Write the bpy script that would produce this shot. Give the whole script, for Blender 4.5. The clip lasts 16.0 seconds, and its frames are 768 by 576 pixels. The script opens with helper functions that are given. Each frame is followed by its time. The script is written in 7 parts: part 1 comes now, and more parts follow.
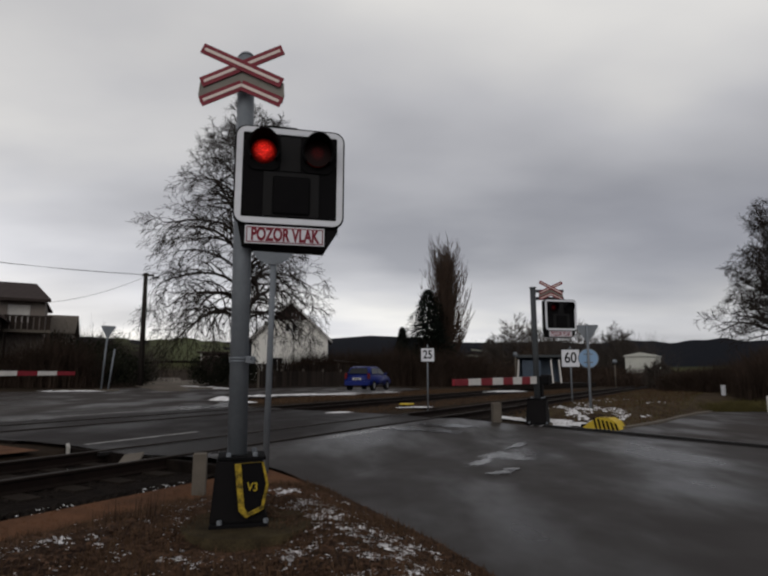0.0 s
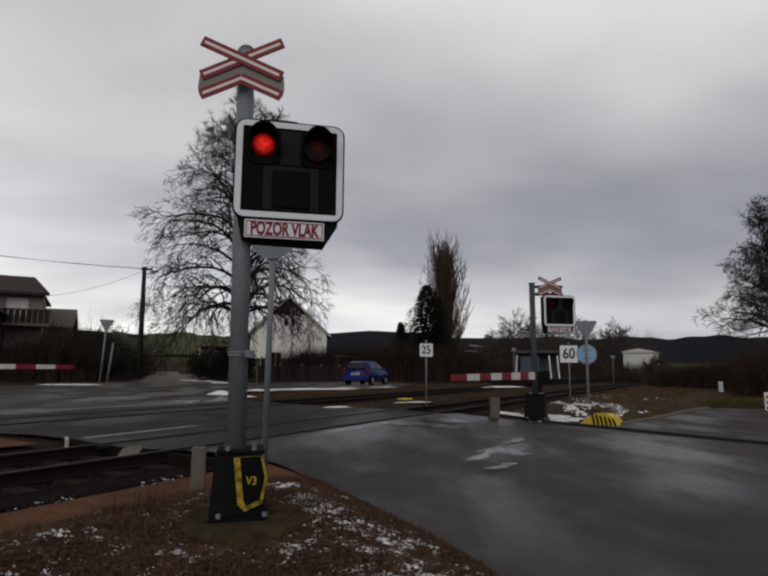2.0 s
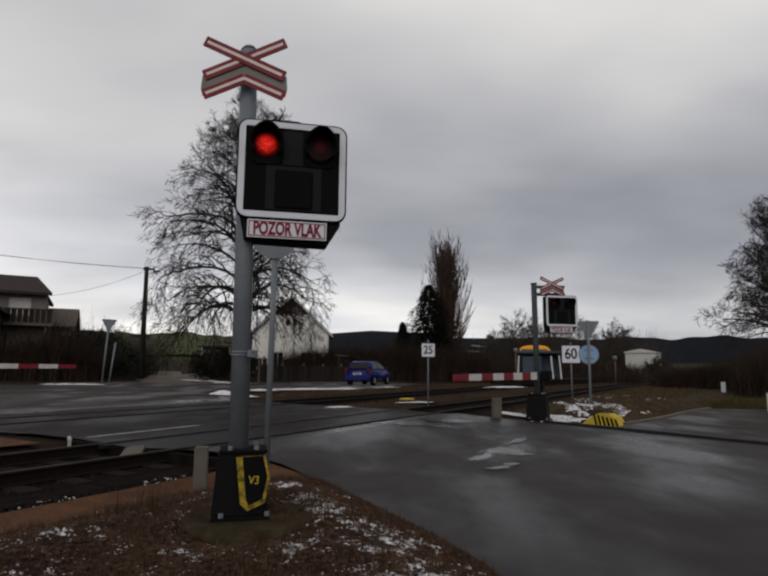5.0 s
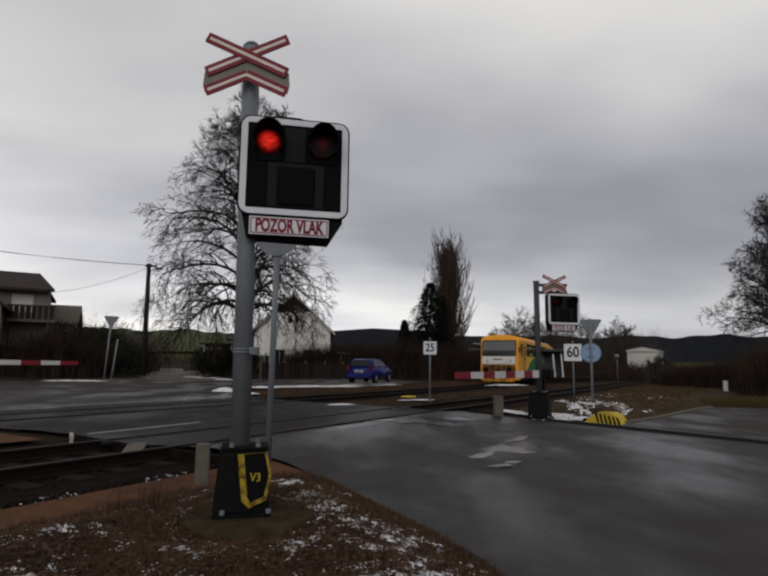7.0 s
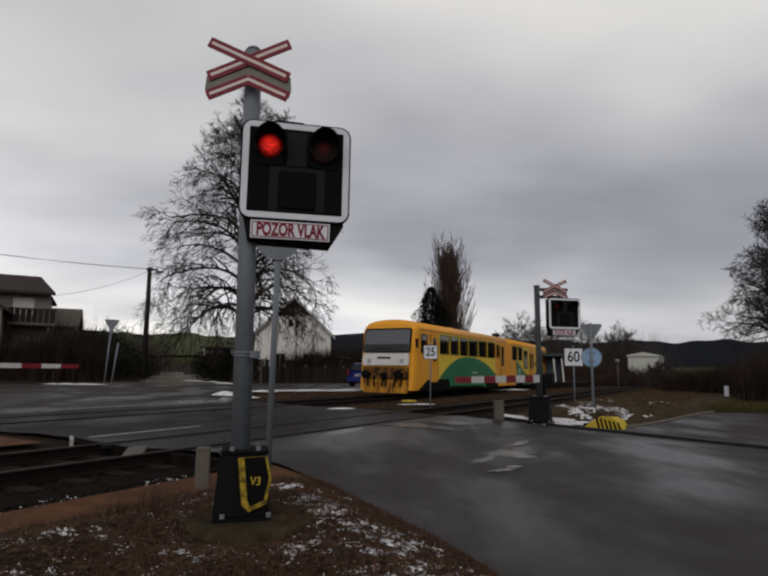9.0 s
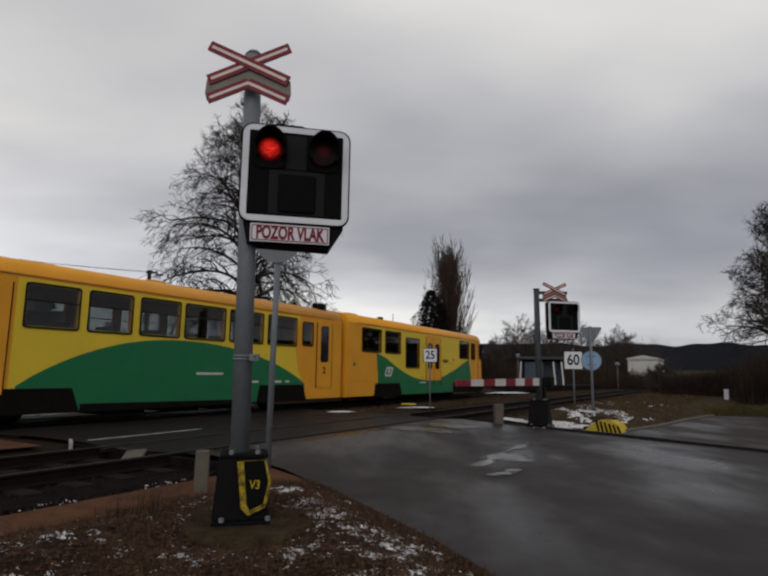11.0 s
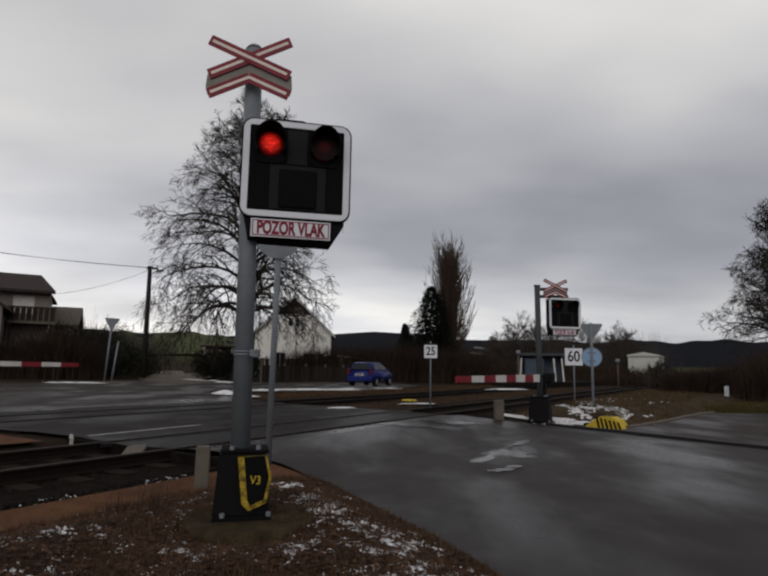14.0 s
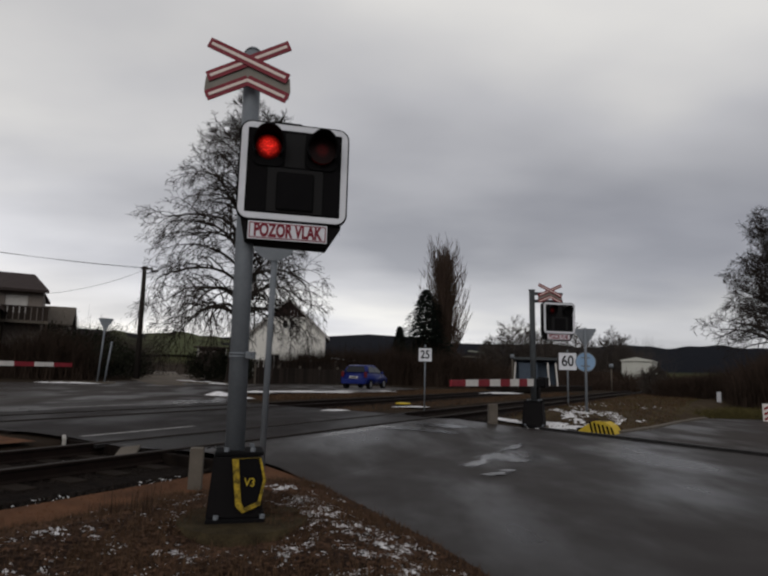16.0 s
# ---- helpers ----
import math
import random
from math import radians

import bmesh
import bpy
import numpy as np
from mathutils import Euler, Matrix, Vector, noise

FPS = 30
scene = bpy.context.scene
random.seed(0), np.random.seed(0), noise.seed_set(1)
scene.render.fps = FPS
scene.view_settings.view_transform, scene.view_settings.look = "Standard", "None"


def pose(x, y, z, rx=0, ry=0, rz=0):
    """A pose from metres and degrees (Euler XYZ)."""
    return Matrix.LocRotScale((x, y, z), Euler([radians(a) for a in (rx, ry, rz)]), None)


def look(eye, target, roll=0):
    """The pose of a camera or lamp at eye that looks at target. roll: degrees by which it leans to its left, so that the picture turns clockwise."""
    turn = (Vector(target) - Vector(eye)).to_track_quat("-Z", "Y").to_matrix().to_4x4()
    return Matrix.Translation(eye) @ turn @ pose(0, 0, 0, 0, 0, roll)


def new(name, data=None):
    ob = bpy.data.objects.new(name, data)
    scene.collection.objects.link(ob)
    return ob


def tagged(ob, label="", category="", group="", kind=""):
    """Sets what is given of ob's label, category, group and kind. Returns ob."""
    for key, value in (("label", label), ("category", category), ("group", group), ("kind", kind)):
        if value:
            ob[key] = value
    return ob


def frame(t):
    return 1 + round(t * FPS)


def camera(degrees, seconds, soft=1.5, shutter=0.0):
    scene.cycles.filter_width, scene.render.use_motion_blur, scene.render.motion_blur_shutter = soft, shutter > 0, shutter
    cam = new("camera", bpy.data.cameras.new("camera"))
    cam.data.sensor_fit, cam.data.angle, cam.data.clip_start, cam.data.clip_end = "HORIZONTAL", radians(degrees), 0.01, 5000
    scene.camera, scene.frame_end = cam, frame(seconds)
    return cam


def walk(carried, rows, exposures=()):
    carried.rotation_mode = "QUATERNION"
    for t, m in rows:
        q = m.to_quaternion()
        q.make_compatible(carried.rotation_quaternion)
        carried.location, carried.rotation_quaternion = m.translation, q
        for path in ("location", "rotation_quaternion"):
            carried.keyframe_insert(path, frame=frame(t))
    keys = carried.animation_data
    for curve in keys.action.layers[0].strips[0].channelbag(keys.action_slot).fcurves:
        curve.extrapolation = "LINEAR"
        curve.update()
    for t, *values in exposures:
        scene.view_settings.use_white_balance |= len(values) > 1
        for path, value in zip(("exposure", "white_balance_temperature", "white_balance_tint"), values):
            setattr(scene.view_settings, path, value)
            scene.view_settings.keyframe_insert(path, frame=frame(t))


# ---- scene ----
# ---- camera and its walk ----
PATH = [
    (0.0, 0.013, 0.000, 1.603, 8.32, -0.16, 0.11),
    (0.5, 0.011, 0.001, 1.604, 8.17, -0.28, -0.19),
    (1.0, 0.015, -0.006, 1.600, 7.86, -0.34, -0.10),
    (1.5, 0.009, -0.003, 1.600, 7.91, -0.33, 0.02),
    (2.0, 0.005, 0.005, 1.600, 7.84, -0.41, -0.05),
    (2.5, 0.004, 0.006, 1.601, 7.77, -0.67, -0.27),
    (3.0, 0.001, -0.003, 1.603, 8.10, -0.56, -0.05),
    (3.5, 0.000, 0.000, 1.600, 8.00, -0.50, 0.00),
    (4.0, -0.002, 0.001, 1.600, 8.00, -0.50, 0.03),
    (6.5, 0.000, 0.004, 1.595, 7.55, -0.57, 0.30),
    (7.0, -0.003, 0.016, 1.598, 7.61, -0.68, 0.29),
    (7.5, -0.003, 0.014, 1.597, 7.75, -0.67, 0.22),
    (8.0, -0.003, 0.011, 1.596, 7.86, -0.70, 0.34),
    (8.5, -0.004, 0.012, 1.597, 7.98, -0.81, 0.50),
    (9.0, -0.004, 0.009, 1.595, 8.02, -0.83, 0.33),
    (11.5, -0.002, 0.005, 1.600, 8.34, -0.86, 0.30),
    (12.0, -0.009, 0.011, 1.601, 8.19, -0.81, 0.38),
    (12.5, -0.009, 0.015, 1.597, 8.25, -0.81, 0.48),
    (13.0, -0.007, 0.013, 1.596, 8.11, -0.86, 0.33),
    (13.5, -0.008, 0.018, 1.595, 8.14, -0.85, 0.28),
    (14.0, -0.008, 0.023, 1.594, 7.95, -0.97, 0.33),
    (14.5, -0.010, 0.013, 1.596, 8.06, -1.10, 0.41),
    (15.0, -0.011, 0.014, 1.592, 8.17, -1.10, 0.19),
    (15.5, -0.016, 0.010, 1.597, 8.23, -1.28, 0.04),
    (16.0, -0.019, 0.001, 1.599, 8.23, -1.49, -0.25),
]
cam = camera(67.0, 16.0, soft=2.4)
walk(cam, [(t, pose(x, y, z, 90 + p, r, w)) for t, x, y, z, p, r, w in PATH])

# ---- world, sun, exposure ----
scene.view_settings.exposure = 0.0


def overcast_sky():
    world = bpy.data.worlds.new("overcast_sky")
    scene.world = world
    world.use_nodes = True
    nt = world.node_tree
    nt.nodes.clear()
    N, L = nt.nodes.new, nt.links.new
    out, bg = N("ShaderNodeOutputWorld"), N("ShaderNodeBackground")
    sky = N("ShaderNodeTexSky")
    sky.sky_type, sky.sun_disc = "NISHITA", False
    sky.sun_elevation, sky.sun_rotation = radians(32), radians(190)
    tc, sep = N("ShaderNodeTexCoord"), N("ShaderNodeSeparateXYZ")
    L(tc.outputs["Generated"], sep.inputs[0])
    # cloud layer overhead: directions projected on a plane, so that clouds flatten towards the horizon
    zc = N("ShaderNodeMath"); zc.operation = "MAXIMUM"; zc.inputs[1].default_value = 0.0
    L(sep.outputs[2], zc.inputs[0])
    za = N("ShaderNodeMath"); za.operation = "ADD"; za.inputs[1].default_value = 0.16
    L(zc.outputs[0], za.inputs[0])
    dx, dy = N("ShaderNodeMath"), N("ShaderNodeMath")
    for d, o in ((dx, 0), (dy, 1)):
        d.operation = "DIVIDE"
        L(sep.outputs[o], d.inputs[0]); L(za.outputs[0], d.inputs[1])
    comb = N("ShaderNodeCombineXYZ")
    L(dx.outputs[0], comb.inputs[0]); L(dy.outputs[0], comb.inputs[1])
    n1, n2 = N("ShaderNodeTexNoise"), N("ShaderNodeTexNoise")
    for nn, sc, de, off in ((n1, 0.55, 3.0, CLOUD_SHIFT), (n2, 1.7, 5.0, (3.1, 7.4, 0.0))):
        mp = N("ShaderNodeMapping")
        mp.inputs["Location"].default_value = off
        mp.inputs["Rotation"].default_value = (0, 0, radians(-12))
        mp.inputs["Scale"].default_value = (0.75, 1.0, 1.0)
        L(comb.outputs[0], mp.inputs[0]); L(mp.outputs[0], nn.inputs["Vector"])
        nn.inputs["Scale"].default_value, nn.inputs["Detail"].default_value = sc, de
        nn.inputs["Roughness"].default_value = 0.45
    mix = N("ShaderNodeMix"); mix.data_type = "FLOAT"; mix.inputs[0].default_value = 0.2
    L(n1.outputs["Fac"], mix.inputs[2]); L(n2.outputs["Fac"], mix.inputs[3])
    ramp = N("ShaderNodeValToRGB")
    e = ramp.color_ramp.elements
    e[0].position, e[0].color = 0.36, (0.298, 0.298, 0.318, 1)
    e[1].position, e[1].color = 0.62, (0.71, 0.693, 0.66, 1)
    m = ramp.color_ramp.elements.new(0.50); m.color = (0.498, 0.494, 0.506, 1)
    L(mix.outputs[0], ramp.inputs[0])
    # cloud brightness by height above the horizon: thin low down, thick above that, thinner again overhead
    wob = N("ShaderNodeMath"); wob.operation = "MULTIPLY_ADD"; wob.inputs[1].default_value = 0.16
    L(n1.outputs["Fac"], wob.inputs[0]); L(sep.outputs[2], wob.inputs[2])
    slope = N("ShaderNodeMath"); slope.operation = "MULTIPLY_ADD"; slope.inputs[1].default_value = 0.2
    L(sep.outputs[0], slope.inputs[0]); L(wob.outputs[0], slope.inputs[2])
    el = N("ShaderNodeValToRGB")
    ee = el.color_ramp.elements
    el.color_ramp.interpolation = "EASE"
    ee[0].position, ee[0].color = 0.06, (2.0, 1.96, 1.88, 1)
    ee[1].position, ee[1].color = 0.75, (1.22, 1.22, 1.22, 1)
    for pos, v in ((0.14, 1.58), (0.225, 1.27), (0.29, 1.12), (0.37, 1.09), (0.52, 1.01)):
        q = ee.new(pos); q.color = (v, v, v * 1.01, 1)
    L(slope.outputs[0], el.inputs[0])
    mh = N("ShaderNodeMix"); mh.data_type = "RGBA"; mh.blend_type = "MULTIPLY"; mh.inputs[0].default_value = 1.0
    L(ramp.outputs[0], mh.inputs[6]); L(el.outputs[0], mh.inputs[7])
    # a heavier cloud bank to the north-east, some way above the horizon
    east, high, dist, bank = N("ShaderNodeMapRange"), N("ShaderNodeMapRange"), N("ShaderNodeMath"), N("ShaderNodeMath")
    east.interpolation_type = high.interpolation_type = "SMOOTHSTEP"
    east.inputs["From Min"].default_value, east.inputs["From Max"].default_value = 0.14, 0.44
    L(sep.outputs[0], east.inputs["Value"])
    dist.operation = "SUBTRACT"; dist.inputs[1].default_value = 0.27
    L(wob.outputs[0], dist.inputs[0])
    away = N("ShaderNodeMath"); away.operation = "ABSOLUTE"
    L(dist.outputs[0], away.inputs[0])
    high.inputs["From Min"].default_value, high.inputs["From Max"].default_value = 0.03, 0.13
    high.inputs["To Min"].default_value, high.inputs["To Max"].default_value = 1.0, 0.0
    L(away.outputs[0], high.inputs["Value"])
    bank.operation = "MULTIPLY"
    L(east.outputs[0], bank.inputs[0]); L(high.outputs[0], bank.inputs[1])
    heavy = N("ShaderNodeMix"); heavy.data_type, heavy.blend_type = "RGBA", "MULTIPLY"
    heavy.inputs[7].default_value = (0.66, 0.665, 0.70, 1)
    L(bank.outputs[0], heavy.inputs[0]); L(mh.outputs[2], heavy.inputs[6])
    dim = N("ShaderNodeMix"); dim.data_type = "RGBA"; dim.blend_type = "MULTIPLY"; dim.inputs[0].default_value = 1.0
    dim.inputs[7].default_value = (0.1, 0.1, 0.1, 1)
    L(sky.outputs[0], dim.inputs[6])
    ms = N("ShaderNodeMix"); ms.data_type = "RGBA"; ms.inputs[0].default_value = 0.94
    L(dim.outputs[2], ms.inputs[6]); L(heavy.outputs[2], ms.inputs[7])
    L(ms.outputs[2], bg.inputs[0])
    bg.inputs[1].default_value = 1.0
    L(bg.outputs[0], out.inputs[0])


CLOUD_SHIFT = (1.3, 0.4, 0.0)
overcast_sky()
sun = new("sun", bpy.data.lights.new("sun", "SUN"))
sun.data.energy, sun.data.angle, sun.data.color = 0.9, radians(50), (1.0, 0.96, 0.91)
sun.matrix_world = look((-4, -24, 55), (0, 0, 40))

# ---- materials ----


def mat(name, col, col2=None, rough=0.7, metal=0.0, scale=4.0, bump=0.2, fine=60.0, amount=0.5, spec=0.15, island=False, rough2=None, stretch=(1, 1, 1), dist=0.01):
    """A surface with a coarse and a fine variation of colour, a bump and uneven gloss."""
    m = bpy.data.materials.new(name)
    m.use_nodes = True
    nt = m.node_tree
    N, L = nt.nodes.new, nt.links.new
    b = nt.nodes["Principled BSDF"]
    col2 = col2 or tuple(c * 0.7 for c in col)
    tc, mp = N("ShaderNodeTexCoord"), N("ShaderNodeMapping")
    mp.inputs["Scale"].default_value = stretch
    L(tc.outputs["Object"], mp.inputs[0])
    a, f = N("ShaderNodeTexNoise"), N("ShaderNodeTexNoise")
    for nn, sc in ((a, scale), (f, fine)):
        nn.inputs["Scale"].default_value, nn.inputs["Detail"].default_value = sc, 5.0
        L(mp.outputs[0], nn.inputs["Vector"])
    mx = N("ShaderNodeMix"); mx.data_type = "FLOAT"; mx.inputs[0].default_value = 0.4
    L(a.outputs["Fac"], mx.inputs[2]); L(f.outputs["Fac"], mx.inputs[3])
    rp = N("ShaderNodeMapRange")
    rp.inputs["From Min"].default_value, rp.inputs["From Max"].default_value = 0.5 - 0.25 / max(amount, 0.01) * 0.5, 0.5 + 0.25 / max(amount, 0.01) * 0.5
    L(mx.outputs[0], rp.inputs["Value"])
    cm = N("ShaderNodeMix"); cm.data_type = "RGBA"
    cm.inputs[6].default_value, cm.inputs[7].default_value = (*col, 1), (*col2, 1)
    L(rp.outputs[0], cm.inputs[0])
    last = cm.outputs[2]
    if island:
        rnd = N("ShaderNodeNewGeometry") if island == "island" else N("ShaderNodeObjectInfo")
        hsv = N("ShaderNodeHueSaturation")
        mr = N("ShaderNodeMapRange"); mr.inputs["To Min"].default_value, mr.inputs["To Max"].default_value = 0.6, 1.4
        L(rnd.outputs["Random Per Island" if island == "island" else "Random"], mr.inputs["Value"])
        L(mr.outputs[0], hsv.inputs["Value"]); L(last, hsv.inputs["Color"])
        last = hsv.outputs[0]
    L(last, b.inputs["Base Color"])
    rr = N("ShaderNodeMapRange")
    rr.inputs["To Min"].default_value, rr.inputs["To Max"].default_value = rough, rough2 if rough2 is not None else min(1, rough + 0.15)
    L(a.outputs["Fac"], rr.inputs["Value"]); L(rr.outputs[0], b.inputs["Roughness"])
    b.inputs["Metallic"].default_value = metal
    b.inputs["Specular IOR Level"].default_value = spec
    if bump:
        bp = N("ShaderNodeBump"); bp.inputs["Strength"].default_value, bp.inputs["Distance"].default_value = bump, dist
        L(mx.outputs[0], bp.inputs["Height"]); L(bp.outputs[0], b.inputs["Normal"])
    return m


def glass_dark(name, col, rough=0.05):
    m = mat(name, col, rough=rough, rough2=rough + 0.04, bump=0.0, amount=0.3, spec=0.3)
    return m


def clear_glass(name, tint):
    m = bpy.data.materials.new(name)
    m.use_nodes = True
    b = m.node_tree.nodes["Principled BSDF"]
    b.inputs["Base Color"].default_value = (*tint, 1)
    b.inputs["Transmission Weight"].default_value, b.inputs["Roughness"].default_value, b.inputs["IOR"].default_value = 1.0, 0.02, 1.36
    return m


def glow(name, col, strength, reach=0.125):
    """A lamp behind a ribbed red lens: strongest before the bulb, fading to the rim, with uneven facets. The added
    shutter wears it faintly.
    """
    m = bpy.data.materials.new(name)
    m.use_nodes = True
    nt = m.node_tree
    N, L = nt.nodes.new, nt.links.new
    b = nt.nodes["Principled BSDF"]
    b.inputs["Base Color"].default_value = (*[c * 0.006 for c in col], 1)
    b.inputs["Roughness"].default_value, b.inputs["Specular IOR Level"].default_value = 0.5, 0.08
    b.inputs["Emission Color"].default_value = (*col, 1)
    tc, v, r, ln, fall, mul = N("ShaderNodeTexCoord"), N("ShaderNodeTexVoronoi"), N("ShaderNodeMapRange"), N("ShaderNodeVectorMath"), N("ShaderNodeMapRange"), N("ShaderNodeMath")
    v.inputs["Scale"].default_value = 48.0
    L(tc.outputs["Object"], v.inputs["Vector"])
    r.inputs["From Max"].default_value = 0.6
    r.inputs["To Min"].default_value, r.inputs["To Max"].default_value = strength * 1.6, strength * 0.55
    L(v.outputs["Distance"], r.inputs["Value"])
    ln.operation = "LENGTH"
    L(tc.outputs["Object"], ln.inputs[0])
    fall.interpolation_type = "SMOOTHSTEP"
    fall.inputs["From Min"].default_value, fall.inputs["From Max"].default_value = 0.03, reach
    fall.inputs["To Min"].default_value, fall.inputs["To Max"].default_value = 1.5, 0.03
    L(ln.outputs["Value"], fall.inputs["Value"])
    mul.operation = "MULTIPLY"
    L(r.outputs[0], mul.inputs[0]); L(fall.outputs[0], mul.inputs[1])
    L(mul.outputs[0], b.inputs["Emission Strength"])
    return m


def wet_asphalt(name, dry, wet, scale=0.35, spec=0.15):
    """Asphalt with damp patches and shallow puddles."""
    m = mat(name, dry, tuple(c * 0.75 for c in dry), rough=0.55, rough2=0.8, scale=1.2, fine=140, bump=0.35, amount=0.5, dist=0.006, spec=spec)
    nt = m.node_tree
    N, L = nt.nodes.new, nt.links.new
    b = nt.nodes["Principled BSDF"]
    tc, mp, nz, big = N("ShaderNodeTexCoord"), N("ShaderNodeMapping"), N("ShaderNodeTexNoise"), N("ShaderNodeTexNoise")
    mp.inputs["Rotation"].default_value = (0, 0, radians(20))
    mp.inputs["Scale"].default_value = (1.25, 0.6, 1)
    L(tc.outputs["Object"], mp.inputs[0]); L(mp.outputs[0], nz.inputs["Vector"]); L(tc.outputs["Object"], big.inputs["Vector"])
    nz.inputs["Scale"].default_value, nz.inputs["Detail"].default_value = scale, 6
    big.inputs["Scale"].default_value = 0.12
    w = N("ShaderNodeMapRange"); w.interpolation_type = "SMOOTHSTEP"
    w.inputs["From Min"].default_value, w.inputs["From Max"].default_value = 0.40, 0.62
    L(nz.outputs["Fac"], w.inputs["Value"])
    for sock, val in (("Roughness", wet[1]), ("Base Color", (*wet[0], 1))):
        old = b.inputs[sock].links[0].from_socket
        mx = N("ShaderNodeMix")
        if sock == "Base Color":
            mx.data_type = "RGBA"; i0, i1, o = 6, 7, 2
        else:
            mx.data_type = "FLOAT"; i0, i1, o = 2, 3, 0
        L(w.outputs[0], mx.inputs[0]); L(old, mx.inputs[i0]); mx.inputs[i1].default_value = val
        L(mx.outputs[o], b.inputs[sock])
    return m


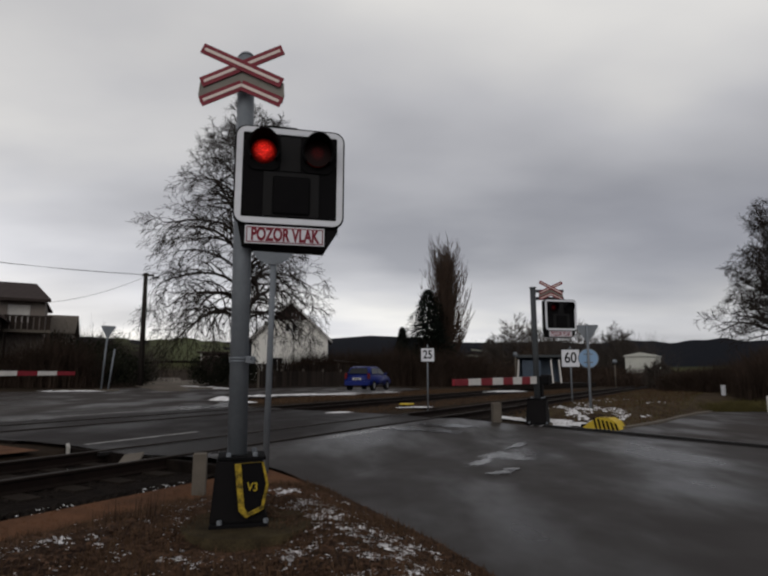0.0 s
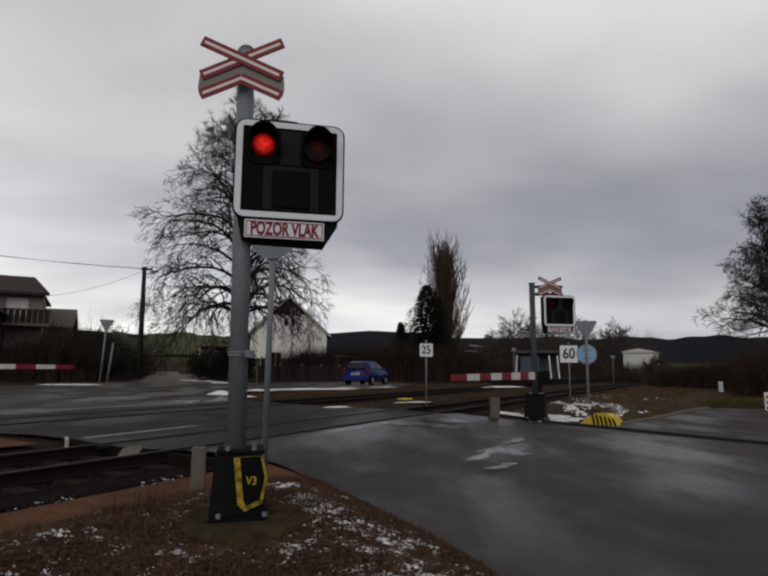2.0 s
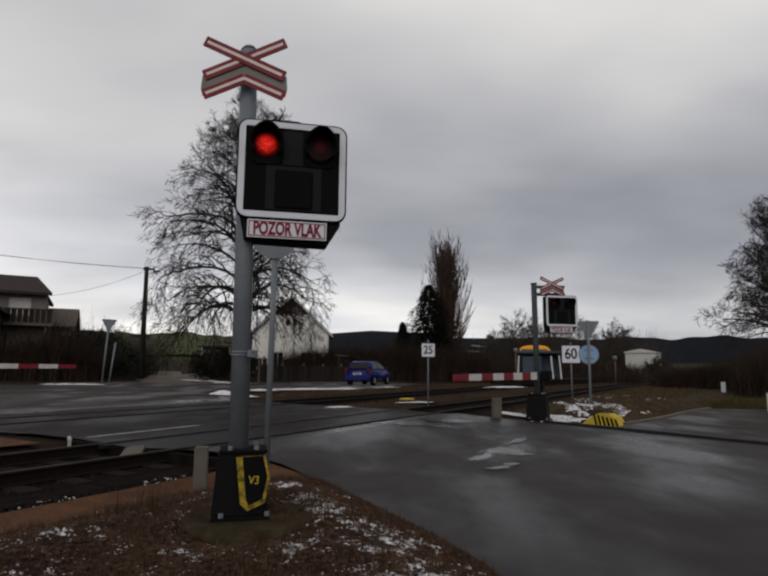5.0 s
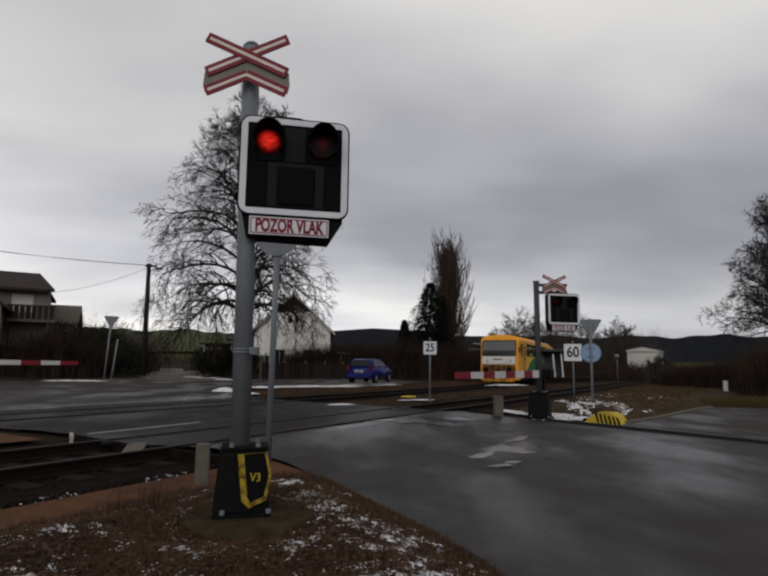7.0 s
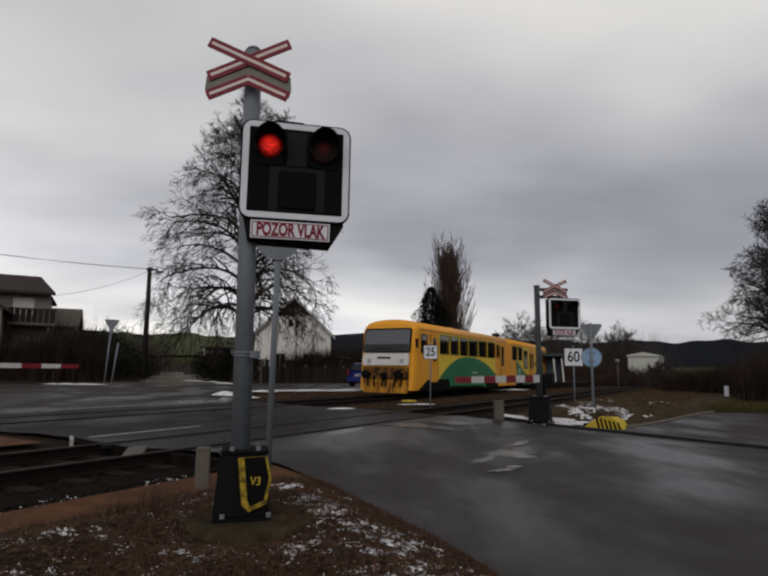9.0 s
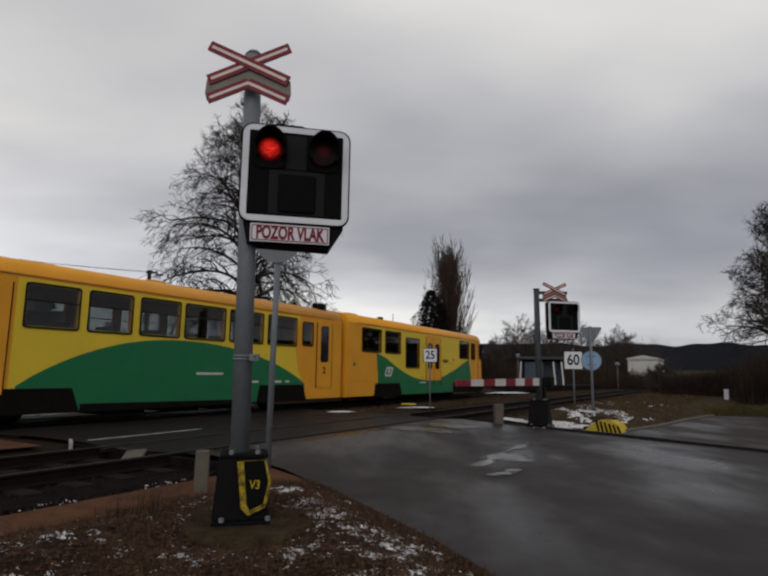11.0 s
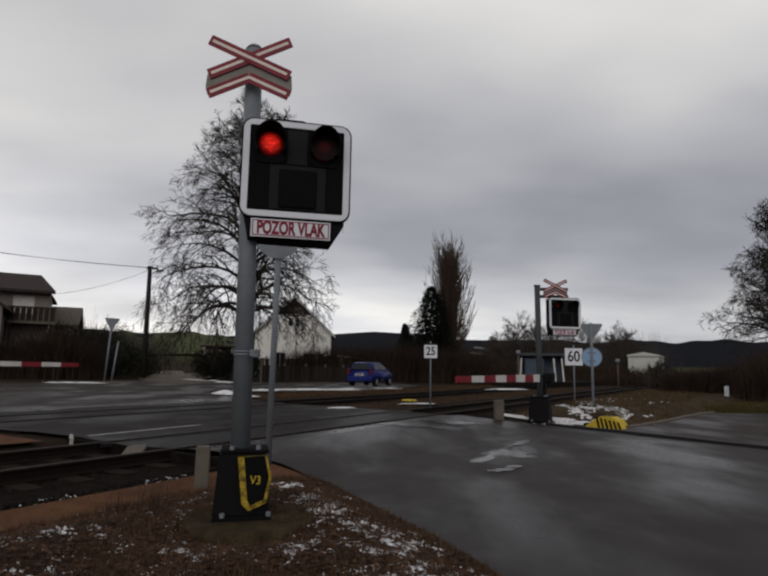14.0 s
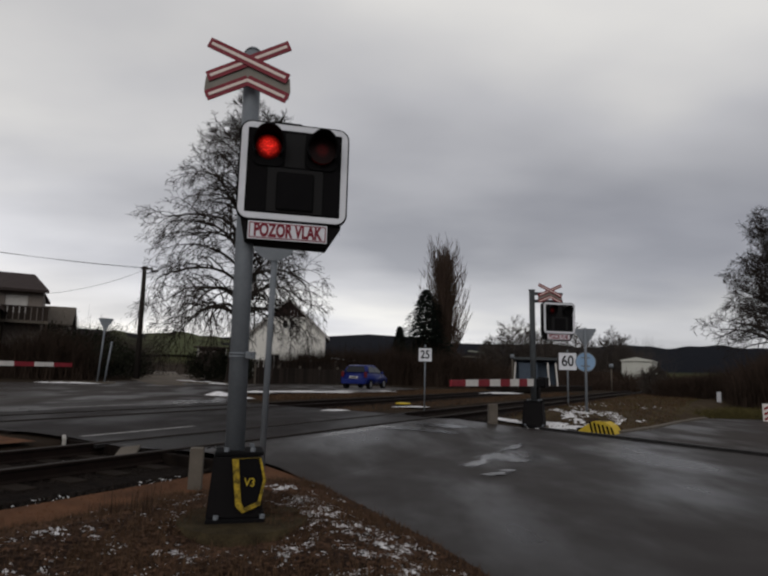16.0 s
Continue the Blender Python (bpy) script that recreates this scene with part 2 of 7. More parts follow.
M = {
    "asphalt": wet_asphalt("wet_asphalt", (0.024, 0.0198, 0.0187), ((0.013, 0.0108, 0.0102), 0.27)),
    "asphalt_old": wet_asphalt("old_asphalt", (0.026, 0.0195, 0.0165), ((0.015, 0.0112, 0.0098), 0.36), 0.5, 0.09),
    "puddle": mat("standing_water", (0.016, 0.015, 0.015), rough=0.10, rough2=0.30, scale=1.5, fine=9, bump=0.05, spec=0.4),
    "tar": mat("tar", (0.016, 0.015, 0.015), rough=0.35),
    "ground": mat("dead_grass_soil", (0.070, 0.050, 0.034), (0.035, 0.026, 0.018), spec=0.04, rough=0.95, scale=0.6, fine=25, bump=0.6, amount=0.8, dist=0.05),
    "verge": mat("leaf_litter_soil", (0.048, 0.028, 0.018), (0.014, 0.0085, 0.0063), spec=0.06, rough=0.9, scale=2.2, fine=60, bump=1.0, amount=1.3, dist=0.03),
    "ochre": mat("ochre_gravel", (0.118, 0.057, 0.031), (0.050, 0.027, 0.017), spec=0.05, rough=0.95, scale=3, fine=90, bump=0.9, amount=0.7, dist=0.02),
    "ballast": mat("dark_ballast", (0.013, 0.0098, 0.008), (0.005, 0.004, 0.0036), spec=0.03, rough=0.9, scale=6, fine=45, bump=1.0, amount=0.9, dist=0.05),
    "stone": mat("ballast_stone", (0.016, 0.0125, 0.0105), (0.006, 0.005, 0.0044), spec=0.05, rough=0.9, scale=9, island="island"),
    "snow": mat("old_snow", (0.68, 0.68, 0.70), (0.40, 0.39, 0.39), rough=0.7, scale=3, fine=40, bump=0.8, amount=0.7, dist=0.03),
    "rail": mat("rusty_rail", (0.014, 0.009, 0.0075), (0.006, 0.0045, 0.004), spec=0.06, rough=0.7, metal=0.1, scale=5, fine=60),
    "rail_head": mat("worn_rail_head", (0.034, 0.027, 0.024), (0.018, 0.0145, 0.0125), rough=0.6, metal=0.3, scale=4),
    "moss": mat("mossy_concrete", (0.046, 0.036, 0.019), (0.014, 0.010, 0.0065), spec=0.05, rough=0.95, scale=5, fine=60, bump=0.8, amount=0.8),
    "sleeper": mat("weathered_sleeper", (0.026, 0.020, 0.016), (0.012, 0.0095, 0.008), spec=0.05, rough=0.9, scale=4, stretch=(1, 6, 1), island="random"),
    "concrete": mat("weathered_concrete", (0.125, 0.108, 0.09), (0.07, 0.06, 0.05), rough=0.9, scale=4, fine=80, bump=0.5),
    "kerb": mat("pale_kerb", (0.36, 0.35, 0.33), (0.22, 0.21, 0.19), rough=0.9, scale=3, fine=50),
    "galv": mat("galvanised_steel", (0.185, 0.20, 0.22), (0.125, 0.138, 0.155), rough=0.6, metal=0.3, scale=3, fine=30, bump=0.08),
    "far_steel": mat("dark_grey_steel", (0.060, 0.066, 0.070), (0.035, 0.038, 0.042), rough=0.7, metal=0.1, scale=3, fine=30, bump=0.08),
    "grimy_apron": mat("streaked_orange_apron", (0.60, 0.26, 0.022), (0.03, 0.017, 0.009), rough=0.55, scale=2.2, fine=12, amount=1.0, stretch=(3.2, 1, 0.5), bump=0.1),
    "grimy_orange": mat("grimy_orange_paint", (0.16, 0.07, 0.012), (0.008, 0.006, 0.005), rough=0.6, scale=3.2, fine=14, amount=2.2, bump=0.1),
    "asphalt_dark": wet_asphalt("dark_crossing_asphalt", (0.017, 0.0138, 0.0135), ((0.0105, 0.0088, 0.0086), 0.45), 0.4, 0.05),
    "mud": mat("pale_mud_track", (0.15, 0.125, 0.10), (0.06, 0.048, 0.037), rough=0.8, scale=0.9, fine=12, bump=0.6, amount=0.9, dist=0.03),
    "black": mat("black_painted_metal", (0.0035, 0.0032, 0.004), (0.007, 0.006, 0.006), rough=0.55, scale=5, bump=0.05, spec=0.07),
    "matblack": mat("matt_black", (0.004, 0.004, 0.0045), (0.007, 0.0065, 0.007), rough=0.8, scale=8, bump=0.05, spec=0.05),
    "panelgrey": mat("dark_grey_panel", (0.010, 0.010, 0.011), (0.014, 0.0135, 0.0135), rough=0.6, scale=4, bump=0.05, spec=0.08),
    "white": mat("white_enamel", (0.62, 0.63, 0.67), (0.50, 0.51, 0.55), rough=0.4, scale=6, bump=0.05, amount=0.4),
    "dirty_white": mat("dirty_white_paint", (0.62, 0.60, 0.58), (0.42, 0.40, 0.38), rough=0.6, scale=4, bump=0.1),
    "cream_reflect": mat("pale_reflective_strip", (0.66, 0.58, 0.54), (0.52, 0.45, 0.41), rough=0.45, scale=7, bump=0.05),
    "red": mat("dark_red_enamel", (0.19, 0.016, 0.030), (0.12, 0.011, 0.020), rough=0.4, scale=6, bump=0.05),
    "red_boom": mat("red_reflective", (0.22, 0.02, 0.03), (0.14, 0.013, 0.02), rough=0.45, scale=5, bump=0.05),
    "backing": mat("grey_brown_backing", (0.20, 0.185, 0.165), (0.14, 0.13, 0.115), rough=0.6, scale=5, bump=0.05),
    "yellow_paint": mat("yellow_paint", (0.50, 0.36, 0.03), (0.30, 0.21, 0.022), rough=0.5, scale=7, bump=0.1),
    "chipped_yellow": mat("chipped_yellow_paint", (0.42, 0.29, 0.025), (0.012, 0.010, 0.007), rough=0.55, scale=14, fine=50, amount=0.75, bump=0.1),
    # faint red glow put on the added shutter to pass for an unlit lens
    "shutter_red_glow": glow("shutter_faint_red_glow", (1.0, 0.06, 0.06), 0.012, 0.085),
    "lens_on": glow("lit_red_lamp", (1.0, 0.026, 0.016), 0.62),
    "lens_dim": glow("faint_red_lamp", (1.0, 0.03, 0.03), 0.03, 0.09),
    "glass": glass_dark("dark_glass", (0.012, 0.013, 0.015), 0.06),
    "train_glass": clear_glass("tinted_train_glass", (0.30, 0.33, 0.34)),
    "seat_blue": mat("dark_blue_moquette", (0.02, 0.028, 0.06), (0.012, 0.016, 0.035), rough=0.95, scale=20),
    "glass_pale": glass_dark("glass_with_painted_sky_sheen", (0.10, 0.105, 0.115), 0.12),
    "train_yellow": mat("yellow_train_paint", (0.70, 0.50, 0.04), (0.58, 0.41, 0.035), rough=0.35, scale=1.2, fine=18, bump=0.04),
    "train_orange": mat("orange_train_paint", (0.72, 0.32, 0.025), (0.58, 0.25, 0.022), rough=0.38, scale=1.2, fine=18, bump=0.04),
    "train_roof": mat("orange_roof_paint", (0.62, 0.27, 0.045), (0.42, 0.17, 0.035), rough=0.5, scale=1.5, fine=20, bump=0.1),
    "train_green": mat("green_train_paint", (0.018, 0.155, 0.060), (0.013, 0.11, 0.045), rough=0.35, scale=1.2, fine=18, bump=0.04),
    "under": mat("grimy_underframe_and_shade", (0.010, 0.0085, 0.0075), (0.004, 0.0036, 0.0032), rough=0.85, scale=4, spec=0.05),
    "rubber": mat("black_rubber", (0.010, 0.010, 0.010), rough=0.85, spec=0.06, scale=10),
    "car_blue": mat("blue_car_paint", (0.007, 0.014, 0.105), (0.006, 0.012, 0.085), rough=0.22, scale=2, bump=0.0, amount=0.3),
    "tail_red": mat("tail_light_red", (0.10, 0.008, 0.010), rough=0.2, bump=0.0),
    "chrome": mat("dull_alloy", (0.40, 0.40, 0.42), rough=0.35, metal=0.8, scale=6),
    "plaster": mat("white_render", (0.84, 0.82, 0.78), (0.68, 0.66, 0.61), rough=0.9, scale=0.8, fine=12, bump=0.2),
    "plaster_grey": mat("grey_render", (0.23, 0.20, 0.18), (0.13, 0.11, 0.10), rough=0.9, scale=0.9, fine=12, bump=0.2),
    "roof": mat("dark_roof_tiles", (0.045, 0.032, 0.030), (0.022, 0.017, 0.016), rough=0.8, scale=3, fine=20, bump=0.5),
    "gable": mat("brown_gable_boards", (0.050, 0.030, 0.026), (0.030, 0.018, 0.016), rough=0.8, scale=2, stretch=(8, 8, 1)),
    "wood_fence": mat("dark_fence_boards", (0.030, 0.022, 0.018), (0.016, 0.012, 0.010), rough=0.9, scale=3, stretch=(5, 5, 1), island="random"),
    "pole_wood": mat("tarred_timber", (0.030, 0.025, 0.022), (0.016, 0.013, 0.012), rough=0.9, scale=4, stretch=(5, 5, 0.6)),
    "bark": mat("dark_bark", (0.030, 0.024, 0.021), (0.015, 0.012, 0.010), spec=0.06, rough=0.95, scale=5, fine=30, bump=0.6),
    "twig": mat("brown_twigs", (0.043, 0.030, 0.023), (0.022, 0.015, 0.0115), spec=0.05, rough=0.95, scale=0.4, island="island"),
    "twig_grey": mat("grey_twigs", (0.060, 0.050, 0.043), (0.035, 0.029, 0.025), rough=0.95, scale=0.4),
    "poplar": mat("poplar_bark", (0.070, 0.046, 0.034), (0.036, 0.024, 0.018), rough=0.95, scale=0.5),
    "needles": mat("dark_needles", (0.008, 0.011, 0.008), (0.004, 0.006, 0.0045), spec=0.05, rough=0.9, scale=2, island="island"),
    "hedge": mat("dull_evergreen", (0.022, 0.024, 0.014), (0.011, 0.012, 0.008), rough=0.95, scale=1, island="island"),
    "blade": mat("straw_grass", (0.090, 0.054, 0.032), (0.038, 0.023, 0.014), spec=0.06, rough=0.9, scale=2, island="island"),
    "bank": mat("mossy_bank_soil", (0.062, 0.046, 0.028), (0.024, 0.0165, 0.0115), spec=0.03, rough=0.95, scale=1.1, fine=22, bump=1.0, amount=1.2, dist=0.04),
    "moss_grass": mat("moss_and_grass", (0.085, 0.070, 0.026), (0.034, 0.030, 0.013), spec=0.05, rough=0.9, scale=1.2, island="island"),
    "field": mat("winter_meadow", (0.060, 0.066, 0.030), (0.040, 0.046, 0.021), spec=0.02, rough=0.95, scale=0.05, fine=1.0, bump=0.2),
    "pale_field": mat("pale_frosty_field", (0.20, 0.205, 0.17), (0.12, 0.125, 0.095), spec=0.02, rough=0.95, scale=0.03, fine=0.5, bump=0.2),
    "leaf": mat("dead_leaf", (0.074, 0.040, 0.024), (0.030, 0.017, 0.011), spec=0.08, rough=0.85, scale=3, island="island"),
    "sign_blue": mat("blue_sign_face", (0.22, 0.34, 0.50), (0.16, 0.26, 0.40), rough=0.4, scale=3, bump=0.0),
    "steel_blue": mat("blue_grey_cladding", (0.055, 0.072, 0.098), (0.035, 0.048, 0.068), rough=0.5, scale=2),
    "line": mat("patchy_white_line", (0.34, 0.335, 0.33), (0.13, 0.125, 0.12), rough=0.7, scale=3, fine=30, amount=0.9, bump=0.1),
    "shed": mat("pale_shed_sheet", (0.48, 0.48, 0.44), (0.34, 0.34, 0.31), rough=0.7, scale=0.6, fine=6),
}


def terrain_material():
    m = mat("meadow_and_woods", (0.034, 0.0255, 0.0185), (0.015, 0.0112, 0.0085), spec=0.01, rough=0.95, scale=0.25, fine=9, bump=0.5, amount=0.8, dist=0.05)
    nt = m.node_tree
    N, L = nt.nodes.new, nt.links.new
    b = nt.nodes["Principled BSDF"]
    geo, sep = N("ShaderNodeNewGeometry"), N("ShaderNodeSeparateXYZ")
    L(geo.outputs["Position"], sep.inputs[0])
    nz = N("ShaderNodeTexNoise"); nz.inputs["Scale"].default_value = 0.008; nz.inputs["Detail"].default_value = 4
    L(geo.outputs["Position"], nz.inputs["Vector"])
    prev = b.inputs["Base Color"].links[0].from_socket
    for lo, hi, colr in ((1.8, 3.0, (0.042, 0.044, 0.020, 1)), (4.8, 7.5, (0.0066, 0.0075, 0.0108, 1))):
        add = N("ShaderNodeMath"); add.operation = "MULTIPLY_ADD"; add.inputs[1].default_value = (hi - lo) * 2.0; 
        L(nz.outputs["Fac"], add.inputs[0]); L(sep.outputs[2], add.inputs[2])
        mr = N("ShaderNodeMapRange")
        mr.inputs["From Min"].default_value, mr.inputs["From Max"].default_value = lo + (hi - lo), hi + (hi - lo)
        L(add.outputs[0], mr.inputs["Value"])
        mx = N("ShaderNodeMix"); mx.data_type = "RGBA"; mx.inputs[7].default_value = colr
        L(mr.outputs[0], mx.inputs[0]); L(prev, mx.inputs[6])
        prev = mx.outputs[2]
    L(prev, b.inputs["Base Color"])
    return m


def shallow_water():
    """Standing water that thins out to nothing at its rim."""
    m = M["puddle"]
    nt = m.node_tree
    N, L = nt.nodes.new, nt.links.new
    at_depth, nz, tc, add, mr = N("ShaderNodeAttribute"), N("ShaderNodeTexNoise"), N("ShaderNodeTexCoord"), N("ShaderNodeMath"), N("ShaderNodeMapRange")
    at_depth.attribute_name = "depth"
    nz.inputs["Scale"].default_value, nz.inputs["Detail"].default_value = 5.0, 6.0
    L(tc.outputs["Object"], nz.inputs["Vector"])
    add.operation = "MULTIPLY_ADD"; add.inputs[1].default_value = 0.9
    L(nz.outputs["Fac"], add.inputs[0]); L(at_depth.outputs["Fac"], add.inputs[2])
    mr.interpolation_type = "SMOOTHSTEP"
    mr.inputs["From Min"].default_value, mr.inputs["From Max"].default_value = 0.5, 1.05
    L(add.outputs[0], mr.inputs["Value"])
    L(mr.outputs[0], nt.nodes["Principled BSDF"].inputs["Alpha"])


shallow_water()
M["terrain"] = terrain_material()

# ---- mesh tools ----
HEAD = 30.7                     # the tracks' bearing, degrees to the right of the first view
U = Vector((math.sin(radians(HEAD)), math.cos(radians(HEAD)), 0))   # along the tracks
NN = Vector((-U.y, U.x, 0))                                         # across them, away from the camera
RAIL = 0.33                     # height of the rail heads


def at(along, lat, z=0.0):
    p = U * along + NN * lat
    return Vector((p.x, p.y, z))


def along_lat(x, y):
    return x * U.x + y * U.y, x * NN.x + y * NN.y


def level(lat):
    """Height of the roads and verges, by the distance across the tracks."""
    pts = ((-4000, 0.0), (5.2, 0.0), (7.0, 0.28), (16.5, 0.28), (30.0, 0.44), (60.0, 0.9), (4000, 0.9))
    for (a, za), (b, zb) in zip(pts, pts[1:]):
        if lat <= b:
            return za + (zb - za) * (lat - a) / (b - a)


def smooth(a, b, x):
    t = min(1.0, max(0.0, (x - a) / (b - a)))
    return t * t * (3 - 2 * t)


def land(x, y):
    """Height of the land, with the hills far off."""
    al, la = along_lat(x, y)
    r = math.hypot(x, y)
    az = math.degrees(math.atan2(x, y))
    start = 95 + 230 * smooth(-8, 10, az)
    top = 0.054 + 0.010 * smooth(-8, 10, az) + 0.019 * math.exp(-((az + 1) / 5.0) ** 2) + 0.003 * math.sin(az * 0.9) + 0.0015 * math.sin(az * 2.3 + 1)
    h = top * max(0.0, min(r, 1700.0) - start)
    return level(la) + h * smooth(start, start + 60, r)


def far_lat(s):
    """Distance across of the far track's middle."""
    return 14.5 + 0.0018 * max(s - 20, 0) ** 2 + 0.002 * max(s - 48, 0) ** 2


def near_lat(s):
    return 8.3 + 0.0005 * max(s - 45, 0) ** 2


def trench(al, la):
    """Depth of the ground below the road's level where a track's bed lies."""
    d = min(abs(la - near_lat(al)), abs(la - far_lat(al)))
    return 0.22 * (1 - smooth(1.45, 2.0, d)) if al < 120 else 0.0


def part(name, bm, material, parent=None, label="", smooth_faces=False):
    me = bpy.data.meshes.new(name)
    bm.normal_update()
    bm.to_mesh(me)
    bm.free()
    me.materials.append(M[material])
    if smooth_faces:
        me.shade_smooth()
    ob = new(name, me)
    if parent is not None:
        ob.parent = parent
    return tagged(ob, label)


def empty(name, m, label, category, group="", kind=""):
    ob = new(name)
    ob.empty_display_size = 0.1
    ob.matrix_world = m
    return tagged(ob, label, category, group, kind)


def add_box(bm, x0, x1, y0, y1, z0, z1, bev=0.0):
    r = bmesh.ops.create_cube(bm, size=1.0)
    for v in r["verts"]:
        v.co = Vector((x0 + (v.co.x + 0.5) * (x1 - x0), y0 + (v.co.y + 0.5) * (y1 - y0), z0 + (v.co.z + 0.5) * (z1 - z0)))
    if bev:
        es = list({e for v in r["verts"] for e in v.link_edges})
        bmesh.ops.bevel(bm, geom=es, offset=bev, segments=2, affect="EDGES", profile=0.5)
    return bm


def boxed(*a, **k):
    return add_box(bmesh.new(), *a, **k)


def add_tube(bm, p, q, r0, r1=None, n=10, caps=True):
    p, q = Vector(p), Vector(q)
    r1 = r0 if r1 is None else r1
    d = (q - p).normalized()
    a = d.orthogonal().normalized()
    b = d.cross(a)
    rings = []
    for c, r in ((p, r0), (q, r1)):
        rings.append([bm.verts.new(c + (a * math.cos(t) + b * math.sin(t)) * r) for t in (2 * math.pi * i / n for i in range(n))])
    for i in range(n):
        f = bm.faces.new((rings[0][i], rings[0][(i + 1) % n], rings[1][(i + 1) % n], rings[1][i]))
        f.smooth = n > 6
    if caps:
        bm.faces.new(rings[0][::-1]); bm.faces.new(rings[1])
    return bm


def tube(*a, **k):
    return add_tube(bmesh.new(), *a, **k)


def add_plate(bm, pts, y0, y1):
    """A flat outline in x, z, made solid from y0 to y1."""
    f = [bm.verts.new((x, y0, z)) for x, z in pts]
    b = [bm.verts.new((x, y1, z)) for x, z in pts]
    n = len(pts)
    fs = [bm.faces.new(f), bm.faces.new(b[::-1])]
    for i in range(n):
        fs.append(bm.faces.new((f[(i + 1) % n], f[i], b[i], b[(i + 1) % n])))
    bmesh.ops.recalc_face_normals(bm, faces=fs)
    return bm


def plate(pts, y0, y1):
    return add_plate(bmesh.new(), pts, y0, y1)


def add_side(bm, pts, x0, x1):
    """A flat outline in y, z, made solid from x0 to x1."""
    f = [bm.verts.new((x0, y, z)) for y, z in pts]
    b = [bm.verts.new((x1, y, z)) for y, z in pts]
    n = len(pts)
    fs = [bm.faces.new(f), bm.faces.new(b[::-1])]
    for i in range(n):
        fs.append(bm.faces.new((f[(i + 1) % n], f[i], b[i], b[(i + 1) % n])))
    bmesh.ops.recalc_face_normals(bm, faces=fs)
    return bm


def side(pts, x0, x1):
    return add_side(bmesh.new(), pts, x0, x1)


def rounded(x0, x1, z0, z1, r, n=5):
    pts = []
    for cx, cz, a0 in ((x1 - r, z1 - r, 0), (x0 + r, z1 - r, 90), (x0 + r, z0 + r, 180), (x1 - r, z0 + r, 270)):
        for i in range(n + 1):
            a = radians(a0 + 90 * i / n)
            pts.append((cx + r * math.cos(a), cz + r * math.sin(a)))
    return pts


def ring_plate(outer, inner, y0, y1):
    """A frame between two outlines of as many points."""
    bm = bmesh.new()
    n = len(outer)
    vs = [[bm.verts.new((x, y, z)) for x, z in o] for o in (outer, inner) for y in (y0, y1)]
    of, ob_, inf, ib = vs
    for i in range(n):
        j = (i + 1) % n
        for q in ((of[i], of[j], inf[j], inf[i]), (ob_[j], ob_[i], ib[i], ib[j]), (of[j], of[i], ob_[i], ob_[j]), (inf[i], inf[j], ib[j], ib[i])):
            bm.faces.new(q)
    bmesh.ops.recalc_face_normals(bm, faces=bm.faces[:])
    return bm


def lettering(name, text, size, m, material, parent, depth=0.002, squeeze=1.0, bold=0.0):
    cu = bpy.data.curves.new(name, "FONT")
    cu.body, cu.size, cu.extrude, cu.align_x, cu.align_y = text, size, depth, "CENTER", "CENTER"
    cu.offset = bold
    tmp = bpy.data.objects.new(name, cu)
    me = bpy.data.meshes.new_from_object(tmp)
    bpy.data.objects.remove(tmp)
    me.transform(Matrix.Diagonal((squeeze, 1, 1, 1)))
    me.materials.clear()
    me.materials.append(M[material])
    ob = new(name, me)
    ob.parent = parent
    ob.matrix_basis = m
    return ob


def raw_mesh(name, verts, faces, material, parent=None, label="", shade=False):
    me = bpy.data.meshes.new(name)
    me.from_pydata(verts, [], faces)
    me.materials.append(M[material])
    if shade:
        me.shade_smooth()
    ob = new(name, me)
    if parent is not None:
        ob.parent = parent
    return tagged(ob, label)


def sheet(name, pts, lift, material, label, thick=0.0, grid=None):
    """A paved area: an outline on the ground, cut where the ground bends, laid lift above it. With grid it is cut finer."""
    bm = bmesh.new()
    bm.faces.new([bm.verts.new((p[0], p[1], 0)) for p in pts])
    cuts = [(at(0, k), NN) for k in (5.2, 7.0, 16.5, 30.0, 60.0)]
    if grid:
        ext = 60
        cuts += [(Vector((i * grid, 0, 0)), Vector((1, 0, 0))) for i in range(-ext, ext)] + [(Vector((0, i * grid, 0)), Vector((0, 1, 0))) for i in range(-ext, ext)]
    for co, no in cuts:
        bmesh.ops.bisect_plane(bm, geom=bm.verts[:] + bm.edges[:] + bm.faces[:], plane_co=co, plane_no=no, dist=1e-5)
    for v in bm.verts:
        v.co.z = level(along_lat(v.co.x, v.co.y)[1]) + lift
    bmesh.ops.recalc_face_normals(bm, faces=bm.faces[:])
    if bm.faces and sum(f.normal.z for f in bm.faces) < 0:
        bmesh.ops.reverse_faces(bm, faces=bm.faces[:])
    ob = part(name, bm, material)
    return tagged(ob, label, name.split("_")[0], "", "structure")

# ---- the land, roads and tracks ----


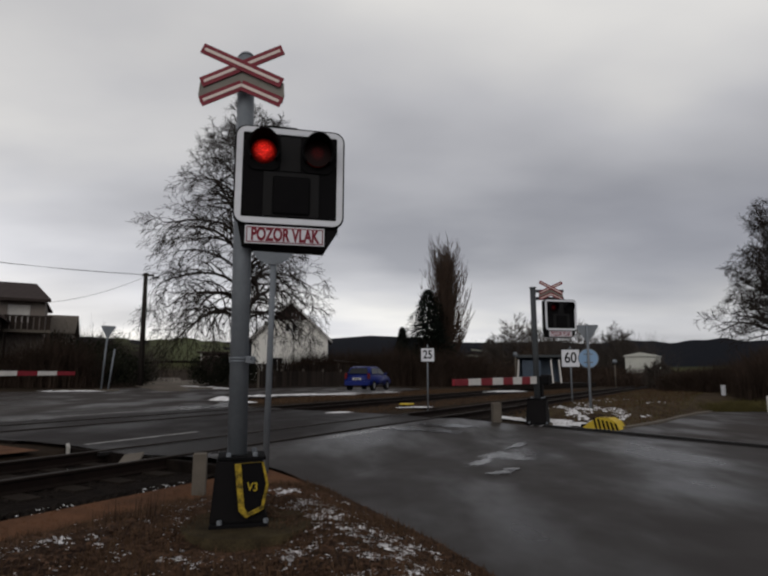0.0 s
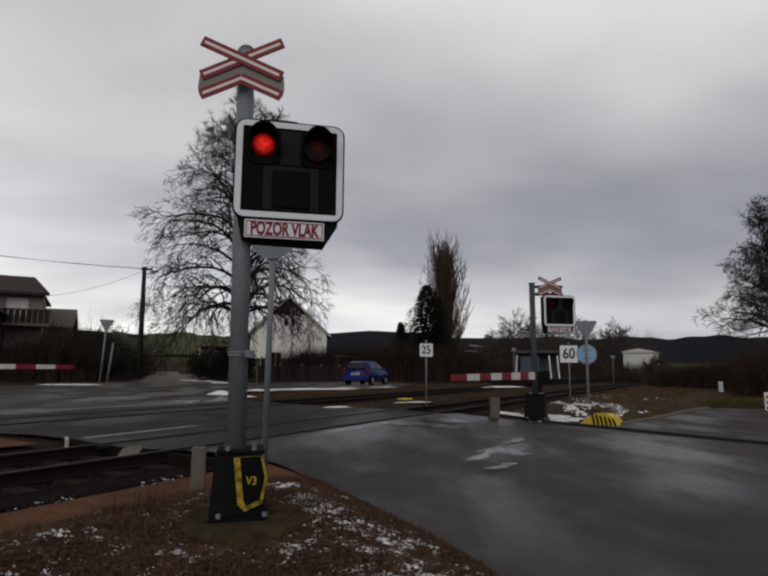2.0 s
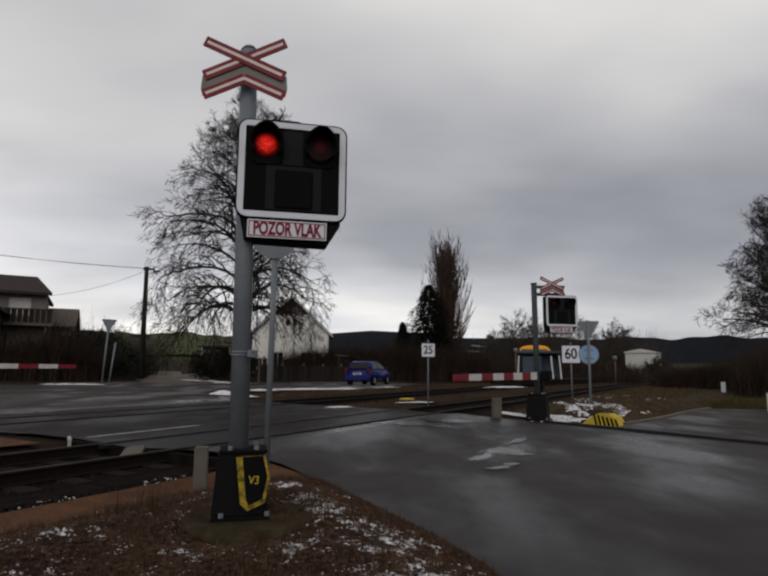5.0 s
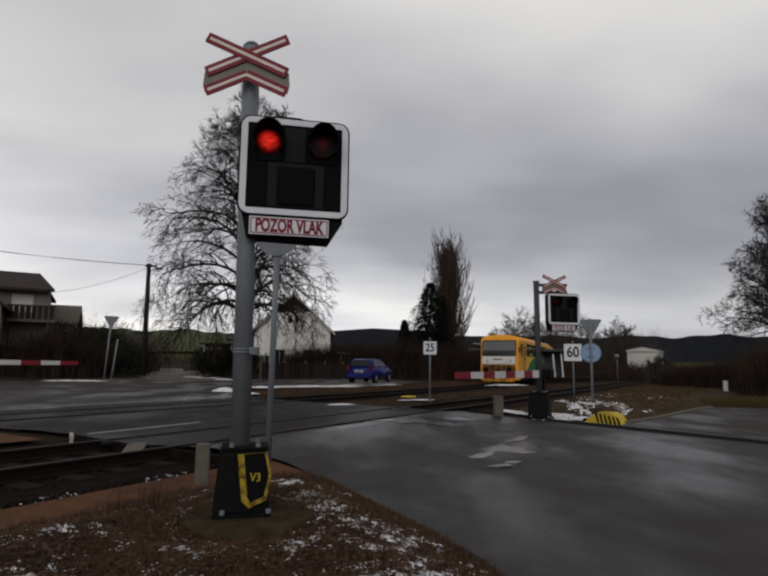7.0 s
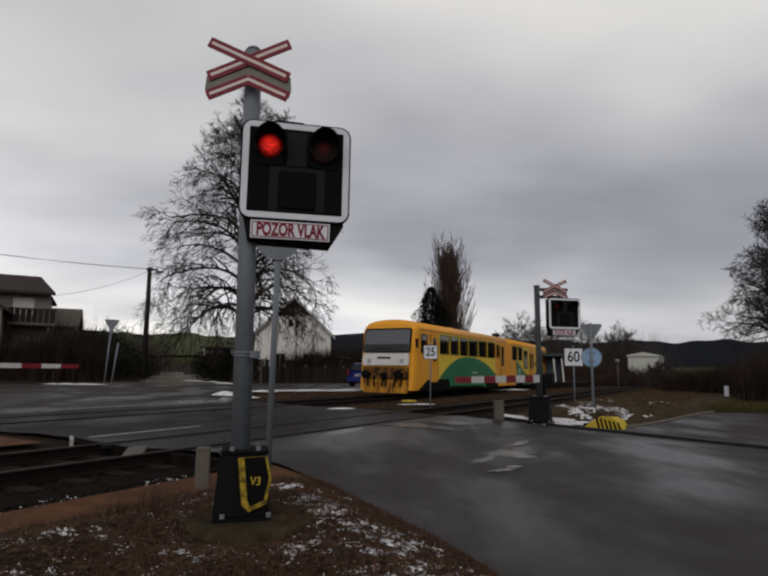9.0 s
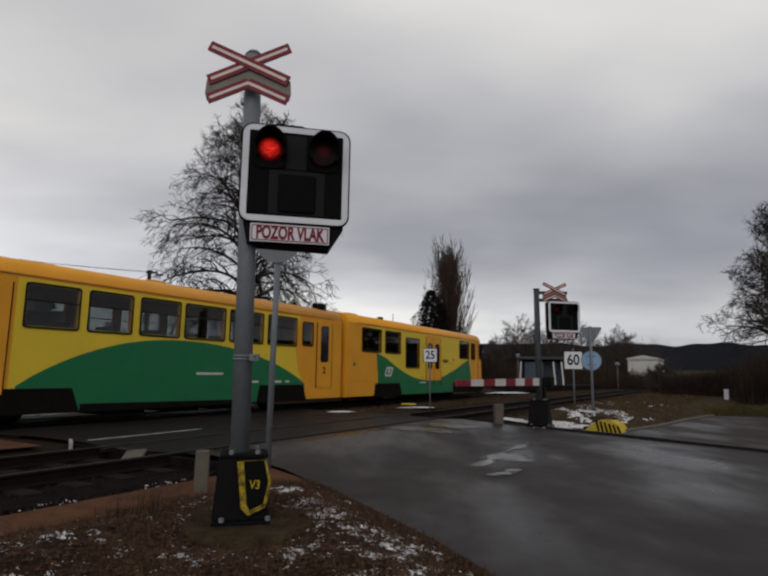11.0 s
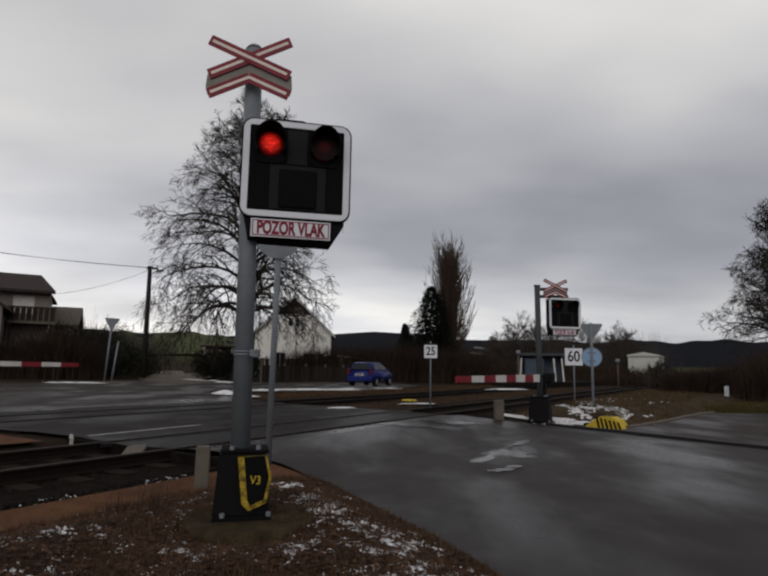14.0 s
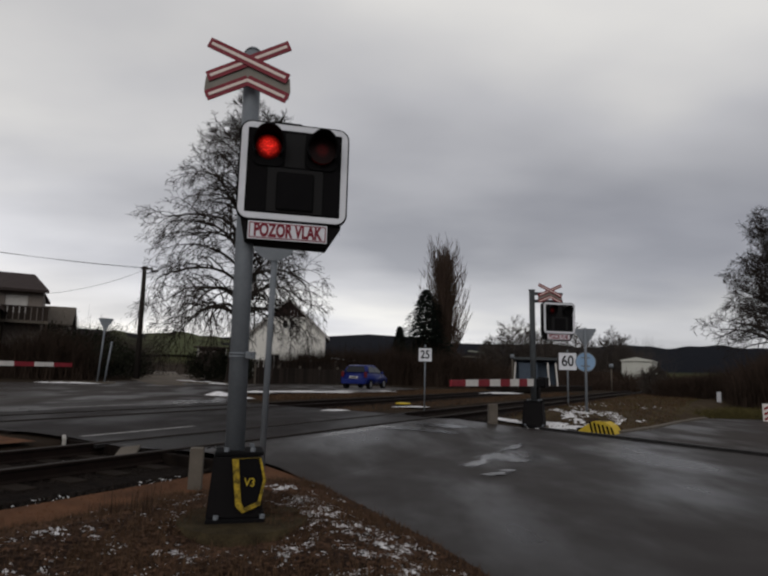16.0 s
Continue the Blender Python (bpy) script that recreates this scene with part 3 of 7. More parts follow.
def build_land():
    def axis(near, step, far):
        v, s = [0.0], step
        while v[-1] < far:
            if v[-1] > near:
                s *= 1.22
            v.append(v[-1] + s)
        return v
    lats = sorted(set([-x for x in axis(20, 2.5, 3500)[1:]] + axis(70, 2.5, 3500) + [5.2, 7.0, 16.5, 30.0, 60.0] + [6.0 + 0.3 * k for k in range(60)]))
    alongs = sorted([-x for x in axis(20, 4, 3500)[1:]] + axis(110, 4, 3500))
    verts, faces = [], []
    for la in lats:
        for al in alongs:
            p = at(al, la)
            verts.append((p.x, p.y, land(p.x, p.y) - 0.05 - trench(al, la)))
    w = len(alongs)
    for i in range(len(lats) - 1):
        for j in range(w - 1):
            a = i * w + j
            faces.append((a, a + w, a + w + 1, a + 1))
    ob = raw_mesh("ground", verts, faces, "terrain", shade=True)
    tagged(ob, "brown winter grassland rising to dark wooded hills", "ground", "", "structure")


build_land()

def far_field(az0, az1, r0, r1, material, label):
    """A field on the far slopes, between two bearings and two distances."""
    verts, faces, n, m = [], [], 14, 24
    for i in range(n + 1):
        for j in range(m + 1):
            w = 1 + 0.03 * noise.noise((i * 0.6, j * 0.05, az0))
            a, r = radians(az0 + (az1 - az0) * i / n), (r0 + (r1 - r0) * j / m) * w
            x, y = r * math.sin(a), r * math.cos(a)
            verts.append((x, y, land(x, y) + 0.15 + 0.0022 * r))
    for i in range(n):
        for j in range(m):
            q = i * (m + 1) + j
            faces.append((q, q + 1, q + m + 2, q + m + 1))
    tagged(raw_mesh("field", verts, faces, material, shade=True), label, "field", "", "structure")


far_field(-25.0, -14.5, 150, 1500, "field", "dull green meadow on the far slope")
far_field(8.4, 10.5, 680, 730, "pale_field", "pale frosty field on the far slope")
far_field(7.9, 9.7, 530, 556, "pale_field", "pale frosty field on the far slope")

LEFT_EDGE = [(-7.43, 11.54), (-6.04, 11.08), (-5.39, 10.54), (-4.22, 9.66), (-2.58, 9.20), (-1.82, 9.20), (-1.54, 9.07)]
VERGE_EDGE = [(-1.54, 9.07), (-0.83, 8.39), (-0.12, 6.99), (0.54, 5.68), (0.88, 4.83), (1.15, 3.6), (1.3, 1.5), (1.4, -3.0), (1.5, -25.0)]
RIGHT = [(40.0, -25.0), (40.0, 12.0), (24.0, 20.0), (15.13, 24.16), (13.20, 23.92), (10.95, 21.47), (8.45, 18.37), (6.71, 16.72), (6.22, 16.16), (5.6, 17.4), (4.91, 18.0), (4.18, 17.8), (3.15, 17.5), (1.67, 17.25), (0.9, 17.6)]
FAR = [tuple(at(15.8, 9.4)[:2]), tuple(at(16.2, 12.4)[:2]), tuple(at(17.0, 16.2)[:2]), (-5.92, 25.16), (-7.55, 25.73), (-7.6, 28.5), (-6.0, 30.2), (-2.44, 34.6), (0.55, 39.8), (3.0, 46.0), (0.7, 49.0), (-7.3, 47.0), (-10.0, 41.5),
       (-13.2, 40.0), (-16.0, 42.0), (-18.0, 38.5), (-15.9, 34.8), (-18.9, 33.0), (-24.0, 30.0), (-40.0, 33.0), (-44.0, 24.0), (-17.0, 21.0), tuple(at(5.6, 17.0)[:2])]
sheet("road_crossing", LEFT_EDGE + VERGE_EDGE[1:] + RIGHT + FAR, 0.02, "asphalt", "dark wet asphalt road over the level crossing")
# the older surface of the side road beyond the joint
sheet("road_side", [(6.25, 16.0), (8.35, 12.9), (16.0, 4.0), (39.5, -10.0), (39.5, 11.8), (23.8, 19.8), (15.1, 24.1), (13.2, 23.85), (10.95, 21.4), (8.47, 18.3), (6.75, 16.65)], 0.075, "asphalt_old", "grey-brown damp asphalt of a side road")
far_old = [tuple(at(8.0, 19.0)[:2]), tuple(at(17.2, 18.2)[:2]), (-7.6, 28.4), (-6.1, 30.2), (-2.5, 34.5), (0.5, 39.7), (2.9, 45.9), (0.7, 48.8), (-7.3, 46.8), (-10.0, 41.3), (-13.2, 39.8), (-16.0, 41.5), (-17.8, 38.4), (-15.9, 34.5), (-18.9, 32.8), (-24.0, 29.8), (-39.5, 32.5), (-43.0, 24.5), (-17.0, 22.0)]
sheet("road_far", far_old, 0.026, "asphalt_old", "brown-grey wet asphalt of the village road")


def strip(name, a, b, width, lift, material, label, parent_cat="road"):
    a, b = Vector((*a, 0)), Vector((*b, 0))
    d = (b - a).normalized()
    s = Vector((-d.y, d.x, 0)) * width / 2
    ob = sheet(name, [(a + s)[:2], (a - s)[:2], (b - s)[:2], (b + s)[:2]], lift, material, label)
    return ob


def joint_edge(a, b):
    """The raised edge of the side road's surface, coloured black for the shade on its step."""
    l = math.hypot(b[0] - a[0], b[1] - a[1])
    ob = part("road_joint", boxed(-0.05, 0.05, -l / 2, l / 2, 0.0, 0.082, bev=0.01), "tar")
    ob.matrix_world = pose((a[0] + b[0]) / 2, (a[1] + b[1]) / 2, 0.01, 0, 0, math.degrees(math.atan2(b[1] - a[1], b[0] - a[0])) - 90)
    return tagged(ob, "black strip for the shaded step where two asphalt surfaces meet", "road joint", "", "structure")


for a, b in (((4.75, 17.75), (6.15, 15.95)), ((6.15, 15.95), (8.3, 12.85)), ((8.3, 12.85), (16.0, 3.95))):
    joint_edge(a, b)


def puddle(x, y, rx, ry, turn, seed):
    """A thin film of standing water, deepest in the middle, with an uneven rim."""
    c, s = math.cos(radians(turn)), math.sin(radians(turn))
    n, rings = 96, (0.0, 0.3, 0.55, 0.75, 0.9, 1.0)
    verts, faces, depth = [], [], []
    for f in rings:
        for i in range(n):
            a = 6.2832 * i / n
            w = 1.25 + 0.7 * noise.noise((math.cos(a) * 1.9, math.sin(a) * 1.9, seed)) + 0.25 * noise.noise((math.cos(a) * 4, math.sin(a) * 4, seed))
            px, py = rx * w * f * math.cos(a), ry * w * f * math.sin(a)
            wx, wy = x + px * c - py * s, y + px * s + py * c
            verts.append((wx, wy, level(along_lat(wx, wy)[1]) + 0.024 + 0.002 * seed))
            depth.append(1 - f)
    for j in range(len(rings) - 1):
        for i in range(n):
            k = (i + 1) % n
            faces.append((j * n + i, (j + 1) * n + i, (j + 1) * n + k, j * n + k))
    ob = raw_mesh("puddle", verts, faces, "puddle")
    at_depth = ob.data.attributes.new("depth", "FLOAT", "POINT")
    at_depth.data.foreach_set("value", depth)
    tagged(ob, "shallow rain puddle on the asphalt", "puddle", "", "structure")


for q in ((2.35, 11.6, 0.62, 0.42, 50, 1.0), (1.75, 10.75, 0.55, 0.16, 58, 2.0), (2.55, 11.2, 0.3, 0.22, 0, 3.0), (2.95, 13.2, 0.75, 0.13, 62, 6.0), (1.85, 9.6, 0.28, 0.13, 40, 7.0), (2.1, 9.95, 0.2, 0.1, 30, 8.0), (0.75, 14.4, 1.2, 0.35, 25, 4.0), (1.6, 15.6, 1.0, 0.3, 30, 5.0)):
    puddle(*q)
sheet("road_panel", [tuple(at(a, l)[:2]) for a, l in ((6.35, 7.46), (15.6, 7.46), (16.3, 9.2), (16.4, 13.4), (16.3, 16.6), (6.2, 16.4))], 0.023, "asphalt_dark", "darker asphalt surface between and beside the rails", grid=0.5)
strip("road_marking", at(6.5, 10.15)[:2], at(9.2, 10.25)[:2], 0.12, 0.027, "line", "pale strip beside the rails")
strip("road_marking", at(6.6, 16.9)[:2], at(15.5, 17.2)[:2], 0.15, 0.030, "line", "worn white stop line")

def track_path(kind, s):
    """Middle of a track and its direction at the distance s along it."""
    la = near_lat if kind == "near" else far_lat
    p, q = at(s - 0.05, la(s - 0.05)), at(s + 0.05, la(s + 0.05))
    d = (q - p).normalized()
    return (p + q) / 2, d


def sweep(kind, s0, s1, step, profile):
    """A closed profile (across, up) carried along a track."""
    n = max(2, int((s1 - s0) / step) + 1)
    verts, faces, k = [], [], len(profile)
    for i in range(n):
        s = s0 + (s1 - s0) * i / (n - 1)
        p, d = track_path(kind, s)
        r = Vector((d.y, -d.x, 0))
        for a, z in profile:
            v = p + r * a
            verts.append((v.x, v.y, z))
    for i in range(n - 1):
        for j in range(k):
            a, b = i * k + j, i * k + (j + 1) % k
            faces.append((a, b, b + k, a + k))
    faces += [tuple(range(k))[::-1], tuple(range((n - 1) * k, n * k))]
    return verts, faces


def build_track(kind, ranges, label, s_end):
    track = empty("railway_track", Matrix(), label, "railway track", "tracks of the line", "structure")
    for sgn in (-1, 1):
        c = sgn * 0.753
        prof = [(c - 0.07, RAIL - 0.18), (c + 0.07, RAIL - 0.18), (c + 0.07, RAIL - 0.165), (c + 0.012, RAIL - 0.14), (c + 0.012, RAIL - 0.05), (c + 0.035, RAIL - 0.035), (c + 0.035, RAIL - 0.012), (c - 0.035, RAIL - 0.012), (c - 0.035, RAIL - 0.035), (c - 0.012, RAIL - 0.05), (c - 0.012, RAIL - 0.14), (c - 0.07, RAIL - 0.165)]
        r = raw_mesh("rail", *sweep(kind, -45, s_end, 2.5, prof), "rail", track)
        head = [(c - 0.033, RAIL - 0.012), (c + 0.033, RAIL - 0.012), (c + 0.028, RAIL), (c - 0.028, RAIL)]
        raw_mesh("rail_head", *sweep(kind, -45, s_end, 2.5, head), "rail_head", r, "worn steel running surface")
        # groove beside the rail in the roadway
        g = c - sgn * 0.075
        raw_mesh("flange_groove", *sweep(kind, 6.0, 16.6, 2.0, [(g - 0.04, 0.25), (g + 0.04, 0.25), (g + 0.04, 0.306), (g - 0.04, 0.306)]), "tar", track, "black groove in the roadway")
    for s0, s1 in ranges:
        bed = [(-2.3, -0.05), (2.3, -0.05), (1.75, 0.11), (1.2, 0.135), (-1.2, 0.135), (-1.75, 0.11)]
        raw_mesh("ballast_bed", *sweep(kind, s0, s1, 2.0, bed), "ballast", track, "dark dirty ballast")
    me = bpy.data.meshes.new("sleeper")
    bm = boxed(-1.25, 1.25, -0.125, 0.125, 0.0, 0.158, bev=0.012)
    bm.to_mesh(me); bm.free()
    me.materials.append(M["sleeper"])
    for s0, s1 in ranges:
        s = max(s0, -6) + 0.3
        while s < min(s1, 62):
            p, d = track_path(kind, s)
            o = new("sleeper", me)
            o.parent = track
            o.matrix_basis = pose(p.x, p.y, random.uniform(-0.006, 0.006), 0, 0, math.degrees(math.atan2(d.y, d.x)) - 90 + random.uniform(-0.8, 0.8))
            s += 0.64
    return track


build_track("near", ((-45, 6.2), (16.4, 260)), "rusty railway track on dark ballast, near line", 260)
build_track("far", ((-45, 6.0), (16.6, 110)), "rusty railway track curving away on dark ballast", 110)


def stones(name, count, spots, size, material, label, category, flat=0.6):
    """Loose lumps strewn on the ground: spots() gives x, y, z."""
    verts, faces = [], []
    for _ in range(count):
        x, y, z = spots()
        r = size * random.uniform(0.45, 1.3)
        base = len(verts)
        a0 = random.random() * 6.28
        for k in range(5):
            a = a0 + k * 1.2566 + random.uniform(-0.3, 0.3)
            q = r * random.uniform(0.7, 1.2)
            verts.append((x + q * math.cos(a), y + q * math.sin(a), z - 0.2 * r))
        for k in range(3):
            a = a0 + 0.5 + k * 2.094
            q = r * random.uniform(0.35, 0.7)
            verts.append((x + q * math.cos(a), y + q * math.sin(a), z + r * flat * random.uniform(0.7, 1.2)))
        b = base
        faces += [(b, b + 1, b + 5), (b + 1, b + 2, b + 6, b + 5), (b + 2, b + 3, b + 6), (b + 3, b + 4, b + 7, b + 6), (b + 4, b, b + 5, b + 7), (b + 5, b + 6, b + 7)]
    ob = raw_mesh(name, verts, faces, material)
    return tagged(ob, label, category, "", "stuff")


def in_bed(kind, s0, s1, half=1.9):
    def f():
        s = random.uniform(s0, s1)
        p, d = track_path(kind, s)
        a = random.uniform(-half, half)
        v = p + Vector((d.y, -d.x, 0)) * a
        z = 0.13 if abs(a) < 1.25 else 0.13 - (abs(a) - 1.2) * 0.14
        return v.x, v.y, z
    return f


stones("ballast_stones", 5200, in_bed("near", -4, 6.0), 0.035, "stone", "broken dark ballast stones between the rails", "ballast")
stones("ballast_stones", 4200, in_bed("near", 16.6, 42), 0.05, "stone", "broken dark ballast stones between the rails", "ballast")
stones("ballast_stones", 3200, in_bed("far", 16.8, 42), 0.055, "stone", "broken dark ballast stones between the rails", "ballast")


def in_box(al0, al1, la0, la1, dz=0.0):
    def f():
        p = at(random.uniform(al0, al1), random.uniform(la0, la1))
        al, la = along_lat(p.x, p.y)
        return p.x, p.y, level(la) + dz - trench(al, la)
    return f


def quad_al(al0, al1, la0, la1):
    return [tuple(at(a, l)[:2]) for a, l in ((al0, la0), (al1, la0), (al1, la1), (al0, la1))]


sheet("track_lane", [(-13.4, 35.4), (-12.0, 36.6), (-15.6, 44.0), (-17.6, 52.0), (-26.0, 74.0), (-29.5, 73.0), (-20.9, 52.0), (-18.3, 43.0)], 0.03, "mud", "pale muddy lane between hedges", grid=2.0)
sheet("path_ochre", [tuple(at(a, l)[:2]) for a, l in ((-30, 5.3), (2.0, 5.3), (4.3, 5.25), (5.8, 5.15), (6.75, 5.0), (6.9, 5.4), (6.9, 6.1), (6.3, 6.2), (-30, 6.2))], 0.012, "ochre", "rust-brown cinder path beside the track", grid=0.5)
sheet("path_between", quad_al(-30, 5.7, 10.15, 11.9), 0.012, "ochre", "rust-brown cinder strip between the tracks", grid=0.5)
stones("cinder_gravel", 2600, in_box(-1, 6.8, 5.3, 6.2, 0.01), 0.014, "ochre", "loose rust-brown cinders", "gravel")

# ---- the verge under the near signal ----


def edge_distance(x, y):
    best = 1e9
    for (ax, ay), (bx, by) in zip(VERGE_EDGE, VERGE_EDGE[1:]):
        dx, dy = bx - ax, by - ay
        t = max(0, min(1, ((x - ax) * dx + (y - ay) * dy) / (dx * dx + dy * dy)))
        best = min(best, math.hypot(x - ax - t * dx, y - ay - t * dy))
    return best


def verge_height(x, y):
    al, la = along_lat(x, y)
    rise = 0.17 * smooth(0.0, 0.9, edge_distance(x, y)) * (1 - 0.9 * smooth(4.9, 5.75, la))
    lump = 0.03 * noise.noise((x * 1.3, y * 1.3, 0)) + 0.018 * noise.noise((x * 5, y * 5, 3.0))
    dip = 0.10 * math.exp(-((x + 1.25) / 0.62) ** 2 - ((y - 5.12) / 0.34) ** 2)
    return level(la) + 0.03 + rise - dip + lump * smooth(0.0, 0.4, edge_distance(x, y))


def build_verge():
    bm = bmesh.new()
    pts = VERGE_EDGE[:-1] + [(-14.0, -3.0)] + [tuple(at(-14, 5.75)[:2]), tuple(at(2.0, 5.72)[:2]), tuple(at(5.2, 5.6)[:2]), tuple(at(6.0, 5.3)[:2]), tuple(at(6.8, 5.3)[:2])]
    bm.faces.new([bm.verts.new((*p, 0)) for p in pts])
    for i in range(-60, 24):
        bmesh.ops.bisect_plane(bm, geom=bm.verts[:] + bm.edges[:] + bm.faces[:], plane_co=(i * 0.22, 0, 0), plane_no=(1, 0, 0), dist=1e-5)
    for i in range(0, 44):
        bmesh.ops.bisect_plane(bm, geom=bm.verts[:] + bm.edges[:] + bm.faces[:], plane_co=(0, i * 0.22, 0), plane_no=(0, 1, 0), dist=1e-5)
    for v in bm.verts:
        v.co.z = verge_height(v.co.x, v.co.y)
    if sum(f.normal.z for f in bm.faces) < 0:
        bmesh.ops.reverse_faces(bm, faces=bm.faces[:])
    ob = part("verge", bm, "verge", smooth_faces=True)
    tagged(ob, "brown verge of soil, dead leaves and thin snow", "verge", "", "structure")


build_verge()


def on_verge(x0=-6.5, x1=1.3, y0=1.0, y1=8.6, keep=None):
    def f():
        while True:
            x, y = random.uniform(x0, x1), random.uniform(y0, y1)
            al, la = along_lat(x, y)
            if la > 5.68 - 0.35 * smooth(4.6, 6.0, al) + 0.12 * noise.noise((x * 2, y * 2, 1)):
                continue
            # left of the asphalt's edge
            ex = None
            for (ax, ay), (bx, by) in zip(VERGE_EDGE, VERGE_EDGE[1:]):
                if by <= y <= ay:
                    ex = ax + (bx - ax) * (ay - y) / (ay - by)
            if ex is None or x > ex - 0.03:
                continue
            if keep and random.random() > keep(x, y):
                continue
            return x, y, verge_height(x, y)
    return f


def blades(name, count, spots, length, width, material, label, category, lean=0.7):
    verts, faces = [], []
    for _ in range(count):
        x, y, z = spots()
        a, l = random.random() * 6.283, length * random.uniform(0.4, 1.3)
        dx, dy = math.cos(a), math.sin(a)
        k = random.uniform(0.1, lean)
        w = width * random.uniform(0.6, 1.3)
        b = len(verts)
        verts += [(x - dy * w, y + dx * w, z - 0.01), (x + dy * w, y - dx * w, z - 0.01),
                  (x + dx * l * k * 0.45 + dy * w * 0.7, y + dy * l * k * 0.45 - dx * w * 0.7, z + l * 0.6 * (1.1 - k * 0.6)), (x + dx * l * k * 0.45 - dy * w * 0.7, y + dy * l * k * 0.45 + dx * w * 0.7, z + l * 0.6 * (1.1 - k * 0.6)),
                  (x + dx * l * k, y + dy * l * k, z + l * (1.02 - k * 0.8))]
        faces += [(b, b + 1, b + 2, b + 3), (b + 3, b + 2, b + 4)]
    ob = raw_mesh(name, verts, faces, material)
    return tagged(ob, label, category, "", "stuff")


def litter(name, count, spots, size, material, label):
    verts, faces = [], []
    for _ in range(count):
        x, y, z = spots()
        a, s = random.random() * 6.283, size * random.uniform(0.5, 1.3)
        tilt = [random.uniform(-0.5, 0.5) * s for _ in range(4)]
        b = len(verts)
        for k, (px, py) in enumerate(((-1, 0), (0, -0.55), (1, 0), (0, 0.55))):
            verts.append((x + s * (px * math.cos(a) - py * math.sin(a)), y + s * (px * math.sin(a) + py * math.cos(a)), z + 0.012 + abs(tilt[k])))
        faces += [(b, b + 1, b + 2, b + 3)]
    ob = raw_mesh(name, verts, faces, material)
    return tagged(ob, label, "leaves", "", "stuff")


blades("grass", 32000, on_verge(keep=lambda x, y: 0.35 + 0.65 * (noise.noise((x * 0.9, y * 0.9, 5)) > -0.05)), 0.09, 0.0028, "blade", "short dry straw-coloured winter grass", "grass")
litter("leaf_litter", 19000, on_verge(), 0.028, "leaf", "brown dead leaves on the verge")


def snow_keep(x, y):
    band = math.exp(-((edge_distance(x, y) - 0.62) / 0.5) ** 2)
    patch = noise.noise((x * 1.7, y * 1.7, 9)) + 0.8 * noise.noise((x * 6, y * 6, 2))
    return ((0.10 + 1.0 * band) * (patch > 0.0) + 0.25 * (patch > 0.28)) * 0.9 + 0.012


def snow_sheet(x0, x1, y0, y1, step, height, cover, deep, label):
    """Thin broken snow: a fine grid kept where cover(x, y) is above nought, thickest inside."""
    nx, ny = int((x1 - x0) / step), int((y1 - y0) / step)
    val = [[cover(x0 + i * step, y0 + j * step) for j in range(ny + 1)] for i in range(nx + 1)]
    verts, faces, index = [], [], {}

    def corner(i, j):
        if (i, j) not in index:
            x, y = x0 + i * step, y0 + j * step
            index[(i, j)] = len(verts)
            x, y = x + step * 0.7 * noise.noise((x * 31, y * 31, 1)), y + step * 0.7 * noise.noise((x * 31, y * 31, 5))
            verts.append((x, y, height(x, y) - 0.004 + deep * min(1.0, max(-0.2, val[i][j] * 2.2))))
        return index[(i, j)]
    for i in range(nx):
        for j in range(ny):
            if max(val[i][j], val[i + 1][j], val[i][j + 1], val[i + 1][j + 1]) > 0 and min(val[i][j], val[i + 1][j + 1]) > -0.15:
                faces.append((corner(i, j), corner(i + 1, j), corner(i + 1, j + 1), corner(i, j + 1)))
    return tagged(raw_mesh("snow_patches", verts, faces, "snow", shade=True), label, "snow", "", "stuff")


def verge_snow(x, y):
    al, la = along_lat(x, y)
    e = edge_distance(x, y)
    ex = next((ax + (bx - ax) * (ay - y) / (ay - by) for (ax, ay), (bx, by) in zip(VERGE_EDGE, VERGE_EDGE[1:]) if by <= y <= ay), -9)
    if x > ex - 0.12 or la > 5.2 or math.hypot(x + 1.28, y - 5.72) < 0.52:
        return -1
    band = math.exp(-((e - 0.65) / 0.42) ** 2)
    return 0.75 * noise.noise((x * 2.1, y * 2.1, 9)) + 0.55 * noise.noise((x * 8, y * 8, 2)) + 0.55 * noise.noise((x * 25, y * 25, 4)) - 0.46 + 0.46 * band


snow_sheet(-4.2, 1.2, 2.6, 7.4, 0.02, verge_height, verge_snow, 0.026, "thin broken patches of old snow on the verge")


def verge_patch(pts, material, lift, label):
    """A patch of another soil on the verge, following its height."""
    bm = bmesh.new()
    bm.faces.new([bm.verts.new((*p, 0)) for p in pts])
    for i in range(-30, 60):
        for co, no in (((i * 0.15, 0, 0), (1, 0, 0)), ((0, i * 0.15, 0), (0, 1, 0))):
            bmesh.ops.bisect_plane(bm, geom=bm.verts[:] + bm.edges[:] + bm.faces[:], plane_co=co, plane_no=no, dist=1e-5)
    for v in bm.verts:
        v.co.z = verge_height(v.co.x, v.co.y) + lift
    bmesh.ops.recalc_face_normals(bm, faces=bm.faces[:])
    if sum(f.normal.z for f in bm.faces) < 0:
        bmesh.ops.reverse_faces(bm, faces=bm.faces[:])
    tagged(part("path_cinder", bm, material, smooth_faces=True), label, "path", "", "structure")


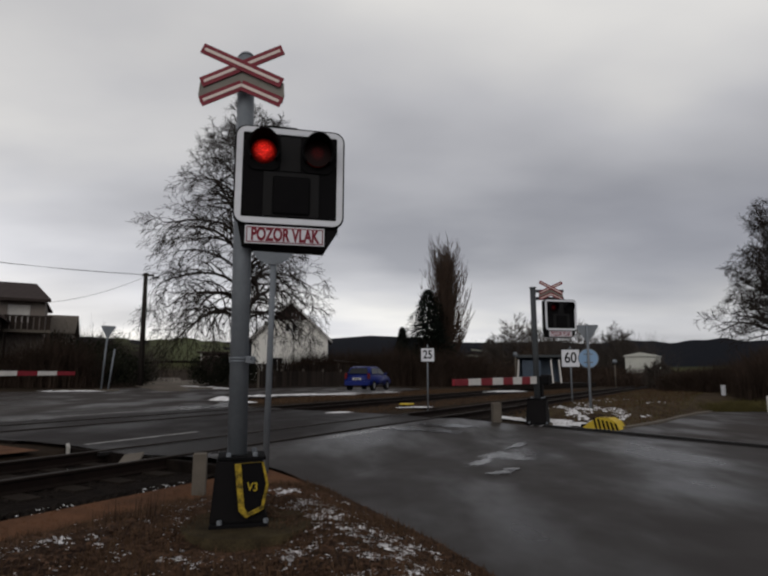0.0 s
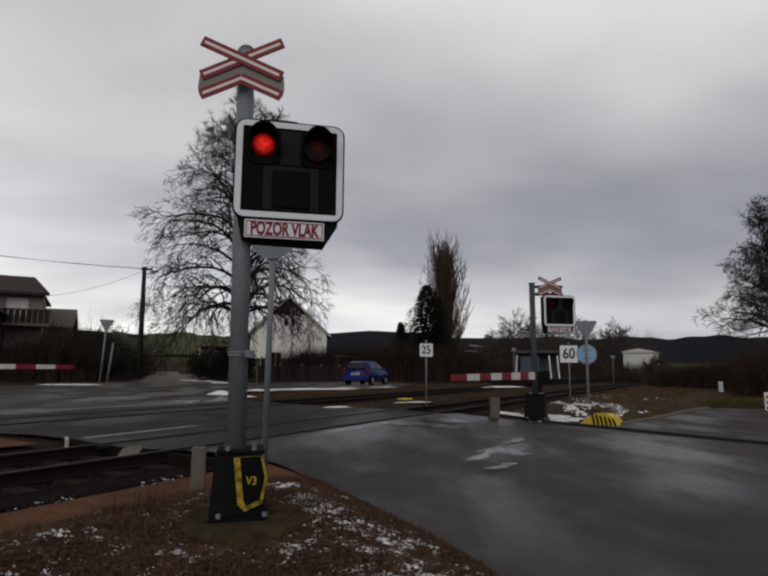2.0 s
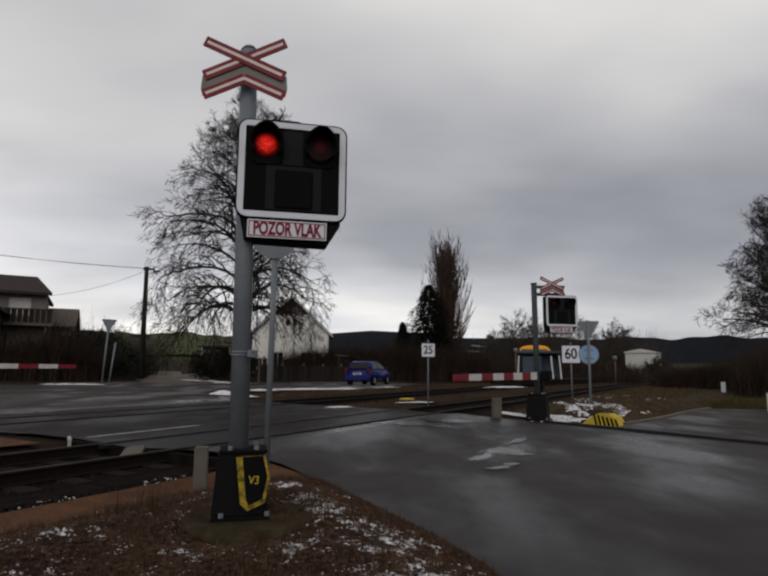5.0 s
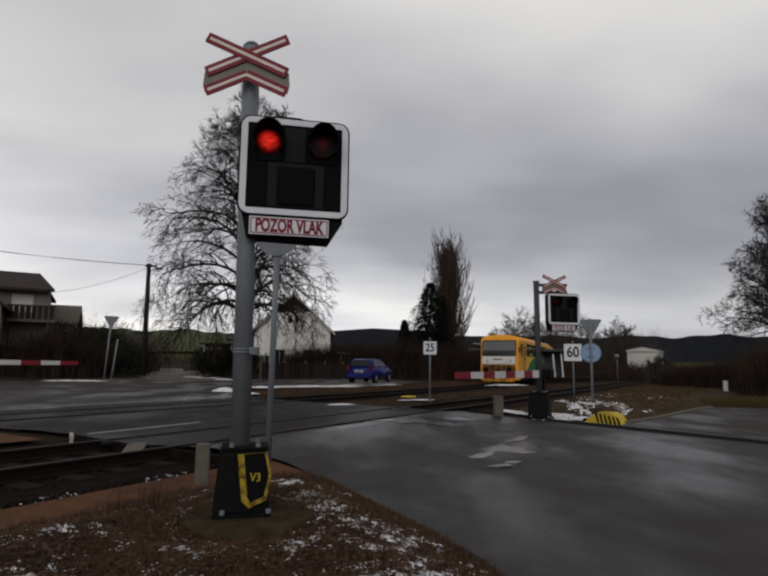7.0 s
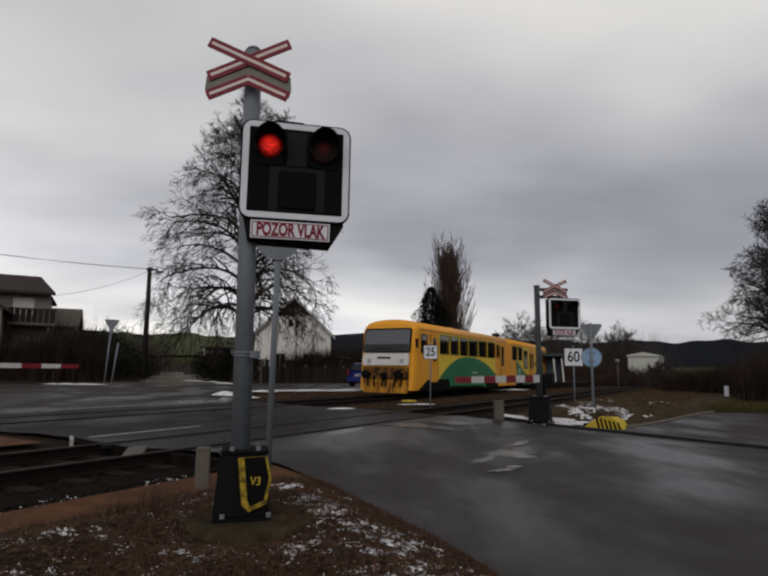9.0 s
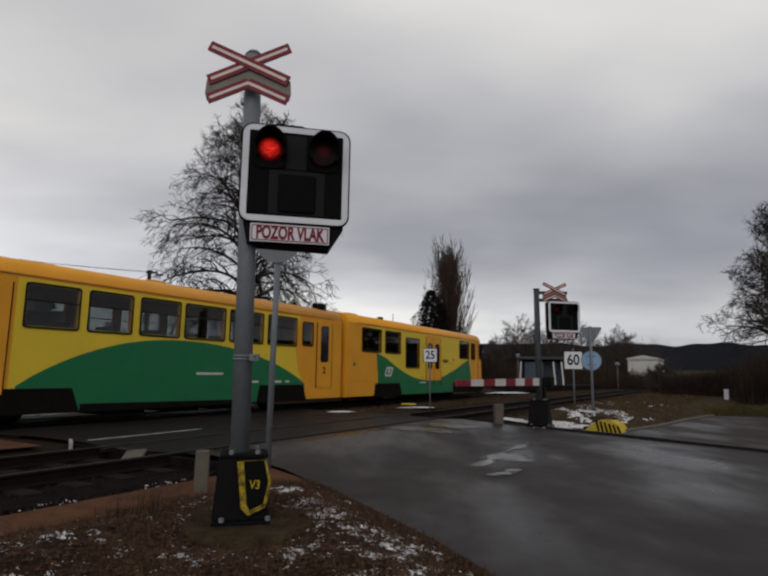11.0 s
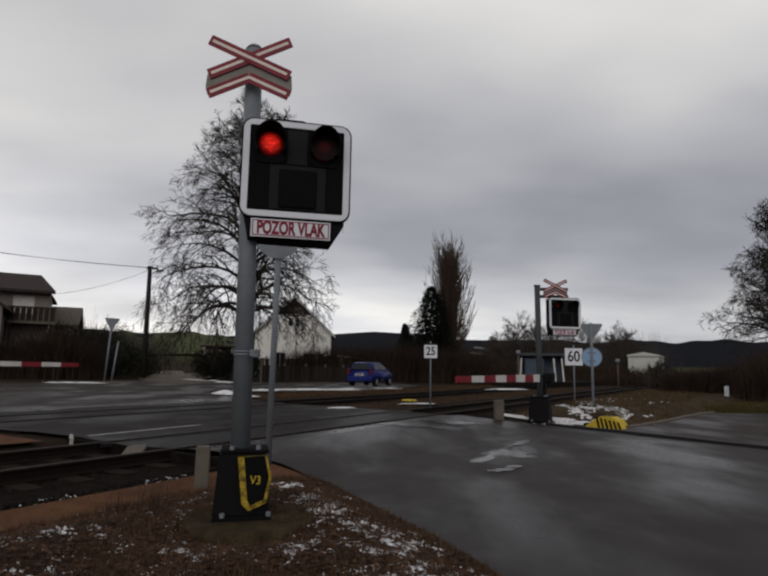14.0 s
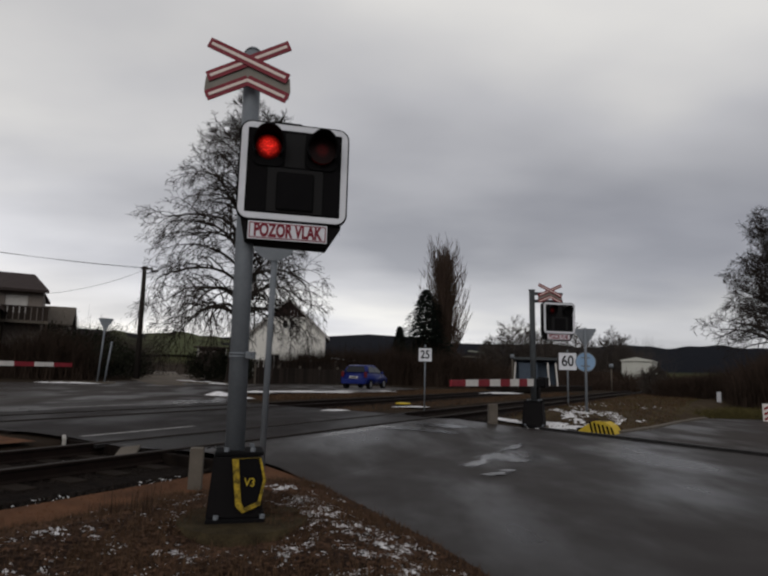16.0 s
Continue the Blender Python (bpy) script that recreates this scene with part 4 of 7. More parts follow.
verge_patch([(-1.72, 8.75), (-1.32, 8.55), (-0.98, 8.2), (-0.62, 7.5), (-0.5, 7.1), (-0.62, 6.95), (-0.95, 6.9), (-1.3, 7.0), (-1.75, 7.6), (-2.0, 8.1)], "ochre", 0.012, "rust-brown cinders along the asphalt's edge")
stones("snow_patches", 15000, on_verge(keep=snow_keep), 0.011, "snow", "crumbs and thin patches of old snow", "snow", flat=0.08)
def clustered(spots, least=0.12):
    def f():
        while True:
            x, y, z = spots()
            if noise.noise((x * 1.6, y * 1.6, 4)) + 0.5 * noise.noise((x * 6, y * 6, 8)) > least:
                return x, y, z
    return f


stones("snow_patches", 900, clustered(in_bed("near", -3, 6.0, 2.1), 0.2), 0.02, "snow", "crumbs of old snow on the ballast", "snow", flat=0.25)
stones("ballast_stones", 2600, in_box(-2.0, 6.3, 6.2, 7.2, 0.0), 0.032, "stone", "broken dark ballast stones beside the track", "ballast")
stones("snow_patches", 420, clustered(in_box(0.5, 6.2, 6.15, 7.3, 0.0), 0.22), 0.015, "snow", "crumbs of old snow on the ballast", "snow", flat=0.15)


def kerb_lat(al):
    """Distance across of the side road's kerb, by the distance along the tracks."""
    return max(-2.5, 2.75 - 0.165 * (al - 16.7))


def bank_height(x, y):
    al, la = along_lat(x, y)
    up = 0.36 * smooth(0.15, 2.3, la - kerb_lat(al)) * (1 - smooth(5.5, 6.5, la)) * smooth(18.9, 21.5, al)
    return level(la) - 0.03 + up + (0.05 * noise.noise((x * 0.9, y * 0.9, 3)) + 0.03 * noise.noise((x * 3, y * 3, 8))) * smooth(18.9, 20.0, al)


def build_bank():
    verts, faces, n, m = [], [], 120, 22
    for i in range(n + 1):
        al = 18.6 + 42 * (i / n) ** 1.4
        for j in range(m + 1):
            la = kerb_lat(al) + (6.6 - kerb_lat(al)) * j / m
            p = at(al, la)
            verts.append((p.x, p.y, bank_height(p.x, p.y)))
    for i in range(n):
        for j in range(m):
            q = i * (m + 1) + j
            faces.append((q, q + m + 1, q + m + 2, q + 1))
    ob = raw_mesh("bank", verts, faces, "bank", shade=True)
    tagged(ob, "low railway bank of brown mossy soil", "bank", "", "structure")


build_bank()


def bank_snow():
    while True:
        p = at(18.2 + 13 * random.random() ** 1.7, 3.2 + 3.0 * random.random() ** 1.6)
        if noise.noise((p.x * 0.8, p.y * 0.35, 7)) + 0.4 * noise.noise((p.x * 3, p.y * 3, 1)) > 0.18:
            return p.x, p.y, bank_height(p.x, p.y)


stones("snow_patches", 600, bank_snow, 0.05, "snow", "patches of old snow on the railway bank", "snow", flat=0.3)


def bank_cover(x, y):
    al, la = along_lat(x, y)
    if la < 2.6 or la > 6.4 or al < 17.6:
        return -1
    return 0.8 * noise.noise((x * 0.7, y * 0.4, 7)) + 0.5 * noise.noise((x * 3, y * 2, 3)) + 0.35 * noise.noise((x * 9, y * 7, 6)) - 0.12 - 0.055 * (al - 18) + 0.1 * math.exp(-((la - 3.9) / 0.9) ** 2)


snow_sheet(4.5, 15.0, 16.6, 29.0, 0.08, bank_height, bank_cover, 0.09, "patches of old snow on the railway bank")


def snow_bank(x, y, rx, ry, h, turn=0.0):
    """A low uneven heap of old snow."""
    bm = bmesh.new()
    n, m = 26, 7
    c, s = math.cos(radians(turn)), math.sin(radians(turn))
    seed = random.random() * 50
    rings = []
    for j in range(m):
        f = 1 - j / (m - 1)
        row = []
        for i in range(n):
            a = 6.2832 * i / n
            w = 1 + 0.5 * noise.noise((math.cos(a) * 1.6, math.sin(a) * 1.6, seed)) + 0.3 * noise.noise((math.cos(a) * 5, math.sin(a) * 5, seed))
            px, py = rx * f * w * math.cos(a), ry * f * w * math.sin(a)
            wx, wy = x + px * c - py * s, y + px * s + py * c
            row.append(bm.verts.new((wx, wy, level(along_lat(wx, wy)[1]) + 0.015 + h * (1 - f * f) * (0.8 + 0.5 * noise.noise((wx * 2, wy * 2, seed))))))
        rings.append(row)
    for j in range(m - 1):
        for i in range(n):
            k = (i + 1) % n
            if j < m - 2:
                bm.faces.new((rings[j][i], rings[j][k], rings[j + 1][k], rings[j + 1][i]))
    bmesh.ops.contextual_create(bm, geom=rings[m - 2])
    bmesh.ops.recalc_face_normals(bm, faces=bm.faces[:])
    return tagged(part("snow_bank", bm, "snow", smooth_faces=True), "low bank of dirty old snow by the road", "snow", "banks of old snow")

# ---- crossing signals ----


def crossbuck(parent, m):
    """A double warning cross: red boards with a pale strip on a grey-brown backing."""
    cross = new("warning_cross")
    cross.empty_display_size = 0.1
    cross.parent = parent
    cross.matrix_basis = m
    W = 0.415

    def board(name, p, q, half, y0, y1, material, label=""):
        # a straight board from p to q with pointed corners
        dx, dz = q[0] - p[0], q[1] - p[1]
        l = math.hypot(dx, dz)
        ux, uz = dx / l, dz / l
        k = half * 0.1
        pts = []
        for s, (e, sg) in ((0, (p, -1)), (1, (q, 1))):
            pts += [(e[0] + ux * sg * 0 - uz * half * (1 if s == 0 else -1) * 1, e[1] + ux * half * (1 if s == 0 else -1)),
                    (e[0] + ux * sg * k - uz * half * 0.92 * (1 if s == 0 else -1), e[1] + uz * sg * k + ux * half * 0.92 * (1 if s == 0 else -1)),
                    (e[0] + ux * sg * k + uz * half * 0.92 * (1 if s == 0 else -1), e[1] + uz * sg * k - ux * half * 0.92 * (1 if s == 0 else -1)),
                    (e[0] + uz * half * (1 if s == 0 else -1), e[1] - ux * half * (1 if s == 0 else -1))]
        return part(name, plate(pts, y0, y1), material, cross, label)

    a = 0.385
    part("backing", plate([(-W, -0.30), (-W + 0.01, -0.17), (0, 0.04), (W - 0.01, -0.17), (W, -0.30), (W - 0.02, -0.38), (0, -0.20), (-W + 0.02, -0.38)], 0.004, 0.012), "backing", cross, "grey-brown backing sheet")
    for k, (p, q, dy) in enumerate((((-a, 0.175), (a, -0.175), -0.009), ((-a, -0.175), (a, 0.175), 0.0))):
        board("board", p, q, 0.052, -0.012 + dy, 0.002 + dy, "red")
        board("strip", (p[0] * 0.94, p[1] * 0.94), (q[0] * 0.94, q[1] * 0.94), 0.014, -0.0145 + dy, -0.009 + dy, "cream_reflect", "pale pink reflective strip")
    for sg in (-1, 1):
        board("board", (0.0, -0.20), (sg * a, -0.37), 0.052, -0.012 - 0.001 * sg, 0.002, "red")
        board("strip", (0.0, -0.20), (sg * a * 0.94, -0.36), 0.014, -0.0165, -0.009, "cream_reflect", "pale pink reflective strip")
    return cross


def light_unit(parent, m, lens="lens_on"):
    """The black screen with a white border, two red lamps under hoods, and the sign below."""
    box = new("light_screen")
    box.empty_display_size = 0.1
    box.parent = parent
    box.matrix_basis = m
    w, h = 0.53, 0.485
    part("housing", plate([(-w + 0.03, h - 0.02), (-w + 0.03, -h + 0.02), (-w + 0.08, -h - 0.215), (w - 0.16, -h - 0.235), (w - 0.04, -h - 0.04), (w - 0.04, h - 0.02)], 0.04, 0.30), "black", box)
    out = rounded(-w, w, -h, h, 0.10)
    part("edge", plate(rounded(-w - 0.016, w + 0.016, -h - 0.016, h + 0.016, 0.112), 0.012, 0.05), "matblack", box)
    part("border", ring_plate(out, rounded(-w + 0.062, w - 0.062, -h + 0.058, h - 0.058, 0.012), 0.0, 0.02), "white", box, "white enamelled border")
    part("screen", plate(rounded(-w + 0.06, w - 0.06, -h + 0.054, h - 0.054, 0.012), 0.006, 0.018), "matblack", box)
    part("centre_panel", boxed(-0.10, 0.10, -0.002, 0.008, 0.05, 0.40, bev=0.003), "panelgrey", box)
    part("lower_panel", boxed(-0.26, 0.29, -0.004, 0.008, -0.41, 0.035, bev=0.004), "panelgrey", box)
    part("third_lamp", boxed(-0.17, 0.20, -0.02, 0.004, -0.39, -0.01, bev=0.02), "matblack", box, "unlit black lamp housing")
    part("lid", plate([(-0.25, h + 0.02), (-0.22, h + 0.035), (0.05, h + 0.035), (0.09, h + 0.015), (0.09, h - 0.02), (-0.25, h - 0.02)], 0.03, 0.28), "matblack", box)
    for x in (-0.265, 0.265):
        lamp = new("red_lamp")
        lamp.empty_display_size = 0.05
        lamp.parent = box
        lamp.matrix_basis = pose(x, 0, 0.235)
        part("lamp_plate", plate(rounded(-0.17, 0.17, -0.19, 0.17, 0.10), -0.012, 0.002), "matblack", lamp)
        bm = bmesh.new()
        n = 18
        # hood: open below, longer at the top
        ro, ri = 0.155, 0.140
        rows = []
        for i in range(n + 1):
            a = radians(-38 + 256 * i / n)
            reach = 0.12 + 0.13 * max(0.0, math.sin(a))
            rows.append([bm.verts.new((r * math.cos(a), y, r * math.sin(a))) for r, y in ((ro, -0.012), (ro, -reach), (ri, -reach), (ri, -0.012))])
        for p, q in zip(rows, rows[1:]):
            for k in range(4):
                bm.faces.new((p[k], p[(k + 1) % 4], q[(k + 1) % 4], q[k]))
        bmesh.ops.recalc_face_normals(bm, faces=bm.faces[:])
        part("hood", bm, "matblack", lamp)
        # lens: slightly bulged disc
        bm = bmesh.new()
        c = bm.verts.new((0, -0.045, 0))
        rings = [[bm.verts.new((r * math.cos(6.2832 * i / 24), y, r * math.sin(6.2832 * i / 24))) for i in range(24)] for r, y in ((0.055, -0.042), (0.10, -0.032), (0.128, -0.012))]
        for i in range(24):
            k = (i + 1) % 24
            bm.faces.new((c, rings[0][i], rings[0][k]))
            bm.faces.new((rings[0][i], rings[1][i], rings[1][k], rings[0][k]))
            bm.faces.new((rings[1][i], rings[2][i], rings[2][k], rings[1][k]))
        bmesh.ops.recalc_face_normals(bm, faces=bm.faces[:])
        part("lens", bm, lens, lamp, "glowing red lens", True)
    sign = new("sign_plate")
    sign.empty_display_size = 0.05
    sign.parent = box
    sign.matrix_basis = pose(-0.035, -0.012, -h - 0.118)
    part("face", boxed(-0.385, 0.385, 0.0, 0.012, -0.088, 0.088, bev=0.003), "white", sign)
    part("red_line", ring_plate(rounded(-0.372, 0.372, -0.076, 0.076, 0.006), rounded(-0.362, 0.362, -0.066, 0.066, 0.004), -0.002, 0.004), "red", sign)
    lettering("inscription", "POZOR VLAK", 0.178, pose(0, -0.001, 0.0, 90, 0, 0), "red", sign, 0.003, 0.605, 0.0075)
    return box


def signal_base(parent, m, words=True):
    base = new("pedestal")
    base.empty_display_size = 0.1
    base.parent = parent
    base.matrix_basis = m
    bm = bmesh.new()
    lo, hi = [], []
    for x, y in ((-0.25, -0.24), (0.25, -0.24), (0.25, 0.24), (-0.25, 0.24)):
        lo.append(bm.verts.new((x, y, 0.04)))
        hi.append(bm.verts.new((x * 0.84, y * 0.8, 0.60)))
    for i in range(4):
        k = (i + 1) % 4
        bm.faces.new((lo[i], lo[k], hi[k], hi[i]))
    bm.faces.new(hi); bm.faces.new(lo[::-1])
    bmesh.ops.bevel(bm, geom=bm.edges[:], offset=0.015, segments=2, affect="EDGES")
    part("body", bm, "black", base)
    part("foot_plate", boxed(-0.25, 0.28, -0.285, 0.285, 0.0, 0.045, bev=0.008), "matblack", base)
    part("top_plate", boxed(-0.2, 0.24, -0.2, 0.2, 0.59, 0.625, bev=0.008), "matblack", base)
    for x, y, z in ((-0.1, -0.17, 0.625), (0.14, -0.17, 0.625), (-0.1, 0.17, 0.625), (0.14, 0.17, 0.625), (-0.16, -0.265, 0.045), (0.25, -0.265, 0.045)):
        part("bolt", tube((x, y, z), (x, y, z + 0.035), 0.024, n=6), "galv", base, "galvanised bolt")
    if not words:
        return base
    out = [(-0.044, 0.575), (0.216, 0.585), (0.268, 0.39), (0.225, 0.165), (0.068, 0.098), (0.005, 0.165)]
    inn = [(0.012, 0.58), (0.197, 0.588), (0.243, 0.39), (0.203, 0.197), (0.084, 0.142), (0.056, 0.19)]
    door = part("door", plate(out, -0.285, -0.2), "matblack", base)
    part("yellow_edge", ring_plate(out, inn, -0.292, -0.284), "chipped_yellow", door, "chipped yellow painted edge")
    if words:
        lettering("mark", "V3", 0.105, pose(0.122, -0.288, 0.365, 90, 3, 0), "yellow_paint", door, 0.003, 0.85, 0.0008)
    return base


def near_signal():
    x0, y0, z0 = -1.385, 5.76, 0.2
    sig = empty("crossing_signal", pose(x0, y0, z0), "grey steel level-crossing signal with red lamp lit, on a black pedestal", "crossing signal", "level-crossing signals")
    part("pole", tube((-0.025, 0.0, 0.6), (-0.085, 0.0, 4.72), 0.092, 0.086, n=24), "galv", sig)
    part("cap", tube((-0.085, 0, 4.72), (-0.086, 0, 4.76), 0.092, 0.06, n=24), "galv", sig)
    for z in (1.53, 1.50):
        part("clamp", tube((-0.04, 0, z), (-0.04, 0, z + 0.02), 0.098, n=24), "galv", sig)
    part("clamp_lug", boxed(0.05, 0.13, -0.12, -0.03, 1.49, 1.56, bev=0.006), "galv", sig)
    part("bolt", tube((0.10, -0.16, 1.545), (0.10, -0.05, 1.545), 0.012, n=6), "galv", sig)
    part("bracket", boxed(-0.08, 0.42, 0.06, 0.13, 3.22, 3.30, bev=0.005), "galv", sig)
    part("bracket", boxed(-0.08, 0.42, 0.06, 0.13, 3.62, 3.70, bev=0.005), "galv", sig)
    crossbuck(sig, pose(-0.085, -0.16, 4.535, 0, 0, 1.5) @ Matrix.Diagonal((1.06, 1, 1.06, 1)))
    light_unit(sig, pose(0.43, -0.10, 3.372, 0, 0, 12.5) @ Matrix.Diagonal((1.015, 1, 1.03, 1)))
    signal_base(sig, pose(0.0, 0.0, 0.0, 0, 0, 14))
    return sig


SIGNAL = near_signal()
bm = tube((-1.28, 5.72, -0.1), (-1.28, 5.72, 0.212), 0.70, 0.60, n=28)
tagged(part("foundation", bm, "moss"), "low mossy concrete foundation block under the signal", "foundation")


def far_signal():
    x0, y0, z0 = 4.80, 18.55, 0.02
    sig = empty("crossing_signal", pose(x0, y0, z0), "grey steel level-crossing signal with a side arm, by the track", "crossing signal", "level-crossing signals")
    part("pole", tube((0.0, 0.0, 0.6), (-0.03, 0.0, 4.3), 0.092, 0.088, n=20), "far_steel", sig)
    part("cap", tube((-0.03, 0, 4.3), (-0.03, 0, 4.33), 0.11, n=20), "far_steel", sig)
    for z in (3.92, 4.16):
        part("arm", boxed(-0.05, 0.95, -0.05, 0.05, z, z + 0.09, bev=0.006), "far_steel", sig)
    part("arm_post", tube((0.82, 0.0, 2.9), (0.82, 0.0, 4.2), 0.05, n=12), "galv", sig)
    crossbuck(sig, pose(0.52, -0.12, 4.30, 0, 0, 10))
    light_unit(sig, pose(0.80, -0.16, 3.42, 0, 0, 11), "lens_dim")
    signal_base(sig, pose(0, 0, 0, 0, 0, -25) @ Matrix.Diagonal((1.3, 1.3, 1.3, 1)), words=False)
    return sig


FAR_SIGNAL = far_signal()


def barrier(name_pose, length, label, seg=0.78, thin=1.0):
    """A lowered half-barrier: drive housing, carrier and striped tapered boom along +y of its pose."""
    b = empty("crossing_barrier", name_pose, label, "barrier", "lowered half-barriers")
    part("drive_housing", boxed(-0.09, 0.09, -0.12, 0.12, 0.0, 1.15, bev=0.02), "black", b)
    part("carrier", boxed(-0.11, 0.11, -0.55, 0.35, 1.16, 1.42, bev=0.03), "matblack", b)
    part("counterweight", boxed(-0.13, 0.13, -0.95, -0.5, 1.12, 1.46, bev=0.03), "black", b)
    n = int(length / seg)
    y = 0.3
    for i in range(n):
        h0 = (0.115 - 0.045 * i / n) * thin
        h1 = (0.115 - 0.045 * (i + 1) / n) * thin
        bm = bmesh.new()
        vs = [bm.verts.new((sx * 0.03, yy, 1.29 + sz * hh)) for yy, hh in ((y, h0), (y + seg, h1)) for sx, sz in ((-1, -1), (1, -1), (1, 1), (-1, 1))]
        for q in ((0, 1, 5, 4), (1, 2, 6, 5), (2, 3, 7, 6), (3, 0, 4, 7), (3, 2, 1, 0), (4, 5, 6, 7)):
            bm.faces.new([vs[k] for k in q])
        bmesh.ops.recalc_face_normals(bm, faces=bm.faces[:])
        part("boom_section", bm, "red_boom" if (i + n) % 2 == 1 else "dirty_white", b, "red reflective section" if (i + n) % 2 == 1 else "white section")
        y += seg
    return b


def yaw_of(v):
    return math.degrees(math.atan2(v[1], v[0])) - 90


barrier(pose(4.98, 18.85, 0.1, 0, 0, yaw_of((1.57 - 4.95, 13.3 - 18.8))), 6.4, "lowered red and white barrier boom across the road")
barrier(pose(*at(4.2, 18.0, 0.27), 0, 0, -HEAD + 1.5), 6.7, "lowered red and white barrier boom across the road", 0.60, 0.85)

# ---- posts and signs ----


def number_sign(x, y, z0, zc, half, post_r, text, yaw, label):
    s = empty("speed_sign", pose(x, y, z0, 0, 0, yaw), label, "railway sign", "white railway speed signs")
    part("post", tube((0, 0.03, -0.1), (0, 0.03, zc + half + 0.12 - z0), post_r, n=10), "galv", s)
    b = part("board", plate(rounded(-half, half, zc - z0 - half, zc - z0 + half, 0.03), -0.01, 0.01), "white", s)
    part("border", ring_plate(rounded(-half, half, zc - z0 - half, zc - z0 + half, 0.03), rounded(-half + 0.02, half - 0.02, zc - z0 - half + 0.02, zc - z0 + half - 0.02, 0.02), -0.013, -0.009), "matblack", b)
    lettering("number", text, half * 1.65, pose(0, -0.012, zc - z0, 90, 0, 0), "matblack", b, 0.003, 0.82, half * 0.03)
    return s


number_sign(1.62, 22.1, 0.2, 2.28, 0.265, 0.028, "25", 0, "white square speed sign with black number 25 between the tracks")
number_sign(8.35, 26.3, 0.15, 2.28, 0.40, 0.035, "60", -14, "white square speed sign with black number 60 by the track")


def triangle_post(x, y, z0, top, r, half, lean, yaw, label, plates=True, posts=1, tilt=0):
    """The back of a give-way sign: a triangle point down on a tube."""
    s = empty("give_way_sign", pose(x, y, z0, 0, tilt, yaw), label, "road sign", "road signs seen from behind")
    part("post", tube((0, 0, -0.1), (lean, 0, top - z0), r, n=14), "galv", s)
    h = half * 1.73
    z = top - z0 - 0.02
    tri = [(-half + 0.04, z), (half - 0.04, z), (half, z - 0.06), (0.05, z - h), (-0.05, z - h), (-half, z - 0.06)]
    part("plate", plate([(px + lean, pz) for px, pz in tri], -0.06, -0.045), "galv", s, "grey back of a triangular plate")
    for k in (0.2, 0.55):
        part("rail", boxed(lean - half * (0.9 - k), lean + half * (0.9 - k), -0.045, -0.02, z - h * k - 0.02, z - h * k + 0.02), "galv", s)
    return s


s = empty("round_road_sign", pose(-1.72, 8.7, 0.15), "grey steel post with the back of a round road sign", "road sign", "road signs seen from behind")
part("post", tube((0, 0, -0.1), (0.03, 0, 3.8), 0.045, n=14), "galv", s)
part("plate", plate([(0.03 + 0.35 * math.cos(6.2832 * i / 36), 3.42 + 0.35 * math.sin(6.2832 * i / 36)) for i in range(36)], -0.07, -0.05), "galv", s, "grey back of a round plate")
for z in (3.25, 3.6):
    part("clamp", boxed(-0.12, 0.18, -0.052, 0.05, z, z + 0.04), "galv", s)
triangle_post(-18.3, 37.9, 0.4, 4.62, 0.06, 0.45, 0.12, 20, "leaning post with the back of a triangular give-way sign", tilt=1.0)
g = empty("support_post", pose(-17.85, 37.9, 0.4, 0, 1.5, 0), "bare leaning steel post beside the road sign", "post")
part("tube", tube((0, 0, -0.1), (0.2, 0, 2.7), 0.06, n=10), "galv", g)


def round_sign():
    s = empty("round_road_sign", pose(7.42, 21.3, 0.05, 0, 0, -15), "pale blue round road sign on a grey post", "road sign", "road signs seen from behind")
    part("post", tube((0, 0, -0.1), (0, 0, 3.35), 0.045, n=12), "galv", s)
    disc = [(0.36 * math.cos(6.2832 * i / 32), 2.10 + 0.36 * math.sin(6.2832 * i / 32)) for i in range(32)]
    inner = [(0.33 * math.cos(6.2832 * i / 32), 2.10 + 0.33 * math.sin(6.2832 * i / 32)) for i in range(32)]
    d = part("disc", plate(disc, 0.05, 0.065), "sign_blue", s)
    part("rim", ring_plate(disc, inner, 0.044, 0.052), "galv", d)
    part("clamp", boxed(-0.16, 0.16, 0.035, 0.051, 1.93, 1.97), "galv", s)
    part("clamp", boxed(-0.16, 0.16, 0.035, 0.051, 2.23, 2.27), "galv", s)
    h = 3.32
    part("triangle", plate([(-0.36, h), (0.36, h), (0.40, h - 0.06), (0.04, h - 0.62), (-0.04, h - 0.62), (-0.40, h - 0.06)], 0.05, 0.062), "galv", s, "grey back of a triangular plate")
    return s


round_sign()


def concrete_post(x, y, z0, w, h, yaw, label, tilt=0):
    bm = boxed(-w / 2, w / 2, -w * 0.4, w * 0.4, -0.15, h, bev=0.012)
    ob = part("marker_post", bm, "concrete")
    ob.matrix_world = pose(x, y, z0, 0, tilt, yaw)
    return tagged(ob, label, "marker post", "concrete marker posts")


concrete_post(-2.30, 7.5, 0.1, 0.165, 0.50, 12, "short grey concrete marker post by the track")
concrete_post(3.38, 17.9, 0.1, 0.26, 0.62, 8, "weathered concrete marker post by the track")
concrete_post(5.1, 6.2 + 12, 0.0, 0.1, 0.1, 8, "broken concrete stump in the verge")
concrete_post(20.5, 35.7, 0.3, 0.2, 0.62, 8, "white painted marker post by the bushes").active_material = M["white"]

